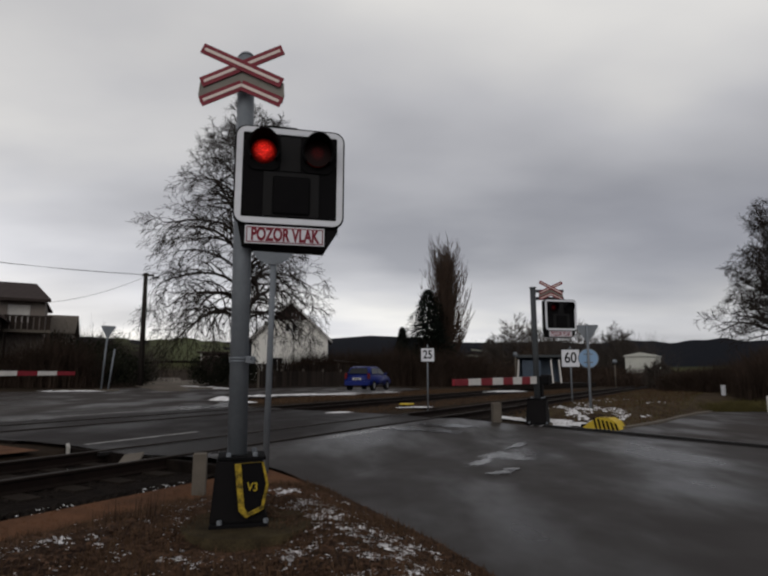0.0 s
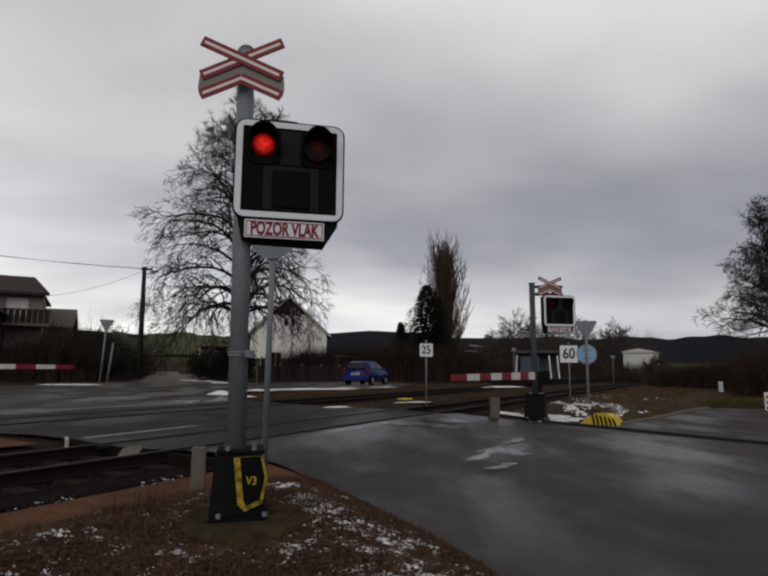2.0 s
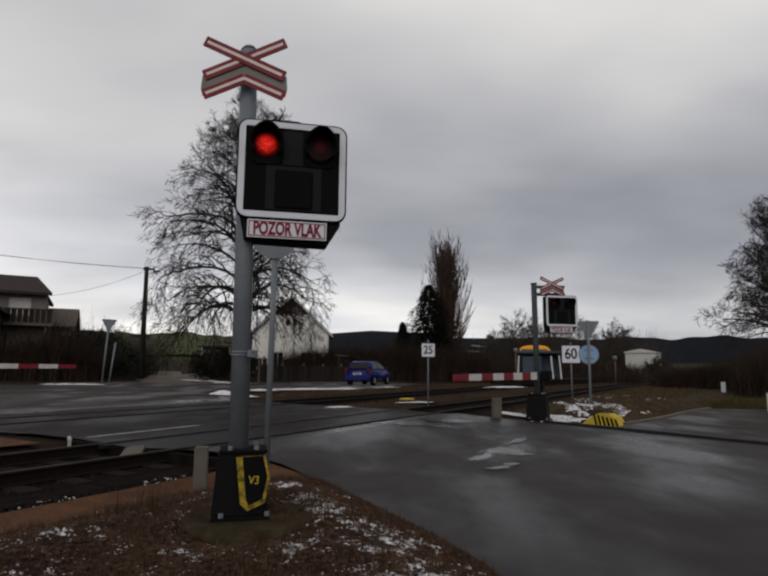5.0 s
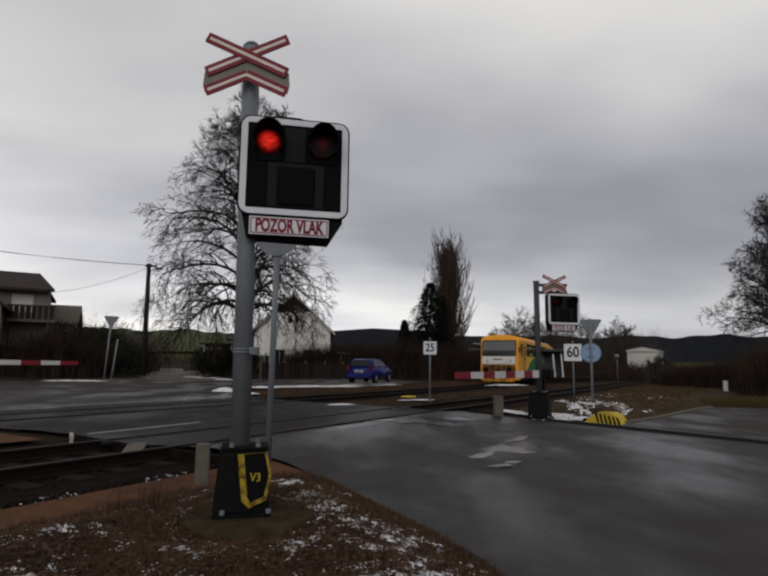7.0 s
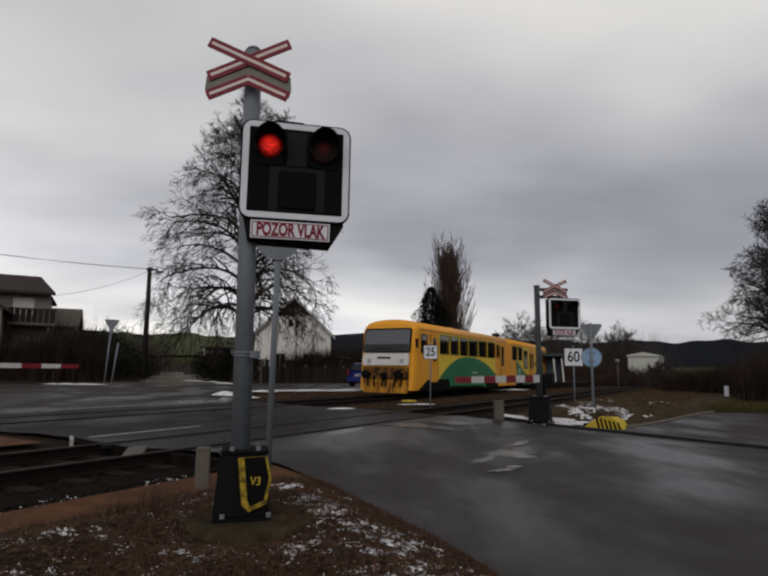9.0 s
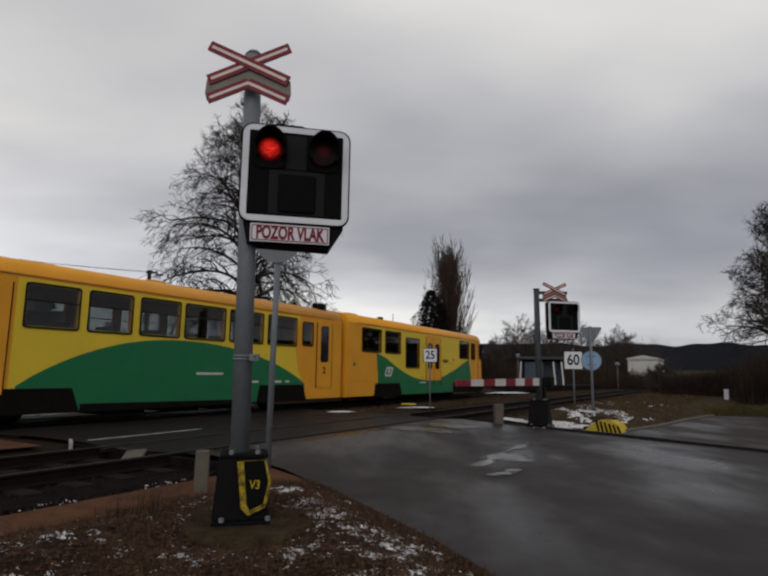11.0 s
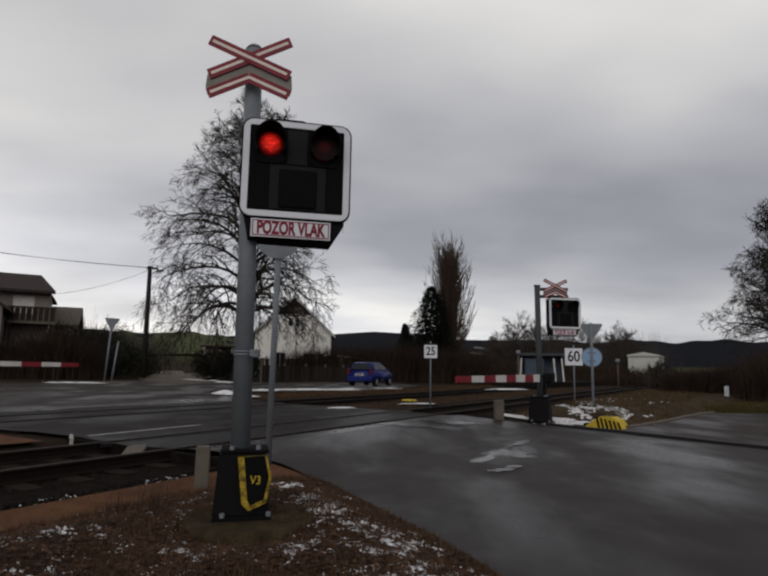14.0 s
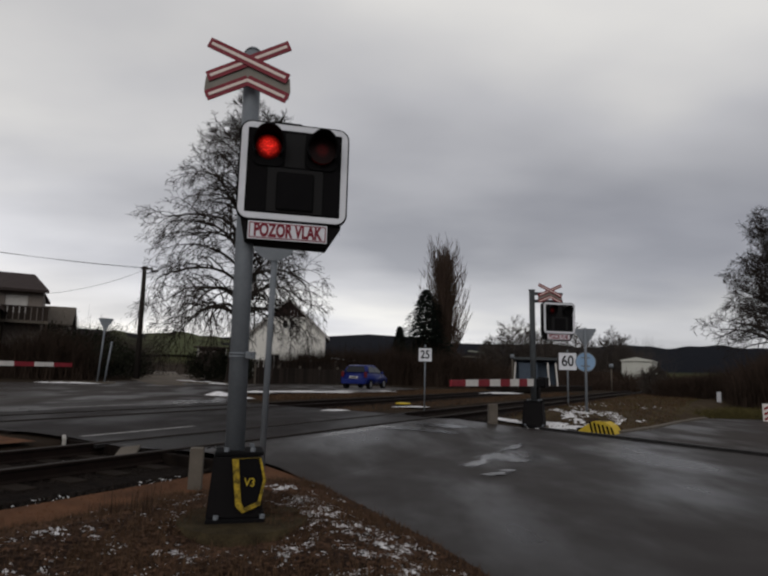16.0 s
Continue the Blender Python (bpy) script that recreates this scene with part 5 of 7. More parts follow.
# crossing edge beams and cable lid by the rails
for la0, la1, al in ((6.35, 10.2, 6.22), (11.9, 16.4, 6.22)):
    ob = part("road_edge", boxed(-0.06, 0.06, -(la1 - la0) / 2, (la1 - la0) / 2, 0.0, 0.285, bev=0.012), "ballast")
    ob.matrix_world = pose(*at(al, (la0 + la1) / 2), 0, 0, -HEAD + 90)
    tagged(ob, "black tarred end face of the crossing", "road edge", "", "structure")
for al, la in ((6.25, 10.25), (5.75, 11.95)):
    ob = part("edge_beam", boxed(-0.03, 0.03, -0.3, 0.3, -0.2, 0.06, bev=0.01), "kerb")
    ob.matrix_world = pose(*at(al, la, 0.26), 0, 0, -HEAD + 60)
    tagged(ob, "pale concrete end beam of the crossing panels", "beam", "crossing end beams")
ob = part("cable_cover", boxed(-0.15, 0.15, -0.42, 0.42, 0, 0.05, bev=0.01), "concrete")
ob.matrix_world = pose(-3.88, 9.12, 0.215, 9, -6, 12)
tagged(ob, "pale concrete cable cover between the rails", "cover")


def striped_block():
    """A yellow block with black slanting stripes at the road's edge."""
    s = empty("striped_block", pose(6.45, 17.15, 0.0, 0, 0, -46) @ Matrix.Scale(0.76, 4), "yellow concrete block with black stripes at the roadside", "bollard")
    pts = [(-0.95, 0.0), (0.62, 0.0), (0.40, 0.34), (0.15, 0.46), (-0.25, 0.46), (-0.55, 0.30)]
    part("body", plate(pts, -0.3, 0.3), "yellow_paint", s)
    for i in range(6):
        x = -0.36 + i * 0.165
        part("stripe", plate([(x, 0.02), (x + 0.085, 0.02), (x - 0.005, 0.43 - 0.03 * i), (x - 0.09, 0.43 - 0.03 * i)], -0.306, -0.298), "matblack", s, "black stripe")
        part("stripe", boxed(x - 0.12, x - 0.05, -0.3, 0.3, 0.455, 0.463), "matblack", s, "black stripe") if -0.2 < x - 0.12 < 0.1 else None
    part("end_face", boxed(-0.98, -0.6, -0.25, 0.25, 0.0, 0.16, bev=0.02), "matblack", s)
    return s


striped_block()


def kerb_run(pts, label):
    k = empty("kerb", Matrix(), label, "kerb", "", "structure")
    for (ax, ay), (bx, by) in zip(pts, pts[1:]):
        l = math.hypot(bx - ax, by - ay)
        n = max(1, round(l / 1.0))
        for i in range(n):
            fx, fy = ax + (bx - ax) * (i + 0.5) / n, ay + (by - ay) * (i + 0.5) / n
            o = part("kerb_stone", boxed(-0.09, 0.09, -l / n / 2 + 0.008, l / n / 2 - 0.008, -0.15, 0.125, bev=0.012), "concrete", k)
            o.matrix_basis = pose(fx, fy, level(along_lat(fx, fy)[1]) + random.uniform(-0.01, 0.01), 0, 0, yaw_of((bx - ax, by - ay)))
    return k


kerb_run([(6.8, 16.85), (8.45, 18.5), (10.95, 21.6), (13.2, 24.05)], "pale concrete kerb along the bend")
kerb_run([(-18.9, 33.4), (-15.9, 35.2)], "pale concrete kerb by the village road")
kerb_run([(-10.1, 41.8), (-13.3, 40.4)], "pale concrete kerb by the village road")


def guard_block():
    s = empty("marker_board", pose(15.45, 22.9, 0.0, 0, 0, -25), "white board with red slanting stripes at the road's edge", "road marker")
    part("board", boxed(-0.55, 0.9, -0.06, 0.06, 0.05, 0.75, bev=0.02), "dirty_white", s)
    for i in range(3):
        part("stripe", plate([(-0.5, 0.1 + i * 0.2), (-0.3, 0.2 + i * 0.2), (-0.3, 0.3 + i * 0.2), (-0.5, 0.2 + i * 0.2)], -0.066, -0.058), "red_boom", s, "red stripe")
    part("foot", boxed(-0.6, 0.95, -0.15, 0.15, -0.02, 0.07, bev=0.02), "rubber", s)


guard_block()

for a in ((-7.4, 26.9, 0.62, 0.5, 0.2, 20), (-5.9, 25.6, 0.4, 0.2, 0.06, 0), (-1.5, 19.55, 0.55, 0.22, 0.05, 30), (-4.2, 33.4, 3.2, 0.35, 0.12, 28), (-1.2, 36.8, 3.4, 0.4, 0.14, 48), (-6.6, 31.0, 1.2, 0.3, 0.10, 10), (1.2, 22.8, 0.8, 0.25, 0.04, 20),
          (5.75, 19.6, 1.0, 0.55, 0.10, 0), (6.2, 18.4, 0.7, 0.32, 0.10, -35), (4.15, 19.0, 0.5, 0.4, 0.06, 0), 
          (-18.0, 33.9, 1.7, 0.28, 0.1, 25), (-12.0, 41.3, 1.8, 0.35, 0.14, -25), (8.6, 42.0, 2.0, 0.5, 0.1, 30), (-14.6, 44.0, 1.6, 0.5, 0.1, -40), (11.3, 74.0, 2.6, 0.6, 0.15, 10), (13.8, 92.0, 4.0, 0.8, 0.2, 5)):
    snow_bank(*a)
# yellow equipment box between the tracks
s = empty("point_machine", pose(0.85, 22.9, 0.2, 0, 0, -HEAD), "low yellow-topped point machine by the far track", "point machine")
part("body", boxed(-0.18, 0.18, -0.2, 0.2, 0.0, 0.18, bev=0.03), "black", s)
part("lid", boxed(-0.22, 0.22, -0.24, 0.24, 0.18, 0.24, bev=0.03), "yellow_paint", s, "worn yellow lid")
part("rod", tube((0.18, 0, 0.08), (1.6, 0.1, 0.05), 0.025, n=8), "rail", s)
# dry stalks by the signal
blades("weed_stalks", 50, (lambda: (lambda x, y: (x, y, verge_height(x, y)))(random.choice((-2.62, -2.2, -2.3)) + random.gauss(0, 0.1), 5.85 + random.gauss(0, 0.12))), 0.30, 0.003, "twig", "dark dry weed stalks on the verge", "weeds", 0.35)

# ---- trees, bushes and hedges ----


def limb_mesh(segs, sides):
    """Tapered tubes from a list of (p, q, r0, r1)."""
    verts, faces = [], []
    for p, q, r0, r1 in segs:
        d = (q - p)
        if d.length < 1e-5:
            continue
        d.normalize()
        a = d.orthogonal().normalized()
        b = d.cross(a)
        n = sides if r0 > 0.03 else 3
        base = len(verts)
        for c, r in ((p, r0), (q, r1)):
            for i in range(n):
                t = 6.2832 * i / n
                v = c + (a * math.cos(t) + b * math.sin(t)) * r
                verts.append((v.x, v.y, v.z))
        for i in range(n):
            k = (i + 1) % n
            faces.append((base + i, base + k, base + n + k, base + n + i))
    return verts, faces


def grow(segs, p, d, length, r, depth, rng, spread, up, droop, wiggle, kids, rmin):
    """One bent limb that forks into thinner ones."""
    n = 4 if depth > 1 else 3
    pts = []
    r_end = max(rmin, r * 0.55)
    for i in range(n):
        q = p + d * (length / n)
        rr0 = r + (r_end - r) * i / n
        rr1 = r + (r_end - r) * (i + 1) / n
        segs.append((p.copy(), q.copy(), rr0, rr1))
        pts.append((q.copy(), d.copy(), rr1))
        p = q
        d = (d + Vector((rng.uniform(-1, 1), rng.uniform(-1, 1), rng.uniform(-1, 1))) * wiggle + Vector((0, 0, up - droop * (1 if depth < 3 else 0.3)))).normalized()
    if depth == 0:
        return
    for k in range(kids):
        i = min(n - 1, int(n * (0.25 + 0.75 * (k + rng.random()) / kids)))
        q, dd, rr = pts[i]
        side = Vector((rng.gauss(0, 1), rng.gauss(0, 1), rng.gauss(0, 0.6)))
        side = (side - dd * side.dot(dd)).normalized()
        nd = (dd + side * spread * rng.uniform(0.6, 1.3)).normalized()
        grow(segs, q, nd, length * rng.uniform(0.55, 0.8), max(rmin, rr * rng.uniform(0.5, 0.72)), depth - 1, rng, spread, up, droop, wiggle, kids, rmin)
    grow(segs, pts[-1][0], pts[-1][1], length * 0.72, max(rmin, r_end * 0.9), depth - 1, rng, spread, up, droop, wiggle, kids, rmin)


def tree(x, y, height, trunk_r, seed, label, depth=5, kids=3, first=None, spread=0.85, up=0.03, droop=0.05, wiggle=0.17, trunk_frac=0.22, rmin=0.012, mats=("bark", "twig_grey"), limbs=6, len0=0.36, lean=(0, 0), z0=None):
    rng = random.Random(seed)
    z0 = land(x, y) - 0.1 if z0 is None else z0
    t = empty("tree", pose(x, y, z0), label, "tree", "bare winter trees")
    trunk = []
    p, d, r = Vector((0, 0, 0)), Vector((lean[0], lean[1], 1)).normalized(), trunk_r
    hs = []
    n = 12
    for i in range(n):
        q = p + d * (height * 0.72 / n)
        r1 = max(rmin, trunk_r * (1 - 0.86 * (i + 1) / n))
        trunk.append((p.copy(), q.copy(), r * (1.35 if i == 0 else 1), r1))
        hs.append((q.copy(), d.copy(), r1, (i + 1) / n))
        p, r = q, r1
        d = (d + Vector((rng.uniform(-1, 1), rng.uniform(-1, 1), 0)) * 0.06 + Vector((0, 0, 0.05))).normalized()
    raw_mesh("trunk", *limb_mesh(trunk, 10), mats[0], t, shade=True)
    segs = []
    for q, dd, rr, f in hs:
        if f < trunk_frac:
            continue
        for k in range(limbs if f < 0.8 else max(2, limbs // 2)):
            a = rng.random() * 6.2832
            rise = 0.25 + 0.9 * f * f
            nd = Vector((math.cos(a), math.sin(a), rise)).normalized()
            l = height * len0 * (1.0 - 0.62 * f) * rng.uniform(0.7, 1.15)
            if first:
                l *= first(math.degrees(a), f)
            grow(segs, q, nd, l * 0.5, max(rmin * 1.5, rr * 0.5), depth - 2 if f < 0.85 else depth - 3, rng, spread, up, droop, wiggle, kids, rmin)
    raw_mesh("crown", *limb_mesh(segs, 5), mats[1], t, "bare tangled winter branches")
    return t



def arching_tree(x, y, z0, height, label, seed, limbs, envelope, rise, sag, lean=0.0, bark="bark", rmin=0.016, fork=0.16, sides=11):
    """An old deciduous tree: limbs leave a bending trunk, arch over and hang at their ends, with twigs on twigs.
    envelope(f): a limb's length at the share f of the height; rise(f): its first steepness; sag(f): how far it bends down."""
    rng = random.Random(seed)
    t = empty("tree", pose(x, y, z0), label, "tree", "bare winter trees")
    trunk, nodes, p, d = [], [], Vector((0, 0, 0)), Vector((lean, 0, 1)).normalized()
    n = 16
    for i in range(n):
        q = p + d * (height * 0.93 / n)
        r0, r1 = (height * 0.022 * (1 - 0.93 * k / n) for k in (i, i + 1))
        trunk.append((p.copy(), q.copy(), r0 * (1.35 if i == 0 else 1), r1))
        nodes.append((q.copy(), r1))
        p = q
        d = (d + Vector((rng.uniform(-1, 1), rng.uniform(-1, 1), 0)) * 0.09 + Vector((-0.3 * d.x, -0.3 * d.y, 0.1))).normalized()
    raw_mesh("trunk", *limb_mesh(trunk, 12), bark, t, shade=True)
    segs = []

    def shoot(p, d, length, r, steps, bend, wig, order):
        """One bent shoot; lesser shoots leave it on both sides."""
        pts = []
        for k in range(steps):
            q = p + d * (length / steps)
            a, b = max(rmin, r * (1 - 0.72 * k / steps)), max(rmin * 0.75, r * (1 - 0.72 * (k + 1) / steps))
            segs.append((p.copy(), q.copy(), a, b))
            pts.append((q.copy(), d.copy(), b))
            p = q
            d = (d + Vector((rng.gauss(0, wig), rng.gauss(0, wig), rng.gauss(0, wig * 0.8) - bend / steps))).normalized()
        if order == 0:
            return
        count = {3: sides, 2: 7, 1: 4}[order]
        for k in range(count):
            f = 0.18 + 0.82 * (k + rng.random()) / count
            q, dd, rr = pts[min(steps - 1, int(f * steps))]
            s = Vector((rng.gauss(0, 1), rng.gauss(0, 1), rng.gauss(0.15, 0.7)))
            s = (s - dd * s.dot(dd)).normalized()
            nd = (dd * 0.75 + s * rng.uniform(0.55, 1.0)).normalized()
            l = length * rng.uniform(0.34, 0.60) * (1.15 - 0.5 * f)
            shoot(q, nd, max(l, 0.35), max(rmin, rr * 0.66), 5 if order == 3 else 4 if order == 2 else 3, bend * 0.75, wig, order - 1)

    for k in range(limbs):
        f = fork + (0.95 - fork) * ((k + 0.5 * rng.random()) / limbs) ** 1.15
        q, rr = nodes[min(n - 1, int(f * n))]
        a = k * 2.3999 + rng.uniform(-0.35, 0.35)
        nd = Vector((math.cos(a), math.sin(a), rise(f))).normalized()
        shoot(q, nd, envelope(f) * rng.uniform(0.85, 1.12), min(rr * 0.75, 0.065 + 0.012 * envelope(f)), 8, sag(f), 0.12, 3)
    raw_mesh("crown", *limb_mesh(segs, 5), bark, t, "bare tangled winter branches")
    return t


arching_tree(-10.9, 43.1, 0.55, 20.2, "large bare deciduous tree with arching drooping branches by the road", 17, 50,
             lambda f: 6.5 - 1.2 * f if f < 0.6 else 5.8 - 3.6 * (f - 0.6) / 0.4, lambda f: 0.45 + 1.7 * f, lambda f: 2.6 - 2.6 * f, lean=-0.035, rmin=0.016, fork=0.19, sides=11)
arching_tree(27.6, 39.5, 0.3, 11.4, "bare round-crowned tree behind the bushes", 23, 44,
             lambda f: 5.0 - 2.3 * f, lambda f: 0.4 + 1.5 * f, lambda f: 0.7 - 0.4 * f, rmin=0.014, fork=0.24, sides=11)

for tx, ty, th, sd in ((21.5, 96.0, 13.2, 41), (25.5, 99.0, 12.0, 42), (34.0, 100.0, 12.4, 43), (38.5, 97.0, 11.6, 44), (30.0, 104.0, 11.5, 45), (18.6, 99.0, 9.5, 48), (42.5, 101.0, 10.0, 49), (21.5, 47.0, 3.2, 46), (23.5, 50.0, 3.4, 47)):
    tree(tx, ty, th, 0.14, sd, "small bare grey tree beyond the railway", depth=5, kids=3, spread=0.8, droop=0.0, up=0.05, trunk_frac=0.15, rmin=0.021 if th > 5 else 0.012, limbs=4, len0=0.42, mats=("bark", "twig_grey"))


def poplar(x, y, height, seed):
    """A columnar poplar: steep long shoots from the trunk all the way up."""
    rng = random.Random(seed)
    z0 = land(x, y) - 0.3
    t = empty("poplar", pose(x, y, z0), "tall bare columnar poplar with upright brown shoots", "tree", "bare winter trees")
    raw_mesh("trunk", *limb_mesh([(Vector((0, 0, 0)), Vector((0, 0, height * 0.4)), 0.45, 0.3), (Vector((0, 0, height * 0.4)), Vector((0.1, 0, height * 0.9)), 0.3, 0.04)], 9), "bark", t)
    segs = []
    for k in range(430):
        f = rng.random() ** 0.9
        a = rng.random() * 6.2832
        p = Vector((0, 0, height * (0.04 + 0.62 * f)))
        out = rng.uniform(0.08, 0.40) * (1.0 - 0.45 * f)
        d = Vector((math.cos(a) * out * 2.2, math.sin(a) * out * 2.2, 1)).normalized()
        l = height * rng.uniform(0.20, 0.42) * (1 - 0.15 * f)
        r = 0.085 * (1 - 0.5 * f)
        for i in range(5):
            q = p + d * l / 5
            segs.append((p.copy(), q.copy(), r * (1 - i / 5.2), r * (1 - (i + 1) / 5.2)))
            for _ in range(3):
                s = (d + Vector((rng.gauss(0, 0.3), rng.gauss(0, 0.3), 0.25))).normalized()
                e = q + s * rng.uniform(0.6, 1.7)
                segs.append((q.copy(), e, 0.028, 0.010))
            p = q
            d = (d + Vector((-math.cos(a) * 0.04, -math.sin(a) * 0.04, 0.06)) + Vector((rng.gauss(0, 0.03), rng.gauss(0, 0.03), 0))).normalized()
    raw_mesh("crown", *limb_mesh(segs, 4), "poplar", t, "dense upright brown shoots")
    return t


poplar(6.75, 64.5, 16.2, 5)


def conifer(x, y, height, width, seed, label):
    rng = random.Random(seed)
    t = empty("conifer", pose(x, y, land(x, y) - 0.1), label, "tree", "dark evergreens")
    raw_mesh("trunk", *limb_mesh([(Vector((0, 0, 0)), Vector((0, 0, height * 0.95)), 0.2, 0.03)], 8), "bark", t)
    verts, faces = [], []
    for k in range(7000):
        f = rng.random() ** 1.25
        a = rng.random() * 6.2832
        reach = width * (1 - f) ** 0.55 * rng.uniform(0.35, 1.08) * (0.82 + 0.25 * math.sin(a * 3 + f * 9))
        c = Vector((math.cos(a) * reach, math.sin(a) * reach, height * (0.03 + 0.97 * f) - reach * 0.12))
        s = rng.uniform(0.25, 0.6) * (1 - 0.5 * f)
        tang = Vector((-math.sin(a), math.cos(a), 0))
        out = Vector((math.cos(a), math.sin(a), rng.uniform(-0.5, 0.3)))
        b = len(verts)
        for v in (c - tang * s * 0.5, c + out * s * 0.9, c + tang * s * 0.5, c - out * s * 0.3 + Vector((0, 0, 0.25 * s))):
            verts.append((v.x, v.y, v.z))
        faces += [(b, b + 1, b + 3), (b + 1, b + 2, b + 3), (b, b + 1, b + 2)]
    raw_mesh("crown", verts, faces, "needles", t, "dense dark green needles")
    return t


conifer(4.6, 62.0, 10.2, 3.9, 3, "broad dark conifer beside the poplar")
conifer(1.9, 65.0, 6.3, 1.3, 4, "slim dark conifer behind the bushes")


def thicket(x0, y0, x1, y1, wide, height, count, material, label, name="bushes", rng_seed=1, thick=0.022, ragged=0.5, lean=1.0, z_lift=0.0):
    """A strip of bare bushes: many bent, forking stems."""
    rng = random.Random(rng_seed)
    verts, faces = [], []
    thick *= 0.62
    for _ in range(int(count * 1.9)):
        f = rng.random()
        x, y = x0 + (x1 - x0) * f + rng.gauss(0, wide), y0 + (y1 - y0) * f + rng.gauss(0, wide)
        h = height * (0.5 + ragged * noise.noise((f * 9, rng_seed * 3.7, 0)) + 0.55 * rng.random() ** 1.6)
        z = land(x, y) - 0.08 + z_lift
        a = rng.random() * 6.2832
        k = rng.uniform(0, lean)
        w = thick * rng.uniform(0.6, 1.4)
        px, py = math.cos(a), math.sin(a)
        pts = [(x, y, z), (x + px * h * k * 0.3 + rng.gauss(0, 0.06), y + py * h * k * 0.3, z + h * 0.5), (x + px * h * k + rng.gauss(0, 0.12), y + py * h * k, z + h * (1 - 0.25 * k))]
        m = pts[1]
        a2 = rng.random() * 6.2832
        tips = [pts[2], (m[0] + math.cos(a2) * h * 0.3, m[1] + math.sin(a2) * h * 0.3, m[2] + h * rng.uniform(0.1, 0.35)), (m[0] - math.cos(a2) * h * 0.22, m[1] - math.sin(a2) * h * 0.25, m[2] + h * rng.uniform(0.05, 0.4))]
        for p, q, wa, wb in ((pts[0], m, w, w * 0.7), (m, tips[0], w * 0.7, w * 0.3), (m, tips[1], w * 0.5, w * 0.2), (m, tips[2], w * 0.5, w * 0.2)):
            b = len(verts)
            for c, ww in ((p, wa), (q, wb)):
                for i in range(3):
                    t = 2.0944 * i + a
                    verts.append((c[0] + ww * math.cos(t), c[1] + ww * math.sin(t), c[2]))
            for i in range(3):
                j = (i + 1) % 3
                faces.append((b + i, b + j, b + 3 + j, b + 3 + i))
    ob = raw_mesh(name, verts, faces, material)
    return tagged(ob, label, "bushes", "", "stuff")


def leafy_hedge(x0, y0, x1, y1, wide, height, count, material, label, rng_seed=1, leaf=0.16):
    rng = random.Random(rng_seed)
    verts, faces = [], []
    for _ in range(count):
        f = rng.random()
        top = height * (0.8 + 0.28 * noise.noise((f * 11, rng_seed * 1.3, 0)) + 0.12 * noise.noise((f * 40, rng_seed, 4)))
        a = rng.random() * 6.2832
        q = wide * math.sqrt(rng.random())
        x, y = x0 + (x1 - x0) * f + q * math.cos(a), y0 + (y1 - y0) * f + q * math.sin(a)
        z = land(x, y) + top * (1 - (q / wide) ** 3 * 0.4) * rng.random() ** 0.6
        s = leaf * rng.uniform(0.5, 1.4)
        n = Vector((rng.gauss(0, 1), rng.gauss(0, 1), rng.gauss(0, 1))).normalized()
        o = n.orthogonal().normalized() * s
        w = n.cross(o) * 0.7
        c = Vector((x, y, z))
        b = len(verts)
        for v in (c - o, c + w, c + o, c - w):
            verts.append((v.x, v.y, v.z))
        faces.append((b, b + 1, b + 2, b + 3))
    ob = raw_mesh("hedge", verts, faces, material)
    return tagged(ob, label, "hedge", "", "stuff")


leafy_hedge(-46, 41.5, -19.0, 45.5, 1.6, 3.3, 30000, "hedge", "dark overgrown hedge in front of the houses", 1, 0.085)
leafy_hedge(-29.5, 47, -22.6, 48.5, 1.4, 4.6, 16000, "hedge", "dark evergreen hedge by the lane", 2, 0.085)
leafy_hedge(-15.6, 48.5, -11.5, 50.5, 0.9, 2.9, 14000, "hedge", "dark clipped hedge beside the lane", 3, 0.075)
leafy_hedge(-24.0, 78, -14.0, 80, 0.8, 1.7, 8000, "hedge", "dark hedge beyond the lane", 7, 0.10)
thicket(-46, 38.5, -21.5, 40.3, 0.9, 3.3, 7500, "twig", "brown leafless hedge by the village road", rng_seed=2, thick=0.03)
thicket(-34, 52, -24, 56, 1.6, 5.0, 2200, "twig_grey", "bare garden shrubs and fruit trees", rng_seed=3, thick=0.03)
thicket(-9.5, 57.5, -4.5, 58.2, 0.8, 3.4, 900, "twig", "bare garden shrubs in front of the house", rng_seed=4, thick=0.025)
thicket(-4.5, 62, 7.5, 60, 2.0, 3.8, 9000, "twig", "tall brown leafless bushes behind the road", rng_seed=5, thick=0.04)
leafy_hedge(-3.0, 64, 9.0, 66, 1.4, 3.2, 14000, "hedge", "dark undergrowth below the poplar", 8, 0.11)
thicket(21, 98, 41, 96, 3.0, 7.5, 1500, "twig_grey", "bare grey trees and shrubs beyond the tracks", rng_seed=6, thick=0.045)
thicket(20, 88, 32, 80, 3.0, 2.6, 4000, "twig", "brown scrub beyond the tracks", rng_seed=7, thick=0.045)
thicket(17, 66, 30, 66, 1.6, 1.3, 3000, "twig", "low brown scrub beside the far track", rng_seed=71, thick=0.04)
thicket(18.5, 36.0, 25.0, 46.0, 1.3, 0.4, 5000, "moss_grass", "straw-coloured grass on the bank", "tall_grass", rng_seed=8, thick=0.03)
thicket(21.5, 31.5, 28.0, 32.0, 0.8, 3.0, 7000, "twig", "tall brown leafless bushes at the bend of the road", rng_seed=9, thick=0.03, lean=0.45)
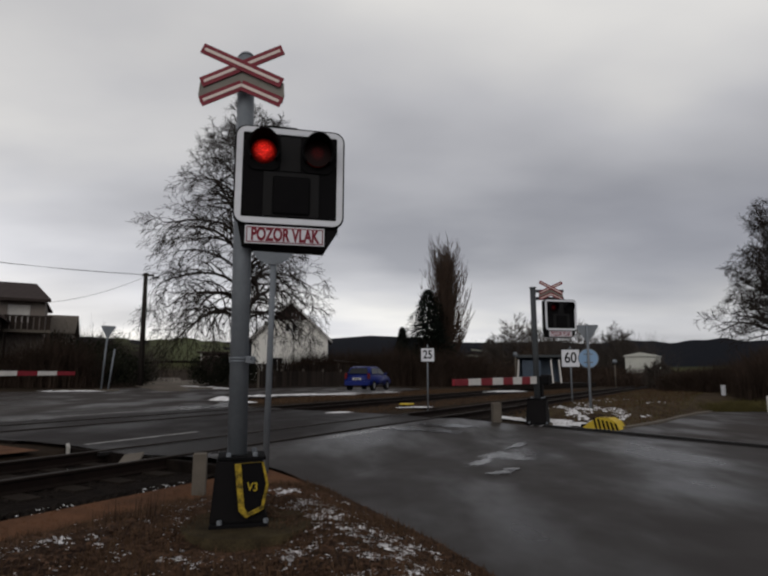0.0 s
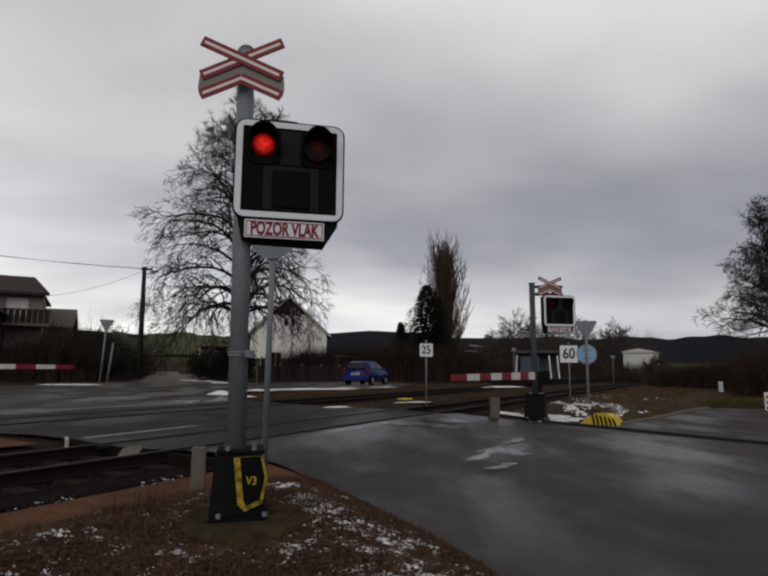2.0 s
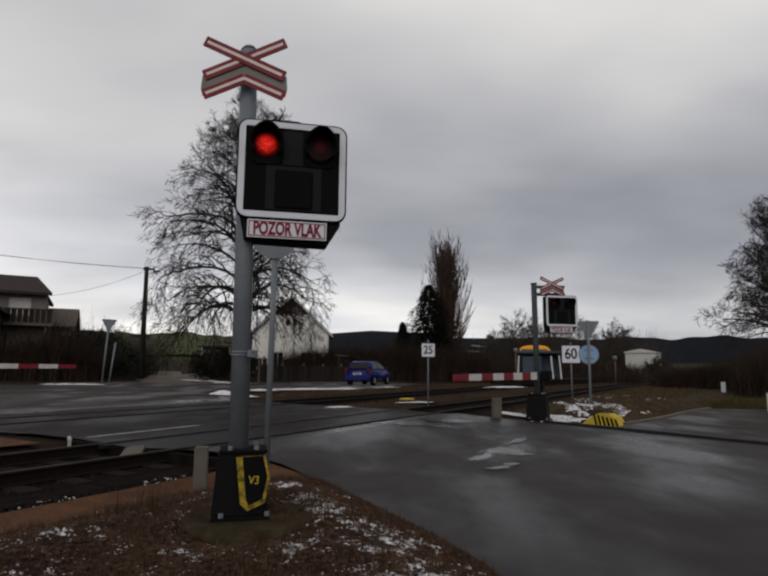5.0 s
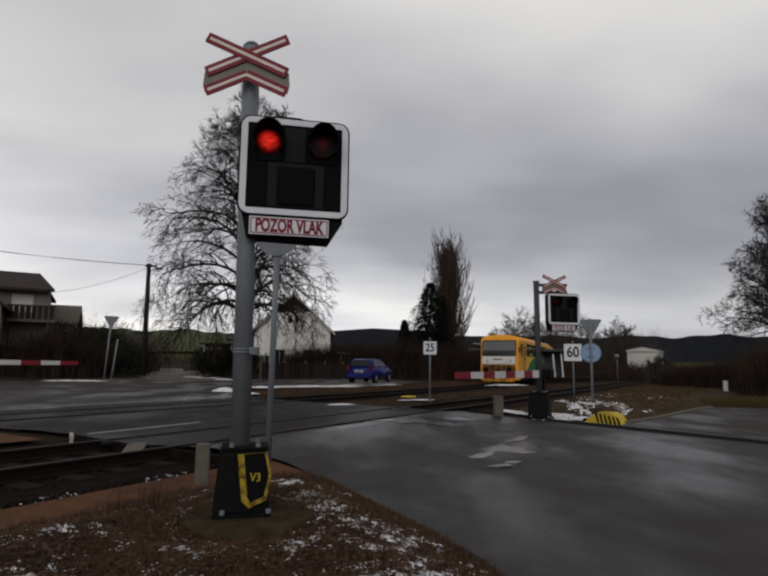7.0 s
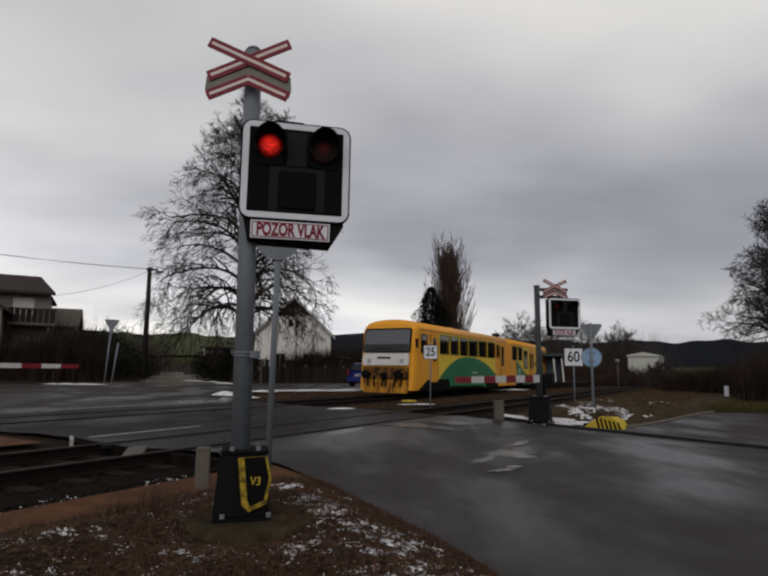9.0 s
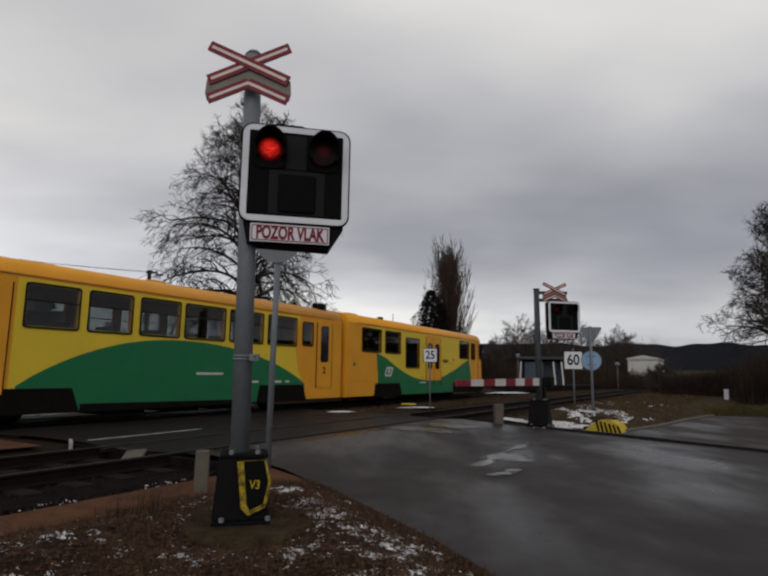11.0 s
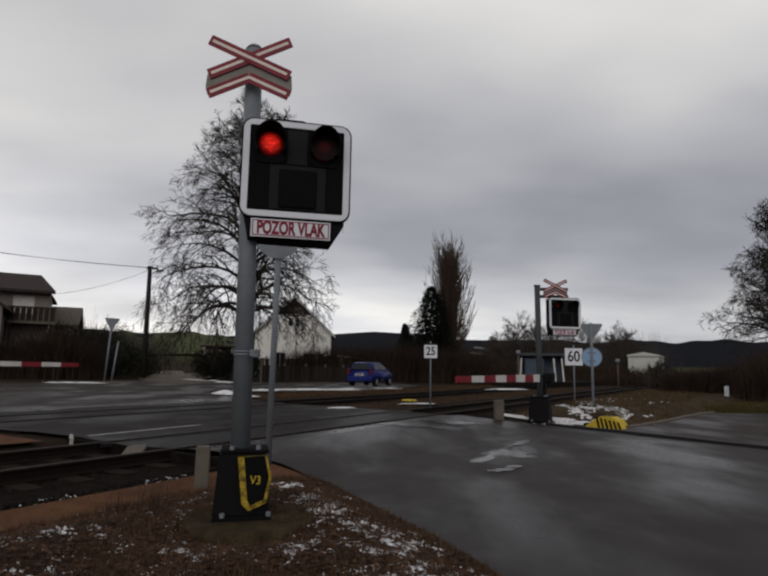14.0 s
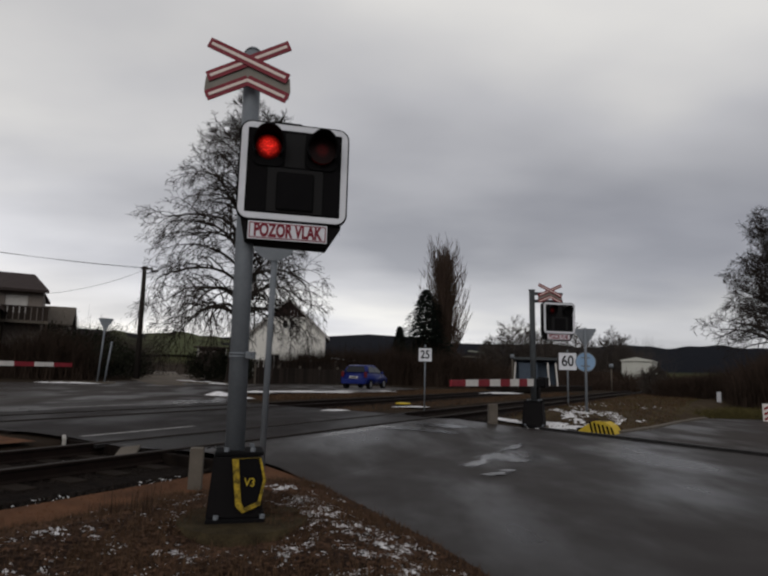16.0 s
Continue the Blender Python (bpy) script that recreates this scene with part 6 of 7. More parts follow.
thicket(24.5, 37.0, 36.0, 36.0, 1.0, 3.4, 6000, "twig", "tall brown leafless bushes at the bend of the road", rng_seed=91, thick=0.03, lean=0.5)
thicket(21.8, 43.0, 24.5, 41.0, 0.8, 1.8, 4000, "twig", "low brown leafless bushes below the railway bank", rng_seed=92, thick=0.026)
thicket(25.0, 42.0, 29.0, 37.0, 1.2, 2.8, 8000, "twig", "tall brown leafless bushes at the bend of the road", rng_seed=93, thick=0.026, lean=0.6)
thicket(22.6, 35.2, 27.0, 33.4, 0.7, 2.6, 6000, "twig", "tall brown leafless bushes at the bend of the road", rng_seed=94, thick=0.026, lean=0.5)
thicket(29, 46, 74, 76, 3.0, 2.2, 11000, "twig", "brown scrub along the railway", rng_seed=10, thick=0.05)
thicket(40, 78, 110, 122, 3.0, 2.8, 5000, "twig", "brown scrub along the railway", rng_seed=11, thick=0.07)
thicket(15, 25.6, 19.5, 28.5, 0.8, 0.5, 2500, "moss_grass", "tufts of straw-coloured tall grass", "tall_grass", 12, 0.014)


def bank_spots(al0, al1, la0, la1):
    def f():
        p = at(random.uniform(al0, al1), random.uniform(la0, la1))
        return p.x, p.y, bank_height(p.x, p.y) if la1 < 7 else land(p.x, p.y) - 0.04
    return f


blades("bank_grass", 8000, bank_spots(18.8, 60, 2.0, 6.9), 0.17, 0.010, "blade", "matted dry grass on the railway bank", "grass")
blades("bank_grass", 7000, (lambda: (lambda x, y: (x, y, land(x, y) - 0.04))(random.uniform(17.2, 21.5), random.uniform(29.0, 37.0))), 0.26, 0.012, "moss_grass", "yellow-green winter grass by the bend of the road", "grass")
blades("bank_grass", 5000, bank_spots(18.8, 46, 1.8, 6.6), 0.09, 0.012, "moss_grass", "mossy low growth on the railway bank", "grass")
blades("bank_grass", 5000, bank_spots(17, 50, 10.4, 12.6), 0.10, 0.010, "blade", "dry grass between the tracks", "grass")
blades("bank_grass", 9000, bank_spots(19, 50, 16.9, 20.0), 0.14, 0.012, "blade", "dry grass beside the far track", "grass")

# ---- houses, poles, fences, far things ----


def wall_with_openings(bm, w0, w1, z0, z1, openings, y0, y1):
    """A wall in x, z from y0 to y1, as blocks left round rectangular openings (x0, x1, z0, z1)."""
    xs = sorted({w0, w1, *[o[0] for o in openings], *[o[1] for o in openings]})
    zs = sorted({z0, z1, *[o[2] for o in openings], *[o[3] for o in openings]})
    for xa, xb in zip(xs, xs[1:]):
        for za, zb in zip(zs, zs[1:]):
            cx, cz = (xa + xb) / 2, (za + zb) / 2
            if not any(o[0] < cx < o[1] and o[2] < cz < o[3] for o in openings):
                add_box(bm, xa, xb, y0, y1, za, zb)
    bmesh.ops.remove_doubles(bm, verts=bm.verts[:], dist=1e-4)
    return bm


def window_unit(parent, x0, x1, z0, z1, y, mull=1, sill=True):
    win = new("window")
    win.empty_display_size = 0.1
    win.parent = parent
    win.matrix_basis = pose(0, y, 0)
    part("window_frame", ring_plate([(x0, z0), (x1, z0), (x1, z1), (x0, z1)], [(x0 + 0.06, z0 + 0.06), (x1 - 0.06, z0 + 0.06), (x1 - 0.06, z1 - 0.06), (x0 + 0.06, z1 - 0.06)], 0.10, 0.16), "dirty_white", win)
    n = mull + 1
    w = (x1 - x0 - 0.12) / n
    for i in range(n):
        part("pane", boxed(x0 + 0.06 + i * w + 0.02, x0 + 0.06 + (i + 1) * w - 0.02, 0.125, 0.14, z0 + 0.06, z1 - 0.06), "glass", win)
    for i in range(1, n):
        part("mullion", boxed(x0 + 0.06 + i * w - 0.03, x0 + 0.06 + i * w + 0.03, 0.10, 0.16, z0 + 0.06, z1 - 0.06), "dirty_white", win)
    if sill:
        part("window_sill", boxed(x0 - 0.08, x1 + 0.08, -0.1, 0.12, z0 - 0.06, z0), "dirty_white", win)


def white_house():
    h = empty("house", pose(-9.95, 61.0, 0.75, 0, 0, 6), "white rendered gabled house with a dark tiled roof", "house", "village houses")
    W, eave, ridge, D = 3.95, 4.55, 8.3, 9.0
    ops = [(-1.9, -0.7, 1.1, 2.4), (1.1, 2.3, 1.1, 2.4)]
    part("wall", wall_with_openings(bmesh.new(), -W, W, 0, eave, ops, 0, 0.35), "plaster", h)
    for x0, x1, z0, z1 in ops:
        window_unit(h, x0, x1, z0, z1, 0.05)
    k = (ridge - eave) / W
    zt = 6.35
    xt = (ridge - zt) / k
    ga = [(-0.55, -0.05, 5.1, 5.95), (0.10, 0.60, 5.1, 5.95)]
    bm = bmesh.new()
    # gable below the boards, left open for the two small windows
    add_plate(bm, [(-W, eave), (-0.55, eave), (-0.55, zt), (-xt, zt)], 0, 0.35)
    add_plate(bm, [(0.60, eave), (W, eave), (xt, zt), (0.60, zt)], 0, 0.35)
    add_box(bm, -0.55, 0.60, 0, 0.35, eave, 5.1)
    add_box(bm, -0.55, 0.60, 0, 0.35, 5.95, zt)
    add_box(bm, -0.05, 0.10, 0, 0.35, 5.1, 5.95)
    part("gable_wall", bm, "plaster", h)
    for o in ga:
        window_unit(h, *o, 0.05, mull=0, sill=False)
    n = 11
    for i in range(n):
        xa, xb = -xt + 2 * xt * i / n, -xt + 2 * xt * (i + 1) / n
        part("gable_board", plate([(xa + 0.01, zt), (xb - 0.01, zt), (xb - 0.01, ridge - abs(xb - 0.01) * k), (xa + 0.01, ridge - abs(xa + 0.01) * k)], -0.04, 0.02), "gable", h)
    for sg in (-1, 1):
        part("side_wall", boxed(sg * W - 0.17 - sg * 0.18, sg * W + 0.17 - sg * 0.18, 0.36, D, 0, eave), "plaster", h)
        bm = bmesh.new()
        o = 0.45
        pts = [(0.0, ridge + 0.10), (sg * (W + o), eave + 0.10 - o * k), (sg * (W + o), eave - 0.06 - o * k), (0.0, ridge - 0.06)]
        add_plate(bm, pts, -0.35, D + 0.3)
        part("roof", bm, "roof", h)
        part("barge_board", plate([(0.0, ridge + 0.03), (sg * (W + o), eave + 0.03 - o * k), (sg * (W + o), eave - 0.17 - o * k), (0.0, ridge - 0.17)], -0.39, -0.353), "dirty_white", h)
    part("back_wall", boxed(-W, W, D - 0.3, D, 0, eave), "plaster", h)
    s = empty("shed", pose(-3.9, 60.2, 0.8), "low shed with snow on its roof beside the house", "shed")
    part("body", boxed(-1.1, 1.2, 0, 2.5, 0, 1.8), "gable", s)
    part("roof", plate([(-1.3, 1.95), (1.4, 1.75), (1.4, 1.85), (-1.3, 2.15)], -0.2, 2.7), "snow", s, "snow-covered roof")


white_house()


def left_house():
    h = empty("house", pose(-24.5, 41.5, 0.6, 0, 0, 29), "grey rendered house with a dark roof and a balcony", "house", "village houses")
    # upper storey with balcony
    ops = [(-2.35, -0.95, 4.6, 5.85)]
    part("wall", wall_with_openings(bmesh.new(), -12.0, 0.0, 0, 6.15, ops, 1.2, 1.55), "plaster_grey", h)
    window_unit(h, -2.35, -0.95, 4.6, 5.85, 1.25)
    part("blind", boxed(-2.28, -1.02, 1.33, 1.36, 4.66, 5.8), "dirty_white", h, "pale lowered blind")
    part("side_wall", boxed(-0.35, 0.0, 1.56, 9.0, 0, 6.15), "plaster_grey", h)
    part("side_wall", boxed(-12.0, -11.65, 1.56, 9.0, 0, 6.15), "plaster_grey", h)
    part("back_wall", boxed(-12.0, 0.0, 9.01, 9.35, 0, 6.15), "plaster_grey", h)
    bm = bmesh.new()
    add_side(bm, [(0.55, 6.05), (5.2, 7.75), (9.9, 6.05), (9.9, 6.22), (5.2, 7.95), (0.55, 6.25)], -13.0, 0.35)
    for v in bm.verts:
        if v.co.x > 0 and v.co.z > 7:
            v.co.x -= 1.2
    part("roof", bm, "roof", h)
    bm = boxed(-2.4, 0.5, -0.3, 1.2, 3.75, 3.95)
    part("balcony_slab", bm, "concrete", h)
    for i in range(8):
        x = -2.38 + i * 0.36
        part("balcony_board", boxed(x, x + 0.31, -0.3, -0.25, 3.95, 4.85), "wood_fence", h)
    part("balcony_rail", boxed(-2.45, 0.55, -0.34, -0.2, 4.86, 4.95), "wood_fence", h)
    for x in (-2.3, 0.35):
        part("balcony_post", boxed(x, x + 0.14, -0.28, -0.14, 0.0, 3.75), "wood_fence", h)
    # front wing with a low gable
    part("wing_wall", boxed(-10.0, -2.6, -2.0, 1.19, 0, 4.7), "plaster_grey", h)
    part("wing_gable", plate([(-10, 4.7), (-2.6, 4.7), (-6.3, 7.2)], -2.0, 1.19), "plaster_grey", h)
    for sg in (-1, 1):
        part("wing_roof", plate([(-6.3, 7.45), (-6.3 + sg * 4.2, 4.55), (-6.3 + sg * 4.2, 4.38), (-6.3, 7.25)], -2.4, 1.18), "roof", h)


left_house()
s = empty("outbuilding", pose(-27.0, 49.5, 0.7, 0, 0, 24), "small grey outbuilding with a pitched roof", "house", "village houses")
part("body", boxed(-2.6, 0.2, 0, 5, 0, 4.1), "plaster_grey", s)
part("roof", side([(-0.3, 4.05), (2.5, 5.7), (5.3, 4.05), (5.3, 4.2), (2.5, 5.9), (-0.3, 4.2)], -2.9, 0.5), "concrete", s, "grey sheet roof")


def utility_pole():
    p = empty("utility_pole", pose(-18.45, 44.3, 0.6, 0, 0, 0), "dark tarred timber utility pole with a street lamp", "utility pole")
    part("post", tube((0, 0, -0.2), (-0.1, 0, 8.6), 0.22, 0.15, n=12), "pole_wood", p)
    part("crossarm", boxed(-0.35, 0.55, -0.06, 0.06, 8.35, 8.5, bev=0.01), "pole_wood", p)
    part("lamp_arm", tube((0, 0, 8.0), (0.65, -0.2, 8.22), 0.035, n=8), "pole_wood", p)
    part("lamp_head", boxed(0.5, 1.05, -0.32, -0.1, 8.14, 8.28, bev=0.04), "panelgrey", p)
    for x in (-0.25, 0.1, 0.45):
        part("insulator", tube((x, 0, 8.5), (x, 0, 8.63), 0.035, n=8), "concrete", p)


utility_pole()


def cable(a, b, sag, r, label):
    a, b = Vector(a), Vector(b)
    pts = [a.lerp(b, i / 24) - Vector((0, 0, sag * 4 * (i / 24) * (1 - i / 24))) for i in range(25)]
    verts, faces = limb_mesh([(p, q, r, r) for p, q in zip(pts, pts[1:])], 4)
    ob = raw_mesh("overhead_cable", verts, faces, "matblack")
    return tagged(ob, "thin sagging black overhead cable", "cable", "overhead cables")


cable((-18.6, 44.3, 9.05), (-40.0, 36.0, 11.0), 0.5, 0.018, "")
cable((-18.4, 44.3, 9.1), (-44.0, 39.0, 11.6), 0.5, 0.014, "")
cable((-18.6, 44.3, 8.9), (-26.5, 42.8, 6.6), 0.45, 0.016, "")
cable((-18.3, 44.3, 8.9), (-10.5, 60.8, 7.0), 0.7, 0.016, "")


def board_fence(x0, y0, x1, y1, height, label, gap=0.02, bw=0.16):
    f = empty("fence", Matrix(), label, "fence", "garden fences")
    l = math.hypot(x1 - x0, y1 - y0)
    n = int(l / bw)
    me = bpy.data.meshes.new("board")
    bm = boxed(-bw / 2 + gap / 2, bw / 2 - gap / 2, -0.012, 0.012, 0.08, height, bev=0.004)
    bm.to_mesh(me); bm.free()
    me.materials.append(M["wood_fence"])
    yaw = math.degrees(math.atan2(y1 - y0, x1 - x0))
    for i in range(n):
        t = (i + 0.5) / n
        x, y = x0 + (x1 - x0) * t, y0 + (y1 - y0) * t
        o = new("board", me)
        o.parent = f
        o.matrix_basis = pose(x, y, land(x, y) - 0.05 + random.uniform(-0.03, 0.05), 0, random.uniform(-1, 1), yaw)
    for i in range(int(l / 2.4) + 1):
        t = min(1, i * 2.4 / l)
        x, y = x0 + (x1 - x0) * t, y0 + (y1 - y0) * t
        o = part("post", boxed(-0.08, 0.08, 0.02, 0.16, -0.2, height + 0.15, bev=0.01), "concrete", f)
        o.matrix_basis = pose(x, y, land(x, y), 0, 0, yaw)


board_fence(-14.0, 55.5, -3.4, 56.8, 1.9, "dark board fence with concrete posts in front of the white house")
board_fence(-9.4, 44.0, -3.0, 53.0, 1.3, "low dark board fence beside the road")


def bus_shelter():
    s = empty("wayside_shelter", pose(-18.6, 58.0, 0.9, 0, 0, 12), "dark open-fronted wayside shelter with pale boards", "shelter")
    part("back", boxed(0.3, 3.0, 1.2, 1.3, 0, 2.6), "gable", s)
    part("roof", boxed(-0.1, 3.6, -0.3, 1.6, 2.6, 2.75, bev=0.02), "roof", s)
    for z in (0.5, 1.0, 2.0):
        part("board", boxed(0.3, 2.2, -0.05, 0.0, z, z + 0.32), "plaster_grey", s)
    for x in (0.3, 3.0):
        part("post", boxed(x - 0.06, x + 0.06, -0.06, 0.06, 0, 2.6), "dirty_white", s)


bus_shelter()


def lane():
    return [(-16.2, 41.0), (-13.0, 39.8), (-14.0, 44.0), (-15.0, 50.0), (-17.5, 62.0), (-21.0, 62.0), (-18.0, 50.0)]


sheet("path_lane", lane(), 0.05, "mud", "pale muddy unpaved lane between the gardens")


def platform_shelter():
    s = empty("platform_shelter", pose(13.55, 53.0, 0.75, 0, 0, -12), "blue-grey platform shelter with white posts", "shelter")
    part("back_wall", boxed(-1.35, 2.2, 1.3, 1.38, 0.1, 2.25), "steel_blue", s)
    part("side_panel", boxed(-1.4, -1.33, 0.1, 1.3, 0.1, 2.1), "steel_blue", s)
    part("side_panel", boxed(2.13, 2.2, 0.1, 1.3, 0.1, 2.25), "steel_blue", s)
    part("front_panel", boxed(-1.1, 0.55, 0.0, 0.06, 0.35, 2.0), "steel_blue", s)
    part("roof", boxed(-1.6, 2.4, -0.3, 1.6, 2.25, 2.5, bev=0.03), "far_steel", s)
    part("roof_edge", boxed(0.3, 2.35, -0.33, -0.302, 2.28, 2.48), "far_steel", s, "dull roof edge")
    for x, t in ((-1.55, 0.0), (1.55, 0.12), (2.25, 0.0)):
        o = part("post", boxed(-0.065, 0.065, -0.10, 0.02, 0.0, 2.05), "dirty_white", s)
        o.matrix_basis = pose(x, -0.1, 0, 0, 4 * (1 if x < 0 else -1))
    part("bench", boxed(-1.0, 1.0, 0.8, 1.2, 0.45, 0.52), "wood_fence", s)
    p = part("platform", boxed(-6, 10, -0.8, 2.2, 0, 0.45, bev=0.04), "stone")
    p.matrix_world = pose(14.5, 53.2, 0.25, 0, 0, 90 - HEAD - 12 + 2)
    tagged(p, "low concrete station platform", "platform", "", "structure")


platform_shelter()


def small_lamp(x, y, z, h):
    s = empty("platform_lamp", pose(x, y, z), "short white lamp post by the platform", "lamp post", "platform lamps")
    part("post", tube((0, 0, -0.2), (0, 0, h), 0.06, n=8), "concrete", s)
    part("head", tube((0, 0, h), (0, 0, h + 0.35), 0.22, 0.16, n=10), "galv", s)


small_lamp(11.6, 52.0, 0.7, 2.4)
small_lamp(20.6, 52.5, 0.6, 1.9)


def far_shed():
    s = empty("storehouse", pose(36.0, 82.5, 1.1, 0, 0, -30), "pale windowless storehouse beyond the tracks", "building")
    part("body", boxed(-2.0, 2.0, 0, 7, 0, 2.9), "shed", s)
    part("roof", plate([(-2.15, 2.9), (2.15, 2.9), (2.15, 3.05), (0, 3.5), (-2.15, 3.05)], -0.2, 7.2), "shed", s)


far_shed()


def blue_car():
    c = empty("car", pose(-1.05, 37.3, 0.52, 0, 0, -19), "parked blue hatchback at the roadside", "car")
    # local: y ahead, x right; the rear towards -y
    L0, W = 1.95, 0.84
    outline = [(-1.92, 0.32), (-1.97, 0.55), (-1.90, 0.86), (-1.78, 0.98), (0.95, 0.96), (1.75, 0.80), (1.98, 0.58), (1.95, 0.30)]
    bm = side(outline, -W, W)
    bmesh.ops.bevel(bm, geom=bm.edges[:], offset=0.07, segments=3, affect="EDGES")
    part("body", bm, "car_blue", c, "", True)
    cab = [(-1.78, 0.94), (-1.52, 1.38), (-1.20, 1.47), (-0.1, 1.48), (0.35, 1.36), (1.05, 0.92)]
    bm = side(cab, -W + 0.04, W - 0.04)
    for v in bm.verts:
        if v.co.z > 1.2:
            v.co.x *= 0.80
    bmesh.ops.bevel(bm, geom=bm.edges[:], offset=0.06, segments=3, affect="EDGES")
    part("cabin", bm, "car_blue", c, "", True)
    # glass set 6 mm proud of the sloping faces
    bm = bmesh.new()
    vs = [bm.verts.new(p) for p in ((-0.62, -1.755, 1.02), (0.62, -1.755, 1.02), (0.52, -1.555, 1.36), (-0.52, -1.555, 1.36))]
    f = bm.faces.new(vs)
    r = bmesh.ops.extrude_face_region(bm, geom=[f])
    for v in [g_ for g_ in r["geom"] if isinstance(g_, bmesh.types.BMVert)]:
        v.co += Vector((0, -0.03, 0.02))
    bmesh.ops.recalc_face_normals(bm, faces=bm.faces[:])
    part("rear_window", bm, "glass", c)
    for sg in (-1, 1):
        for ys in (((-1.45, 1.02), (-0.42, 1.02), (-0.42, 1.38), (-1.28, 1.36)), ((-0.34, 1.02), (0.80, 1.02), (0.30, 1.32), (-0.34, 1.38))):
            bm = bmesh.new()
            pts = []
            for y, z in ys:
                x = (W - 0.04) * (1 - 0.20 * max(0.0, min(1.0, (z - 0.95) / 0.45)))
                pts.append((sg * (x + 0.012), y, z))
            fa = [bm.verts.new(p) for p in pts]
            fb = [bm.verts.new((p[0] - sg * 0.05, p[1], p[2])) for p in pts]
            bm.faces.new(fa); bm.faces.new(fb[::-1])
            for i in range(4):
                bm.faces.new((fa[i], fa[(i + 1) % 4], fb[(i + 1) % 4], fb[i]))
            bmesh.ops.recalc_face_normals(bm, faces=bm.faces[:])
            part("side_window", bm, "glass", c)
        part("tail_light", boxed(sg * 0.74 - 0.08, sg * 0.74 + 0.08, -1.96, -1.82, 0.72, 1.05, bev=0.02), "tail_red", c, "dark red tail light")
        part("mirror", boxed(sg * 0.92 - 0.08, sg * 0.92 + 0.08, 0.55, 0.68, 0.95, 1.08, bev=0.02), "car_blue", c)
        for y in (-1.22, 1.25):
            w = new("wheel")
            w.empty_display_size = 0.05
            w.parent = c
            w.matrix_basis = pose(sg * 0.76, y, 0.30)
            part("tyre", tube((-0.1, 0, 0), (0.1, 0, 0), 0.30, n=22), "rubber", w)
            part("rim", tube((sg * 0.06, 0, 0), (sg * 0.108, 0, 0), 0.19, 0.17, n=14), "chrome", w)
    part("bumper", boxed(-0.80, 0.80, -2.03, -1.85, 0.32, 0.60, bev=0.05), "car_blue", c)
    part("number_plate", boxed(-0.26, 0.26, -2.005, -1.98, 0.66, 0.78), "dirty_white", c, "white plate with a dark bar")
    part("plate_bar", boxed(-0.2, 0.2, -2.012, -2.003, 0.69, 0.75), "panelgrey", c)


blue_car()

# ---- the train: two cars, travelling towards -y of their own space ----
CAR_LEN = 14.9
TAIL = 0.3                      # by which the trailing car's cab is longer
SIDE_X = 1.5


def car_shell(cab_low, parent):
    """The painted shell, lofted from cross-sections. cab_low: the cab at y = 0, else at its high end."""
    length = CAR_LEN if cab_low else CAR_LEN + TAIL
    prof = [(1.40, 0.30), (SIDE_X, 0.32), (SIDE_X, 3.22), (1.45, 3.40), (1.29, 3.55), (0.95, 3.65), (0.5, 3.71), (0.0, 3.73)]
    prof = prof + [(-x, z) for x, z in prof[::-1][1:]]
    secs = [(0.0, 0.88, 0.945, 0.20), (0.08, 0.945, 0.97, 0.06), (0.25, 0.985, 0.99, 0.0), (0.6, 1.0, 1.0, 0.0), (length, 1.0, 1.0, 0.0)]
    bm = bmesh.new()
    rows = []
    for y, sx, sz, drop in secs:
        yy = y if cab_low else length - y
        row = []
        for x, z in prof:
            # the windscreen leans back above the waist
            back = 0.32 * max(0.0, (z - 1.9) / 1.6) if y < 0.3 else 0.0
            row.append(bm.verts.new((x * sx, yy + (back if cab_low else -back), 0.30 + (z - 0.30) * sz)))
        rows.append(row)
    for a, b in zip(rows, rows[1:]):
        for i in range(len(prof) - 1):
            bm.faces.new((a[i], a[i + 1], b[i + 1], b[i])).smooth = 2 <= i <= len(prof) - 4
        bm.faces.new((a[-1], a[0], b[0], b[-1]))
    bm.faces.new(rows[0]); bm.faces.new(rows[-1][::-1])
    bmesh.ops.recalc_face_normals(bm, faces=bm.faces[:])
    return part("shell", bm, "train_orange", parent, "orange painted shell")


CUTS = []


def cut(ob, boxes):
    """Take boxes (x0, x1, y0, y1, z0, z1) out of a mesh."""
    bm = bmesh.new()
    for b in boxes:
        add_box(bm, *b)
    me = bpy.data.meshes.new("cutter")
    bm.to_mesh(me)
    bm.free()
    tool = new("cutter", me)
    mod = ob.modifiers.new("cut", "BOOLEAN")
    mod.operation, mod.object, mod.solver = "DIFFERENCE", tool, "EXACT"
    dg = bpy.context.evaluated_depsgraph_get()
    made = bpy.data.meshes.new_from_object(ob.evaluated_get(dg), depsgraph=dg)
    ob.modifiers.clear()
    ob.data = made
    bpy.data.objects.remove(tool)
    bpy.data.meshes.remove(me)


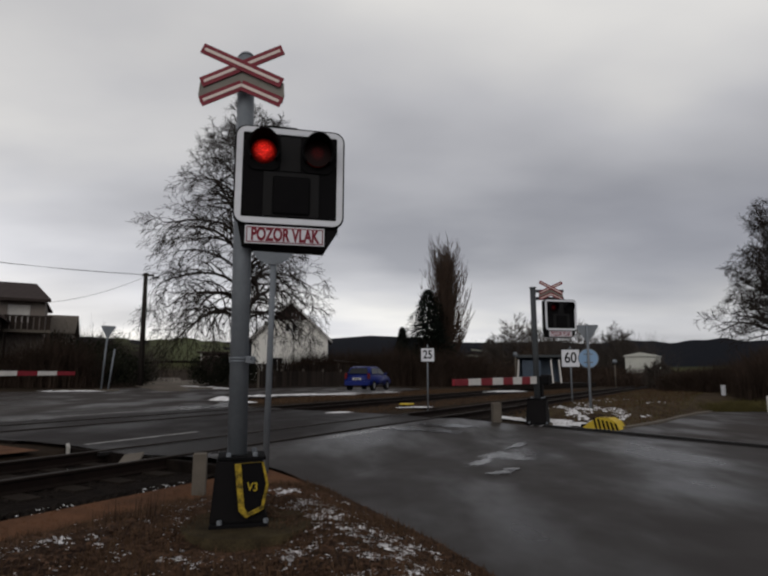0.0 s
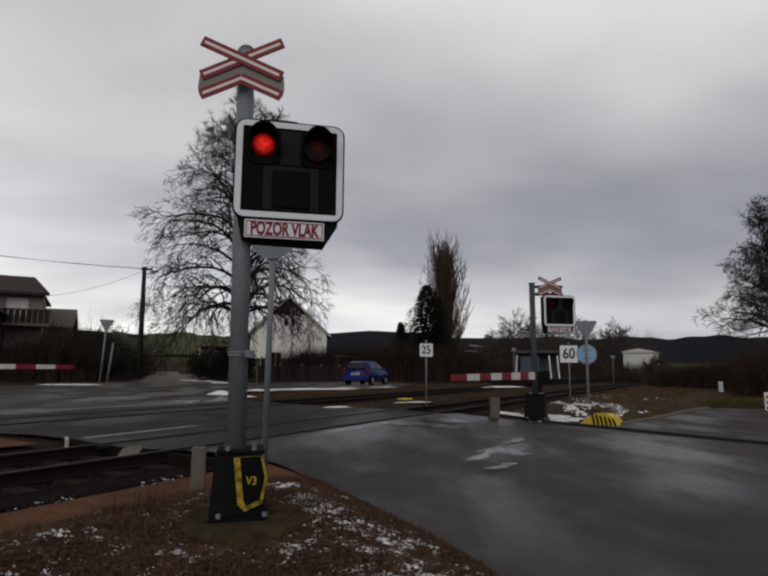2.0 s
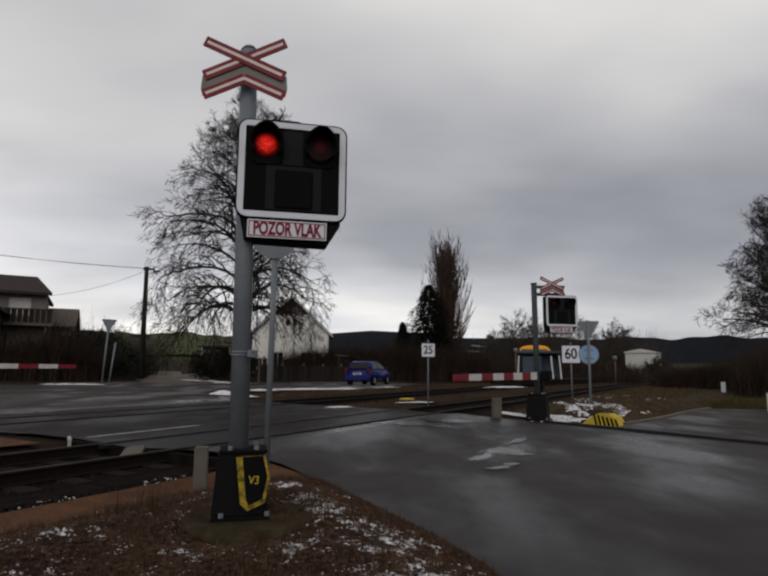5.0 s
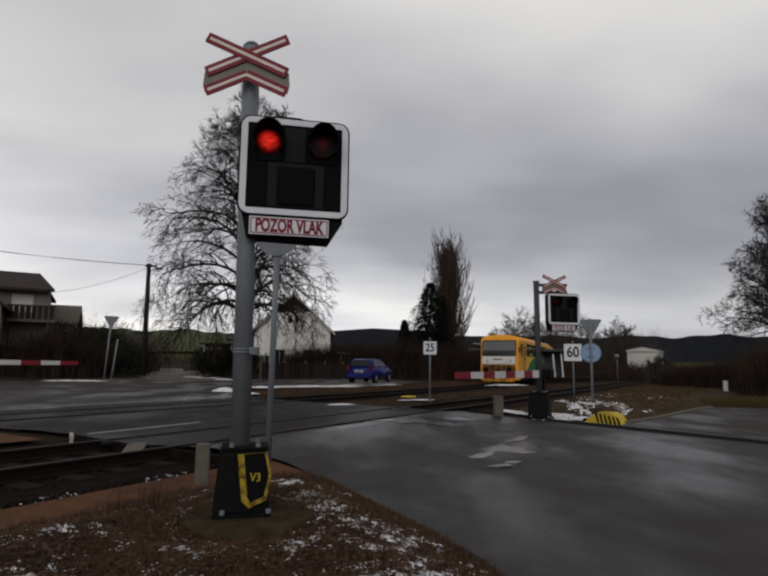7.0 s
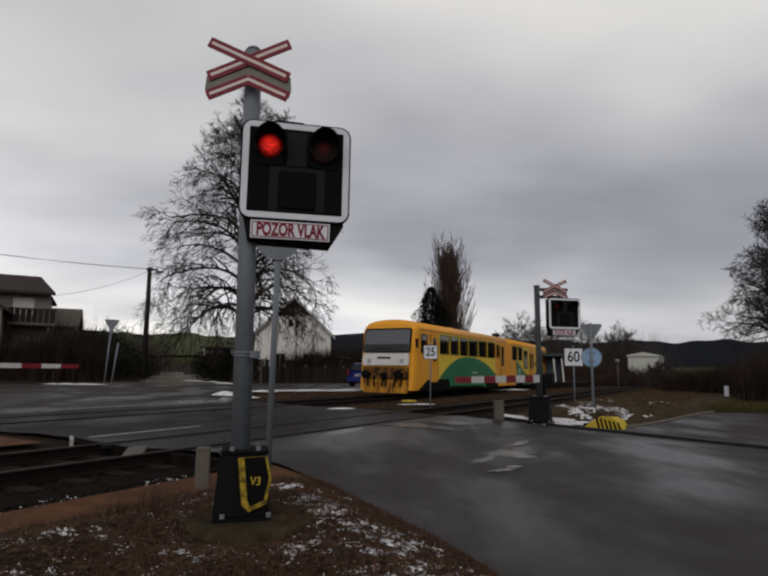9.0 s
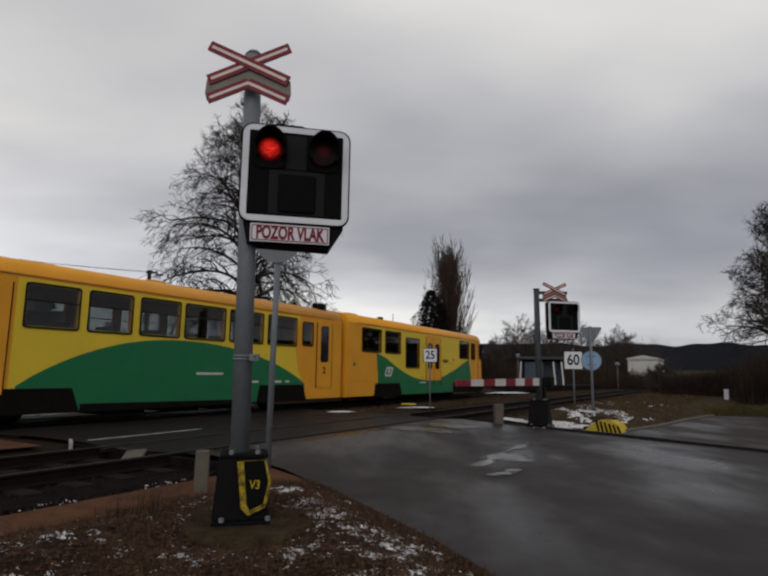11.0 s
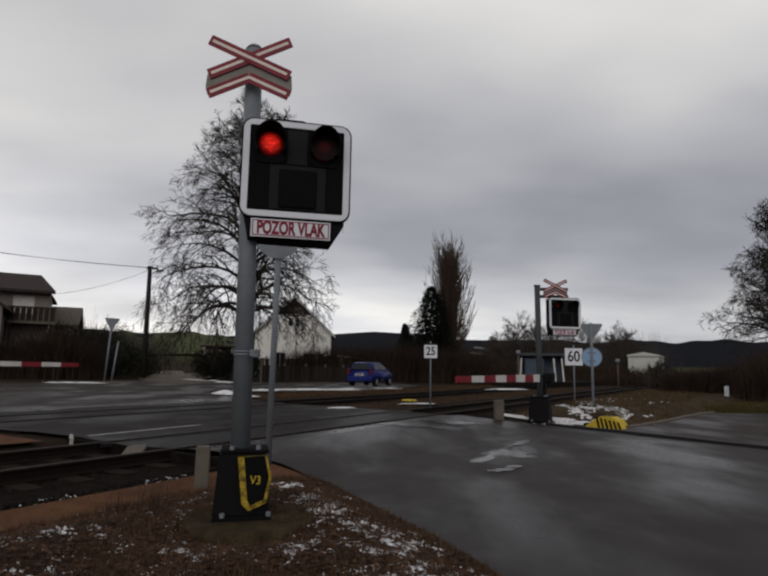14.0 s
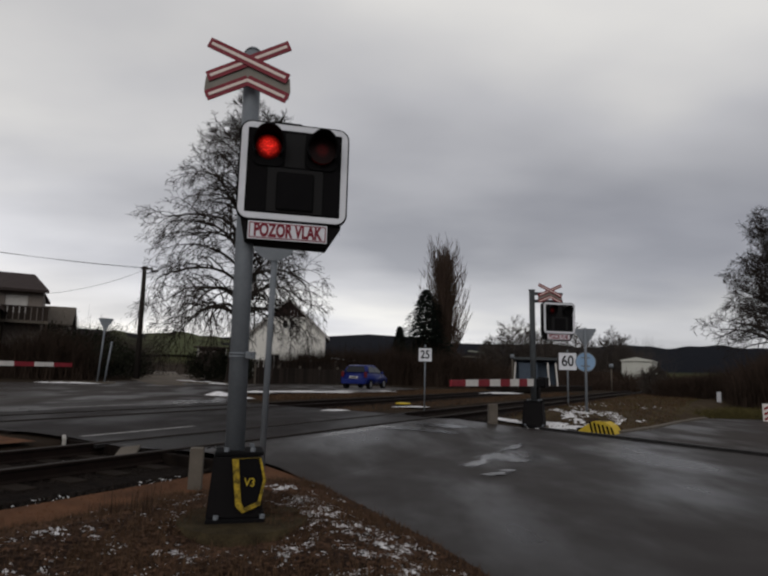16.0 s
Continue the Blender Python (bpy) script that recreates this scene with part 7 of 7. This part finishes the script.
def open_windows(car, inside):
    """Hollow the car and open its windows, and put seats inside."""
    boxes = [(-1.8, 1.8, y0 + 0.015, y1 - 0.015, z0 + 0.015, z1 - 0.015) for y0, y1, z0, z1 in CUTS]
    for ob in list(car.children):
        if ob.name.startswith("shell"):
            cut(ob, [(-1.4, 1.4, inside[0], inside[1], 0.98, 3.3)])
            cut(ob, boxes)
        elif ob.name.startswith("yellow_side"):
            cut(ob, boxes)
    CUTS.clear()
    part("floor_panel", boxed(-1.39, 1.39, inside[0] + 0.02, inside[1] - 0.02, 0.985, 1.0), "rubber", car, "dark rubber floor")
    y = inside[0] + 2.4
    while y < inside[1] - 2.0:
        for x in (-0.9, 0.9):
            bm = boxed(x - 0.44, x + 0.44, y, y + 0.12, 1.3, 2.32, bev=0.05)
            add_box(bm, x - 0.44, x + 0.44, y + 0.1, y + 0.5, 1.32, 1.46)
            part("seat", bm, "seat_blue", car, "dark blue upholstered seat")
        y += 1.25


def on_side(sx, pts, y0, depth, material, name, parent, label=""):
    """A flat panel on the side sx, depth proud of the shell."""
    bm = side(pts, sx * (SIDE_X - 0.02), sx * (SIDE_X + depth))
    return part(name, bm, material, parent, label)


def train_window(sx, y0, y1, z0, z1, parent, split=True, name="window"):
    w = new(name)
    w.empty_display_size = 0.1
    w.parent = parent
    w.matrix_basis = pose(0, 0, 0)
    if sx > 0:
        CUTS.append((y0, y1, z0, z1))

    def rr(a, b, c, d, r):
        return rounded(a, b, c, d, r, 3)
    bm = bmesh.new()
    o, i = rr(y0 - 0.04, y1 + 0.04, z0 - 0.04, z1 + 0.04, 0.08), rr(y0, y1, z0, z1, 0.06)
    n = len(o)
    vs = [[bm.verts.new((x, y, z)) for y, z in q] for q in (o, i) for x in (sx * (SIDE_X - 0.01), sx * (SIDE_X + 0.022))]
    for k in range(n):
        j = (k + 1) % n
        for q in ((vs[1][k], vs[1][j], vs[3][j], vs[3][k]), (vs[0][k], vs[0][j], vs[1][j], vs[1][k]), (vs[2][k], vs[2][j], vs[3][j], vs[3][k])):
            bm.faces.new(q)
    bmesh.ops.recalc_face_normals(bm, faces=bm.faces[:])
    part("window_seal", bm, "rubber", w, "black rubber seal")
    part("pane", side(i, sx * (SIDE_X - 0.004), sx * (SIDE_X + 0.012)), "train_glass", w).visible_shadow = False
    if split:
        zc = z0 + (z1 - z0) * 0.62
        part("glazing_bar", boxed(min(sx * SIDE_X, sx * (SIDE_X + 0.02)), max(sx * SIDE_X, sx * (SIDE_X + 0.02)), y0, y1, zc - 0.014, zc + 0.014), "panelgrey", w)


def wheelset(y, parent):
    w = new("wheelset")
    w.empty_display_size = 0.1
    w.parent = parent
    w.matrix_basis = pose(0, y, 0.42)
    part("axle", tube((-0.9, 0, 0), (0.9, 0, 0), 0.075, n=10), "under", w)
    for sx in (-1, 1):
        part("wheel_disc", tube((sx * 0.69, 0, 0), (sx * 0.83, 0, 0), 0.42, n=24), "under", w)
        for k in range(3):
            a = k * 2.094
            part("web_rib", boxed(min(sx * 0.83, sx * 0.85), max(sx * 0.83, sx * 0.85), -0.03, 0.03, 0.10, 0.34), "rail", w).matrix_basis = Euler((a, 0, 0)).to_matrix().to_4x4()
    return w


def running_gear(car, cab_low):
    part("underframe", boxed(-1.15, 1.15, 0.5, CAR_LEN - 0.4, 0.45, 0.85), "under", car)
    for y in (2.2, 5.4, 7.2, 8.9):
        part("equipment_box", boxed(-1.25, 1.25, y, y + 1.1, 0.14, 0.7, bev=0.03), "under", car)
    sets = []
    for y in (3.3, CAR_LEN - 3.3):
        for sx in (-1, 1):
            part("axle_box", boxed(sx * 1.05 - 0.14, sx * 1.05 + 0.14, y - 0.22, y + 0.22, 0.25, 0.62, bev=0.03), "under", car)
            part("leaf_spring", boxed(sx * 1.05 - 0.06, sx * 1.05 + 0.06, y - 0.75, y + 0.75, 0.62, 0.72, bev=0.02), "under", car)
            # black plate on the painted skirt, standing for the shaded opening over the wheel
            a, b, ca, cb = y - 1.25, y + 1.25, 0.12, 0.22
            if cab_low and y < 5:
                a, ca = 0.45, 1.2
            if not cab_low and y > 9:
                b, cb = CAR_LEN + TAIL - 0.2, 0.05
            part("wheel_opening", side([(a, 0.27), (b, 0.27), (b - cb, 0.82), (a + ca, 0.82)], min(sx * 1.3, sx * (SIDE_X + 0.016)), max(sx * 1.3, sx * (SIDE_X + 0.016))), "under", car, "black plate painted as the shaded opening over the wheels")
        sets.append(wheelset(y, car))
    return sets


def roof_gear(car, spots):
    for y, x, l, h in spots:
        part("roof_vent", boxed(x - 0.2, x + 0.2, y - l / 2, y + l / 2, 3.62, 3.70 + h, bev=0.03), "train_roof", car)


def cab_front(car, y0, sg, apron="grimy_apron"):
    """Front of a cab at y0; sg = -1: facing -y."""
    def face(pts, a, b, name, material, label="", lean=True):
        bm = bmesh.new()
        lo, hi = [], []
        for x, z in pts:
            back = 0.32 * max(0.0, (z - 1.9) / 1.6) if lean else 0
            lo.append(bm.verts.new((x, y0 - sg * (back - 0.0) + sg * a, z)))
            hi.append(bm.verts.new((x, y0 - sg * (back - 0.0) + sg * b, z)))
        n = len(pts)
        bm.faces.new(lo); bm.faces.new(hi[::-1])
        for i in range(n):
            bm.faces.new((lo[i], lo[(i + 1) % n], hi[(i + 1) % n], hi[i]))
        bmesh.ops.recalc_face_normals(bm, faces=bm.faces[:])
        return part(name, bm, material, car, label)

    face(rounded(-1.29, 1.29, 2.09, 3.28, 0.13, 4), -0.02, 0.012, "windscreen_seal", "rubber", "black rubber seal")
    # pale pane paints the sky's reflection; dark strip its lower end and the dashboard
    face(rounded(-1.22, 1.22, 2.17, 3.20, 0.11, 4), -0.02, 0.02, "windscreen", "glass_pale")
    face(rounded(-1.19, 1.19, 2.18, 2.50, 0.08, 4), 0.01, 0.024, "dashboard", "glass", "dark strip below the painted sky reflection, where the dashboard shows")
    face([(-0.9, 2.24), (0.5, 2.30), (0.5, 2.33), (-0.9, 2.28)], 0.02, 0.05, "wiper", "rubber")
    face(rounded(-1.26, 1.26, 1.48, 2.06, 0.12, 4), -0.02, 0.022, "lamp_band", "dirty_white", "pale grey headlamp band")
    face(rounded(-0.45, 0.30, 1.80, 1.88, 0.02, 3), 0.02, 0.03, "maker_bar", "panelgrey", "", False)
    for x in (-0.88, 0.88):
        for dz, r in ((0.0, 0.11),):
            part("headlamp", tube((x, y0, 1.69 + dz), (x, y0 + sg * 0.06, 1.69 + dz), r, r * 0.9, n=16), "chrome", car)
    face([(-1.25, 0.82), (1.25, 0.82), (1.25, 1.40), (-1.25, 1.40)], -0.02, 0.012, "buffer_panel", "grimy_orange", "grimy black and orange buffer panel", False)
    for x in (-0.87, 0.87):
        part("buffer_stem", tube((x, y0, 1.05), (x, y0 + sg * 0.42, 1.05), 0.10, n=12), "under", car)
        part("buffer_head", tube((x, y0 + sg * 0.40, 1.05), (x, y0 + sg * 0.46, 1.05), 0.21, 0.20, n=20), "under", car)
    part("coupling_hook", boxed(-0.07, 0.07, min(y0, y0 + sg * 0.35), max(y0, y0 + sg * 0.35), 0.85, 1.12, bev=0.02), "under", car)
    for x in (-0.95, -0.6, -0.1, 0.1, 0.6, 0.95):
        part("brake_hose", tube((x, y0 + sg * 0.05, 0.98), (x * 0.9, y0 + sg * 0.16, 0.48), 0.045, n=8), "rubber", car)
    face([(-1.18, 0.18), (1.18, 0.18), (1.24, 0.45), (1.24, 0.80), (-1.24, 0.80), (-1.24, 0.45)], -0.25, 0.03, "snow_plough", apron, "low apron, streaked with grime", False)
    for x in (-1.26, 1.26):
        part("mirror", boxed(x - 0.05 + (0.22 if x > 0 else -0.22), x + 0.05 + (0.22 if x > 0 else -0.22), y0 - sg * 0.45, y0 - sg * 0.35, 2.35, 2.75, bev=0.02), "rubber", car)


def door_leaf(sx, y0, y1, car, g0, g1, gz0=1.6, gz1=2.85, n=1, mark=True, low=0.70):
    d = new("door")
    d.empty_display_size = 0.1
    d.parent = car
    part("door_panel", side(rounded(y0, y1, low, 3.12, 0.05, 3), sx * (SIDE_X - 0.02), sx * (SIDE_X + 0.020)), "train_orange", d, "orange door leaf")
    w = (y1 - y0) / n
    for i in range(n):
        a, b = y0 + i * w + g0, y0 + (i + 1) * w - g0
        part("door_glass", side(rounded(a, b, gz0, gz1, 0.10, 4), sx * SIDE_X, sx * (SIDE_X + 0.026)), "glass", d)
    for i in range(n + 1):
        y = y0 + i * w
        part("door_seam", boxed(min(sx * SIDE_X, sx * (SIDE_X + 0.024)), max(sx * SIDE_X, sx * (SIDE_X + 0.024)), y - 0.012, y + 0.012, 0.7, 3.05), "rubber", d)
    if mark:
        lettering("mark", "2", 0.32, Matrix.Translation((sx * (SIDE_X + 0.022), y0 + w * 0.5, 1.32)) @ Euler((radians(90), 0, radians(90 * sx))).to_matrix().to_4x4(), "panelgrey", d, 0.002, 1.0, 0.012)


def side_bar(sx, y0, y1, z0, z1, material, name, parent, label=""):
    """A thin flush piece on the car's side."""
    part(name, boxed(min(sx * SIDE_X, sx * (SIDE_X + 0.011)), max(sx * SIDE_X, sx * (SIDE_X + 0.011)), y0, y1, z0, z1), material, parent, label)


def body_lines(c, sx, drip_to):
    """Rain strip under the roof and the rubbing seam above the skirt."""
    part("rain_strip", boxed(min(sx * 1.47, sx * 1.525), max(sx * 1.47, sx * 1.525), 0.7, CAR_LEN - 0.7, 3.235, 3.265), "train_roof", c, "grimy rain strip below the roof")
    part("lower_seam", boxed(min(sx * SIDE_X, sx * (SIDE_X + 0.009)), max(sx * SIDE_X, sx * (SIDE_X + 0.009)), drip_to[0], drip_to[1], 0.905, 0.92), "train_roof", c)


def lead_car():
    c = empty("railcar", Matrix(), "yellow, green and orange diesel railcar, leading car", "train car", "two-car train")
    car_shell(True, c)
    sets = running_gear(c, True)
    for sx in (-1, 1):
        edge = [(12.80, 0.31), (12.70, 0.69), (12.34, 1.33), (12.18, 1.96), (12.18, 2.35), (12.39, 3.18)]
        on_side(sx, [(2.95, 0.31), *edge, (2.95, 3.18)], 0, 0.004, "train_yellow", "yellow_side", c, "yellow painted side")
        arc = np.linspace(3.1, 12.72, 33)
        top = [(float(y), 0.83 + 1.23 * max(0.0, 1 - abs((y - 7.3) / (4.25 if y < 7.3 else 5.45)) ** 2.1) ** 0.9) for y in arc]
        on_side(sx, [(3.1, 0.305), *top, (12.72, 0.305)], 0, 0.008, "train_green", "green_arc", c, "green painted arc")
        train_window(sx, 0.85, 1.50, 2.12, 2.98, c, False, "cab_window")
        door_leaf(sx, 1.95, 2.85, c, 0.27, 0, 1.7, 2.9, 1, False)
        for y0, y1 in ((3.15, 4.33), (4.6, 5.72), (6.0, 7.2), (7.42, 8.86), (9.10, 10.50), (10.78, 12.18)):
            train_window(sx, y0, y1, 2.15, 3.07, c)
        train_window(sx, 12.56, 13.10, 2.2, 2.98, c, False)
        door_leaf(sx, 13.36, 14.28, c, 0.22, 0, 1.62, 2.95)
        for y, l in ((9.9, 0.5), (11.15, 0.35), (11.7, 0.2)):
            side_bar(sx, y, y + l, 0.90, 0.96, "dirty_white", "stencil_bar", c)
        side_bar(sx, 7.9, 8.9, 1.14, 1.20, "dirty_white", "stencil_bar", c)
        body_lines(c, sx, (12.95, 13.3))
    for sx in (-1, 1):
        # black plate on the skirt, its colour standing for the shade underneath
        part("skirt_recess", side([(4.55, 0.27), (9.9, 0.27), (9.9, 0.40), (4.55, 0.46)], min(sx * 1.3, sx * (SIDE_X + 0.015)), max(sx * 1.3, sx * (SIDE_X + 0.015))), "under", c, "black plate painted as the shaded underframe between the wheels")
    open_windows(c, (0.5, CAR_LEN - 0.12))
    cab_front(c, 0.0, -1)
    roof_gear(c, ((4.0, 0, 0.9, 0.10), (7.2, 0.3, 0.6, 0.08), (10.0, -0.2, 1.0, 0.12)))
    part("roof_box", boxed(-1.15, -0.75, 13.95, 14.35, 3.5, 3.85, bev=0.03), "under", c, "black exhaust box on the roof")
    part("roof_box", boxed(0.75, 1.15, 13.95, 14.35, 3.5, 3.85, bev=0.03), "under", c, "black exhaust box on the roof")
    part("gangway", boxed(-1.05, 1.05, CAR_LEN, CAR_LEN + 0.30, 0.95, 3.35), "rubber", c, "black bellows gangway")
    part("coupler", boxed(-0.12, 0.12, CAR_LEN, CAR_LEN + 0.3, 0.5, 0.8), "under", c)
    for x in (-0.6, 0.6):
        part("coupling_hose", tube((x, CAR_LEN - 0.05, 0.5), (x, CAR_LEN + 0.33, 0.28), 0.035, n=8), "rubber", c)
    return c, sets


def rear_car():
    c = empty("railcar", Matrix(), "yellow, green and orange diesel railcar, trailing car", "train car", "two-car train")
    car_shell(False, c)
    sets = running_gear(c, False)
    for sx in (-1, 1):
        on_side(sx, [(2.35, 0.31), (13.30, 0.31), (13.05, 1.3), (12.92, 3.18), (1.55, 3.18), (1.84, 2.88), (2.22, 2.2), (2.33, 1.9)], 0, 0.004, "train_yellow", "yellow_side", c, "yellow painted side")
        knots = [(2.25, 2.08), (2.73, 1.99), (3.16, 1.87), (3.74, 1.64), (4.36, 1.42), (5.02, 1.23), (5.74, 1.07), (6.5, 0.97), (7.33, 0.94), (7.99, 0.95), (8.82, 1.05), (10.54, 1.44), (11.51, 1.74), (12.77, 2.10)]
        ys = np.linspace(2.25, 12.77, 34)
        zs = np.interp(ys, [k[0] for k in knots], [k[1] for k in knots])
        on_side(sx, [(2.38, 0.305), (2.36, 1.2), *[(float(y), float(z)) for y, z in zip(ys, zs)], (13.05, 1.2), (13.28, 0.305)], 0, 0.008, "train_green", "green_wave", c, "green painted wave")
        train_window(sx, 1.09, 2.60, 2.14, 3.06, c)
        train_window(sx, 2.99, 4.36, 2.14, 3.06, c)
        train_window(sx, 4.92, 6.28, 1.53, 2.88, c, False)
        door_leaf(sx, 7.04, 8.80, c, 0.18, 0, 1.50, 2.77, 2, True, 0.93)
        train_window(sx, 11.37, 12.76, 2.14, 3.06, c)
        train_window(sx, 13.14, 13.72, 2.14, 3.02, c, False)
        train_window(sx, 14.40, 14.86, 2.18, 3.0, c, False, "cab_window")
        side_bar(sx, 14.20, 14.225, 0.82, 3.2, "rubber", "cab_seam", c)
        for k, (a, b) in enumerate(((9.05, 9.16), (9.2, 9.32), (9.36, 9.48), (9.52, 9.56), (9.6, 9.74))):
            side_bar(sx, a, b, 1.86 - (0.06 if k == 2 else 0), 2.0, "panelgrey", "lettering_bar", c)
        arc = [(10.15 + 0.36 * math.cos(a), 1.95 + 0.17 * math.sin(a)) for a in np.linspace(3.4, 6.0, 9)]
        arc += [(10.15 + 0.33 * math.cos(a), 1.97 + 0.14 * math.sin(a)) for a in np.linspace(6.0, 3.4, 9)]
        on_side(sx, [(float(a), float(b)) for a, b in arc], 0, 0.009, "train_orange", "swoosh", c, "orange smile-shaped mark")
        side_bar(sx, 10.42, 10.56, 1.98, 2.06, "panelgrey", "lettering_bar", c)
        on_side(sx, [(2.98, 1.12), (3.50, 1.12), (3.70, 1.46), (3.62, 1.52), (3.12, 1.52), (2.98, 1.3)], 0, 0.011, "dirty_white", "emblem", c, "pale emblem plate")
        on_side(sx, [(3.08, 1.19), (3.42, 1.19), (3.58, 1.44), (3.17, 1.44), (3.08, 1.3)], 0, 0.014, "train_green", "emblem_centre", c)
        on_side(sx, [(3.2, 1.25), (3.36, 1.25), (3.46, 1.40), (3.24, 1.40)], 0, 0.017, "dirty_white", "emblem_core", c)
        for y, l in ((6.35, 0.16), (6.55, 0.3), (6.9, 0.12)):
            side_bar(sx, y, y + l, 0.80, 0.86, "dirty_white", "stencil_bar", c)
        for y, l in ((12.2, 0.2), (12.45, 0.3)):
            side_bar(sx, y, y + l, 0.88, 0.93, "dirty_white", "stencil_bar", c)
        side_bar(sx, 6.62, 6.76, 0.98, 1.12, "train_orange", "side_marker", c, "small orange marker lamp")
        side_bar(sx, 0.42, 0.60, 1.55, 1.63, "train_green", "green_cross", c, "small green cross mark")
        side_bar(sx, 0.48, 0.54, 1.50, 1.68, "train_green", "green_cross", c, "small green cross mark")
        body_lines(c, sx, (0.15, 2.25))
    open_windows(c, (0.12, CAR_LEN - 0.5))
    cab_front(c, CAR_LEN + TAIL, 1, "under")
    roof_gear(c, ((2.0, 0.2, 0.8, 0.10), (6.6, 0.0, 1.2, 0.10), (10.0, -0.2, 0.9, 0.1)))
    for y in (5.8, 8.0):
        part("antenna", tube((0.3, y, 3.62), (0.3, y, 4.15), 0.025, 0.012, n=6), "rubber", c)
    part("roof_horn", boxed(0.1, 0.3, 4.6, 4.85, 3.62, 3.88, bev=0.02), "under", c)
    return c, sets


LEAD, LEAD_SETS = lead_car()
REAR, REAR_SETS = rear_car()

# an added sliding shutter covers one lamp of a signal at a time; both lenses stay lit behind it


def shutter(sig, look_of="shutter_red_glow"):
    box = next(o for o in sig.children if o.name.startswith("light_screen"))
    bm = plate([(0.134 * math.cos(6.2832 * i / 28), 0.134 * math.sin(6.2832 * i / 28)) for i in range(28)], -0.004, 0.004)
    ob = part("lamp_shutter", bm, look_of, box, "added dark disc that hides one lit lens")
    ob.matrix_basis = pose(0.265, -0.056, 0.235)
    return ob


SHUTTER = shutter(SIGNAL)
FAR_SHUTTER = shutter(FAR_SIGNAL, "matblack")

# ---- what moves ----
# distance of the train's front along the far track, by time
FRONT = [(0.0, 88.0), (2.0, 78.0), (4.2, 64.5), (5.5, 54.9), (6.5, 46.5), (7.0, 42.2), (7.5, 37.8), (8.0, 33.4), (8.5, 28.95), (9.0, 24.15), (9.2, 22.1), (10.0, 14.0), (11.0, 3.5), (11.5, -2.15),
         (12.0, -7.78), (12.5, -13.38), (13.0, -18.99), (13.5, -24.6), (14.0, -30.2), (15.0, -41.5), (16.0, -53.0)]


def car_pose(s):
    """Pose of a car whose low end is at the distance s: it sits on two points of the track."""
    a, _ = track_path("far", s + 3.3)
    b, _ = track_path("far", s + CAR_LEN - 3.3)
    d = (b - a).normalized()
    p = a - d * 3.3
    return pose(p.x, p.y, RAIL, 0, 0, math.degrees(math.atan2(d.y, d.x)) - 90)


def front_at(t):
    """The rows above, joined by a smooth curve."""
    ts, ss = [r[0] for r in FRONT], [r[1] for r in FRONT]
    vs = np.gradient(ss, ts)
    i = min(len(ts) - 2, max(0, int(np.searchsorted(ts, t, "right")) - 1))
    h = ts[i + 1] - ts[i]
    u = (t - ts[i]) / h
    return float((2 * u**3 - 3 * u**2 + 1) * ss[i] + (u**3 - 2 * u**2 + u) * h * vs[i] + (-2 * u**3 + 3 * u**2) * ss[i + 1] + (u**3 - u**2) * h * vs[i + 1])


def blink_rows():
    """The shutter hides the right lamp, then the left, about once a second."""
    P, moves = 0.996, []
    k = -1
    while True:
        to_right, to_left = 3.60 + P * (k - 4), 4.08 + P * (k - 4)
        moves += [(to_right, 1), (to_left, -1)]
        k += 1
        if to_left > 16.2:
            break
    moves = sorted(m for m in moves if 0.03 < m[0] < 15.97)
    state, rows = 1, []
    rows.append((0.0, state))
    for t, s in moves:
        rows += [(t - 0.02, state), (t + 0.02, s)]
        state = s
    rows.append((16.0, state))
    return rows


def motions():
    times = [i * 0.25 for i in range(65)]
    walk(LEAD, [(t, car_pose(front_at(t))) for t in times])
    walk(REAR, [(t, car_pose(front_at(t) + CAR_LEN + 0.30)) for t in times])
    for sets in (LEAD_SETS, REAR_SETS):
        for w in sets:
            y, turned, last, t, rows = w.location.y, 0.0, front_at(0.0), 0.0, []
            while t <= 16.0 + 1e-6:
                turned = math.degrees((front_at(0.0) - front_at(t)) / 0.42)
                rows.append((t, pose(0, y, 0.42, turned, 0, 0)))
                t += 1.0 / 30
            walk(w, rows)
    for ob in (SHUTTER, FAR_SHUTTER):
        walk(ob, [(t, pose(0.265 * s, -0.056, 0.235)) for t, s in blink_rows()])


motions()
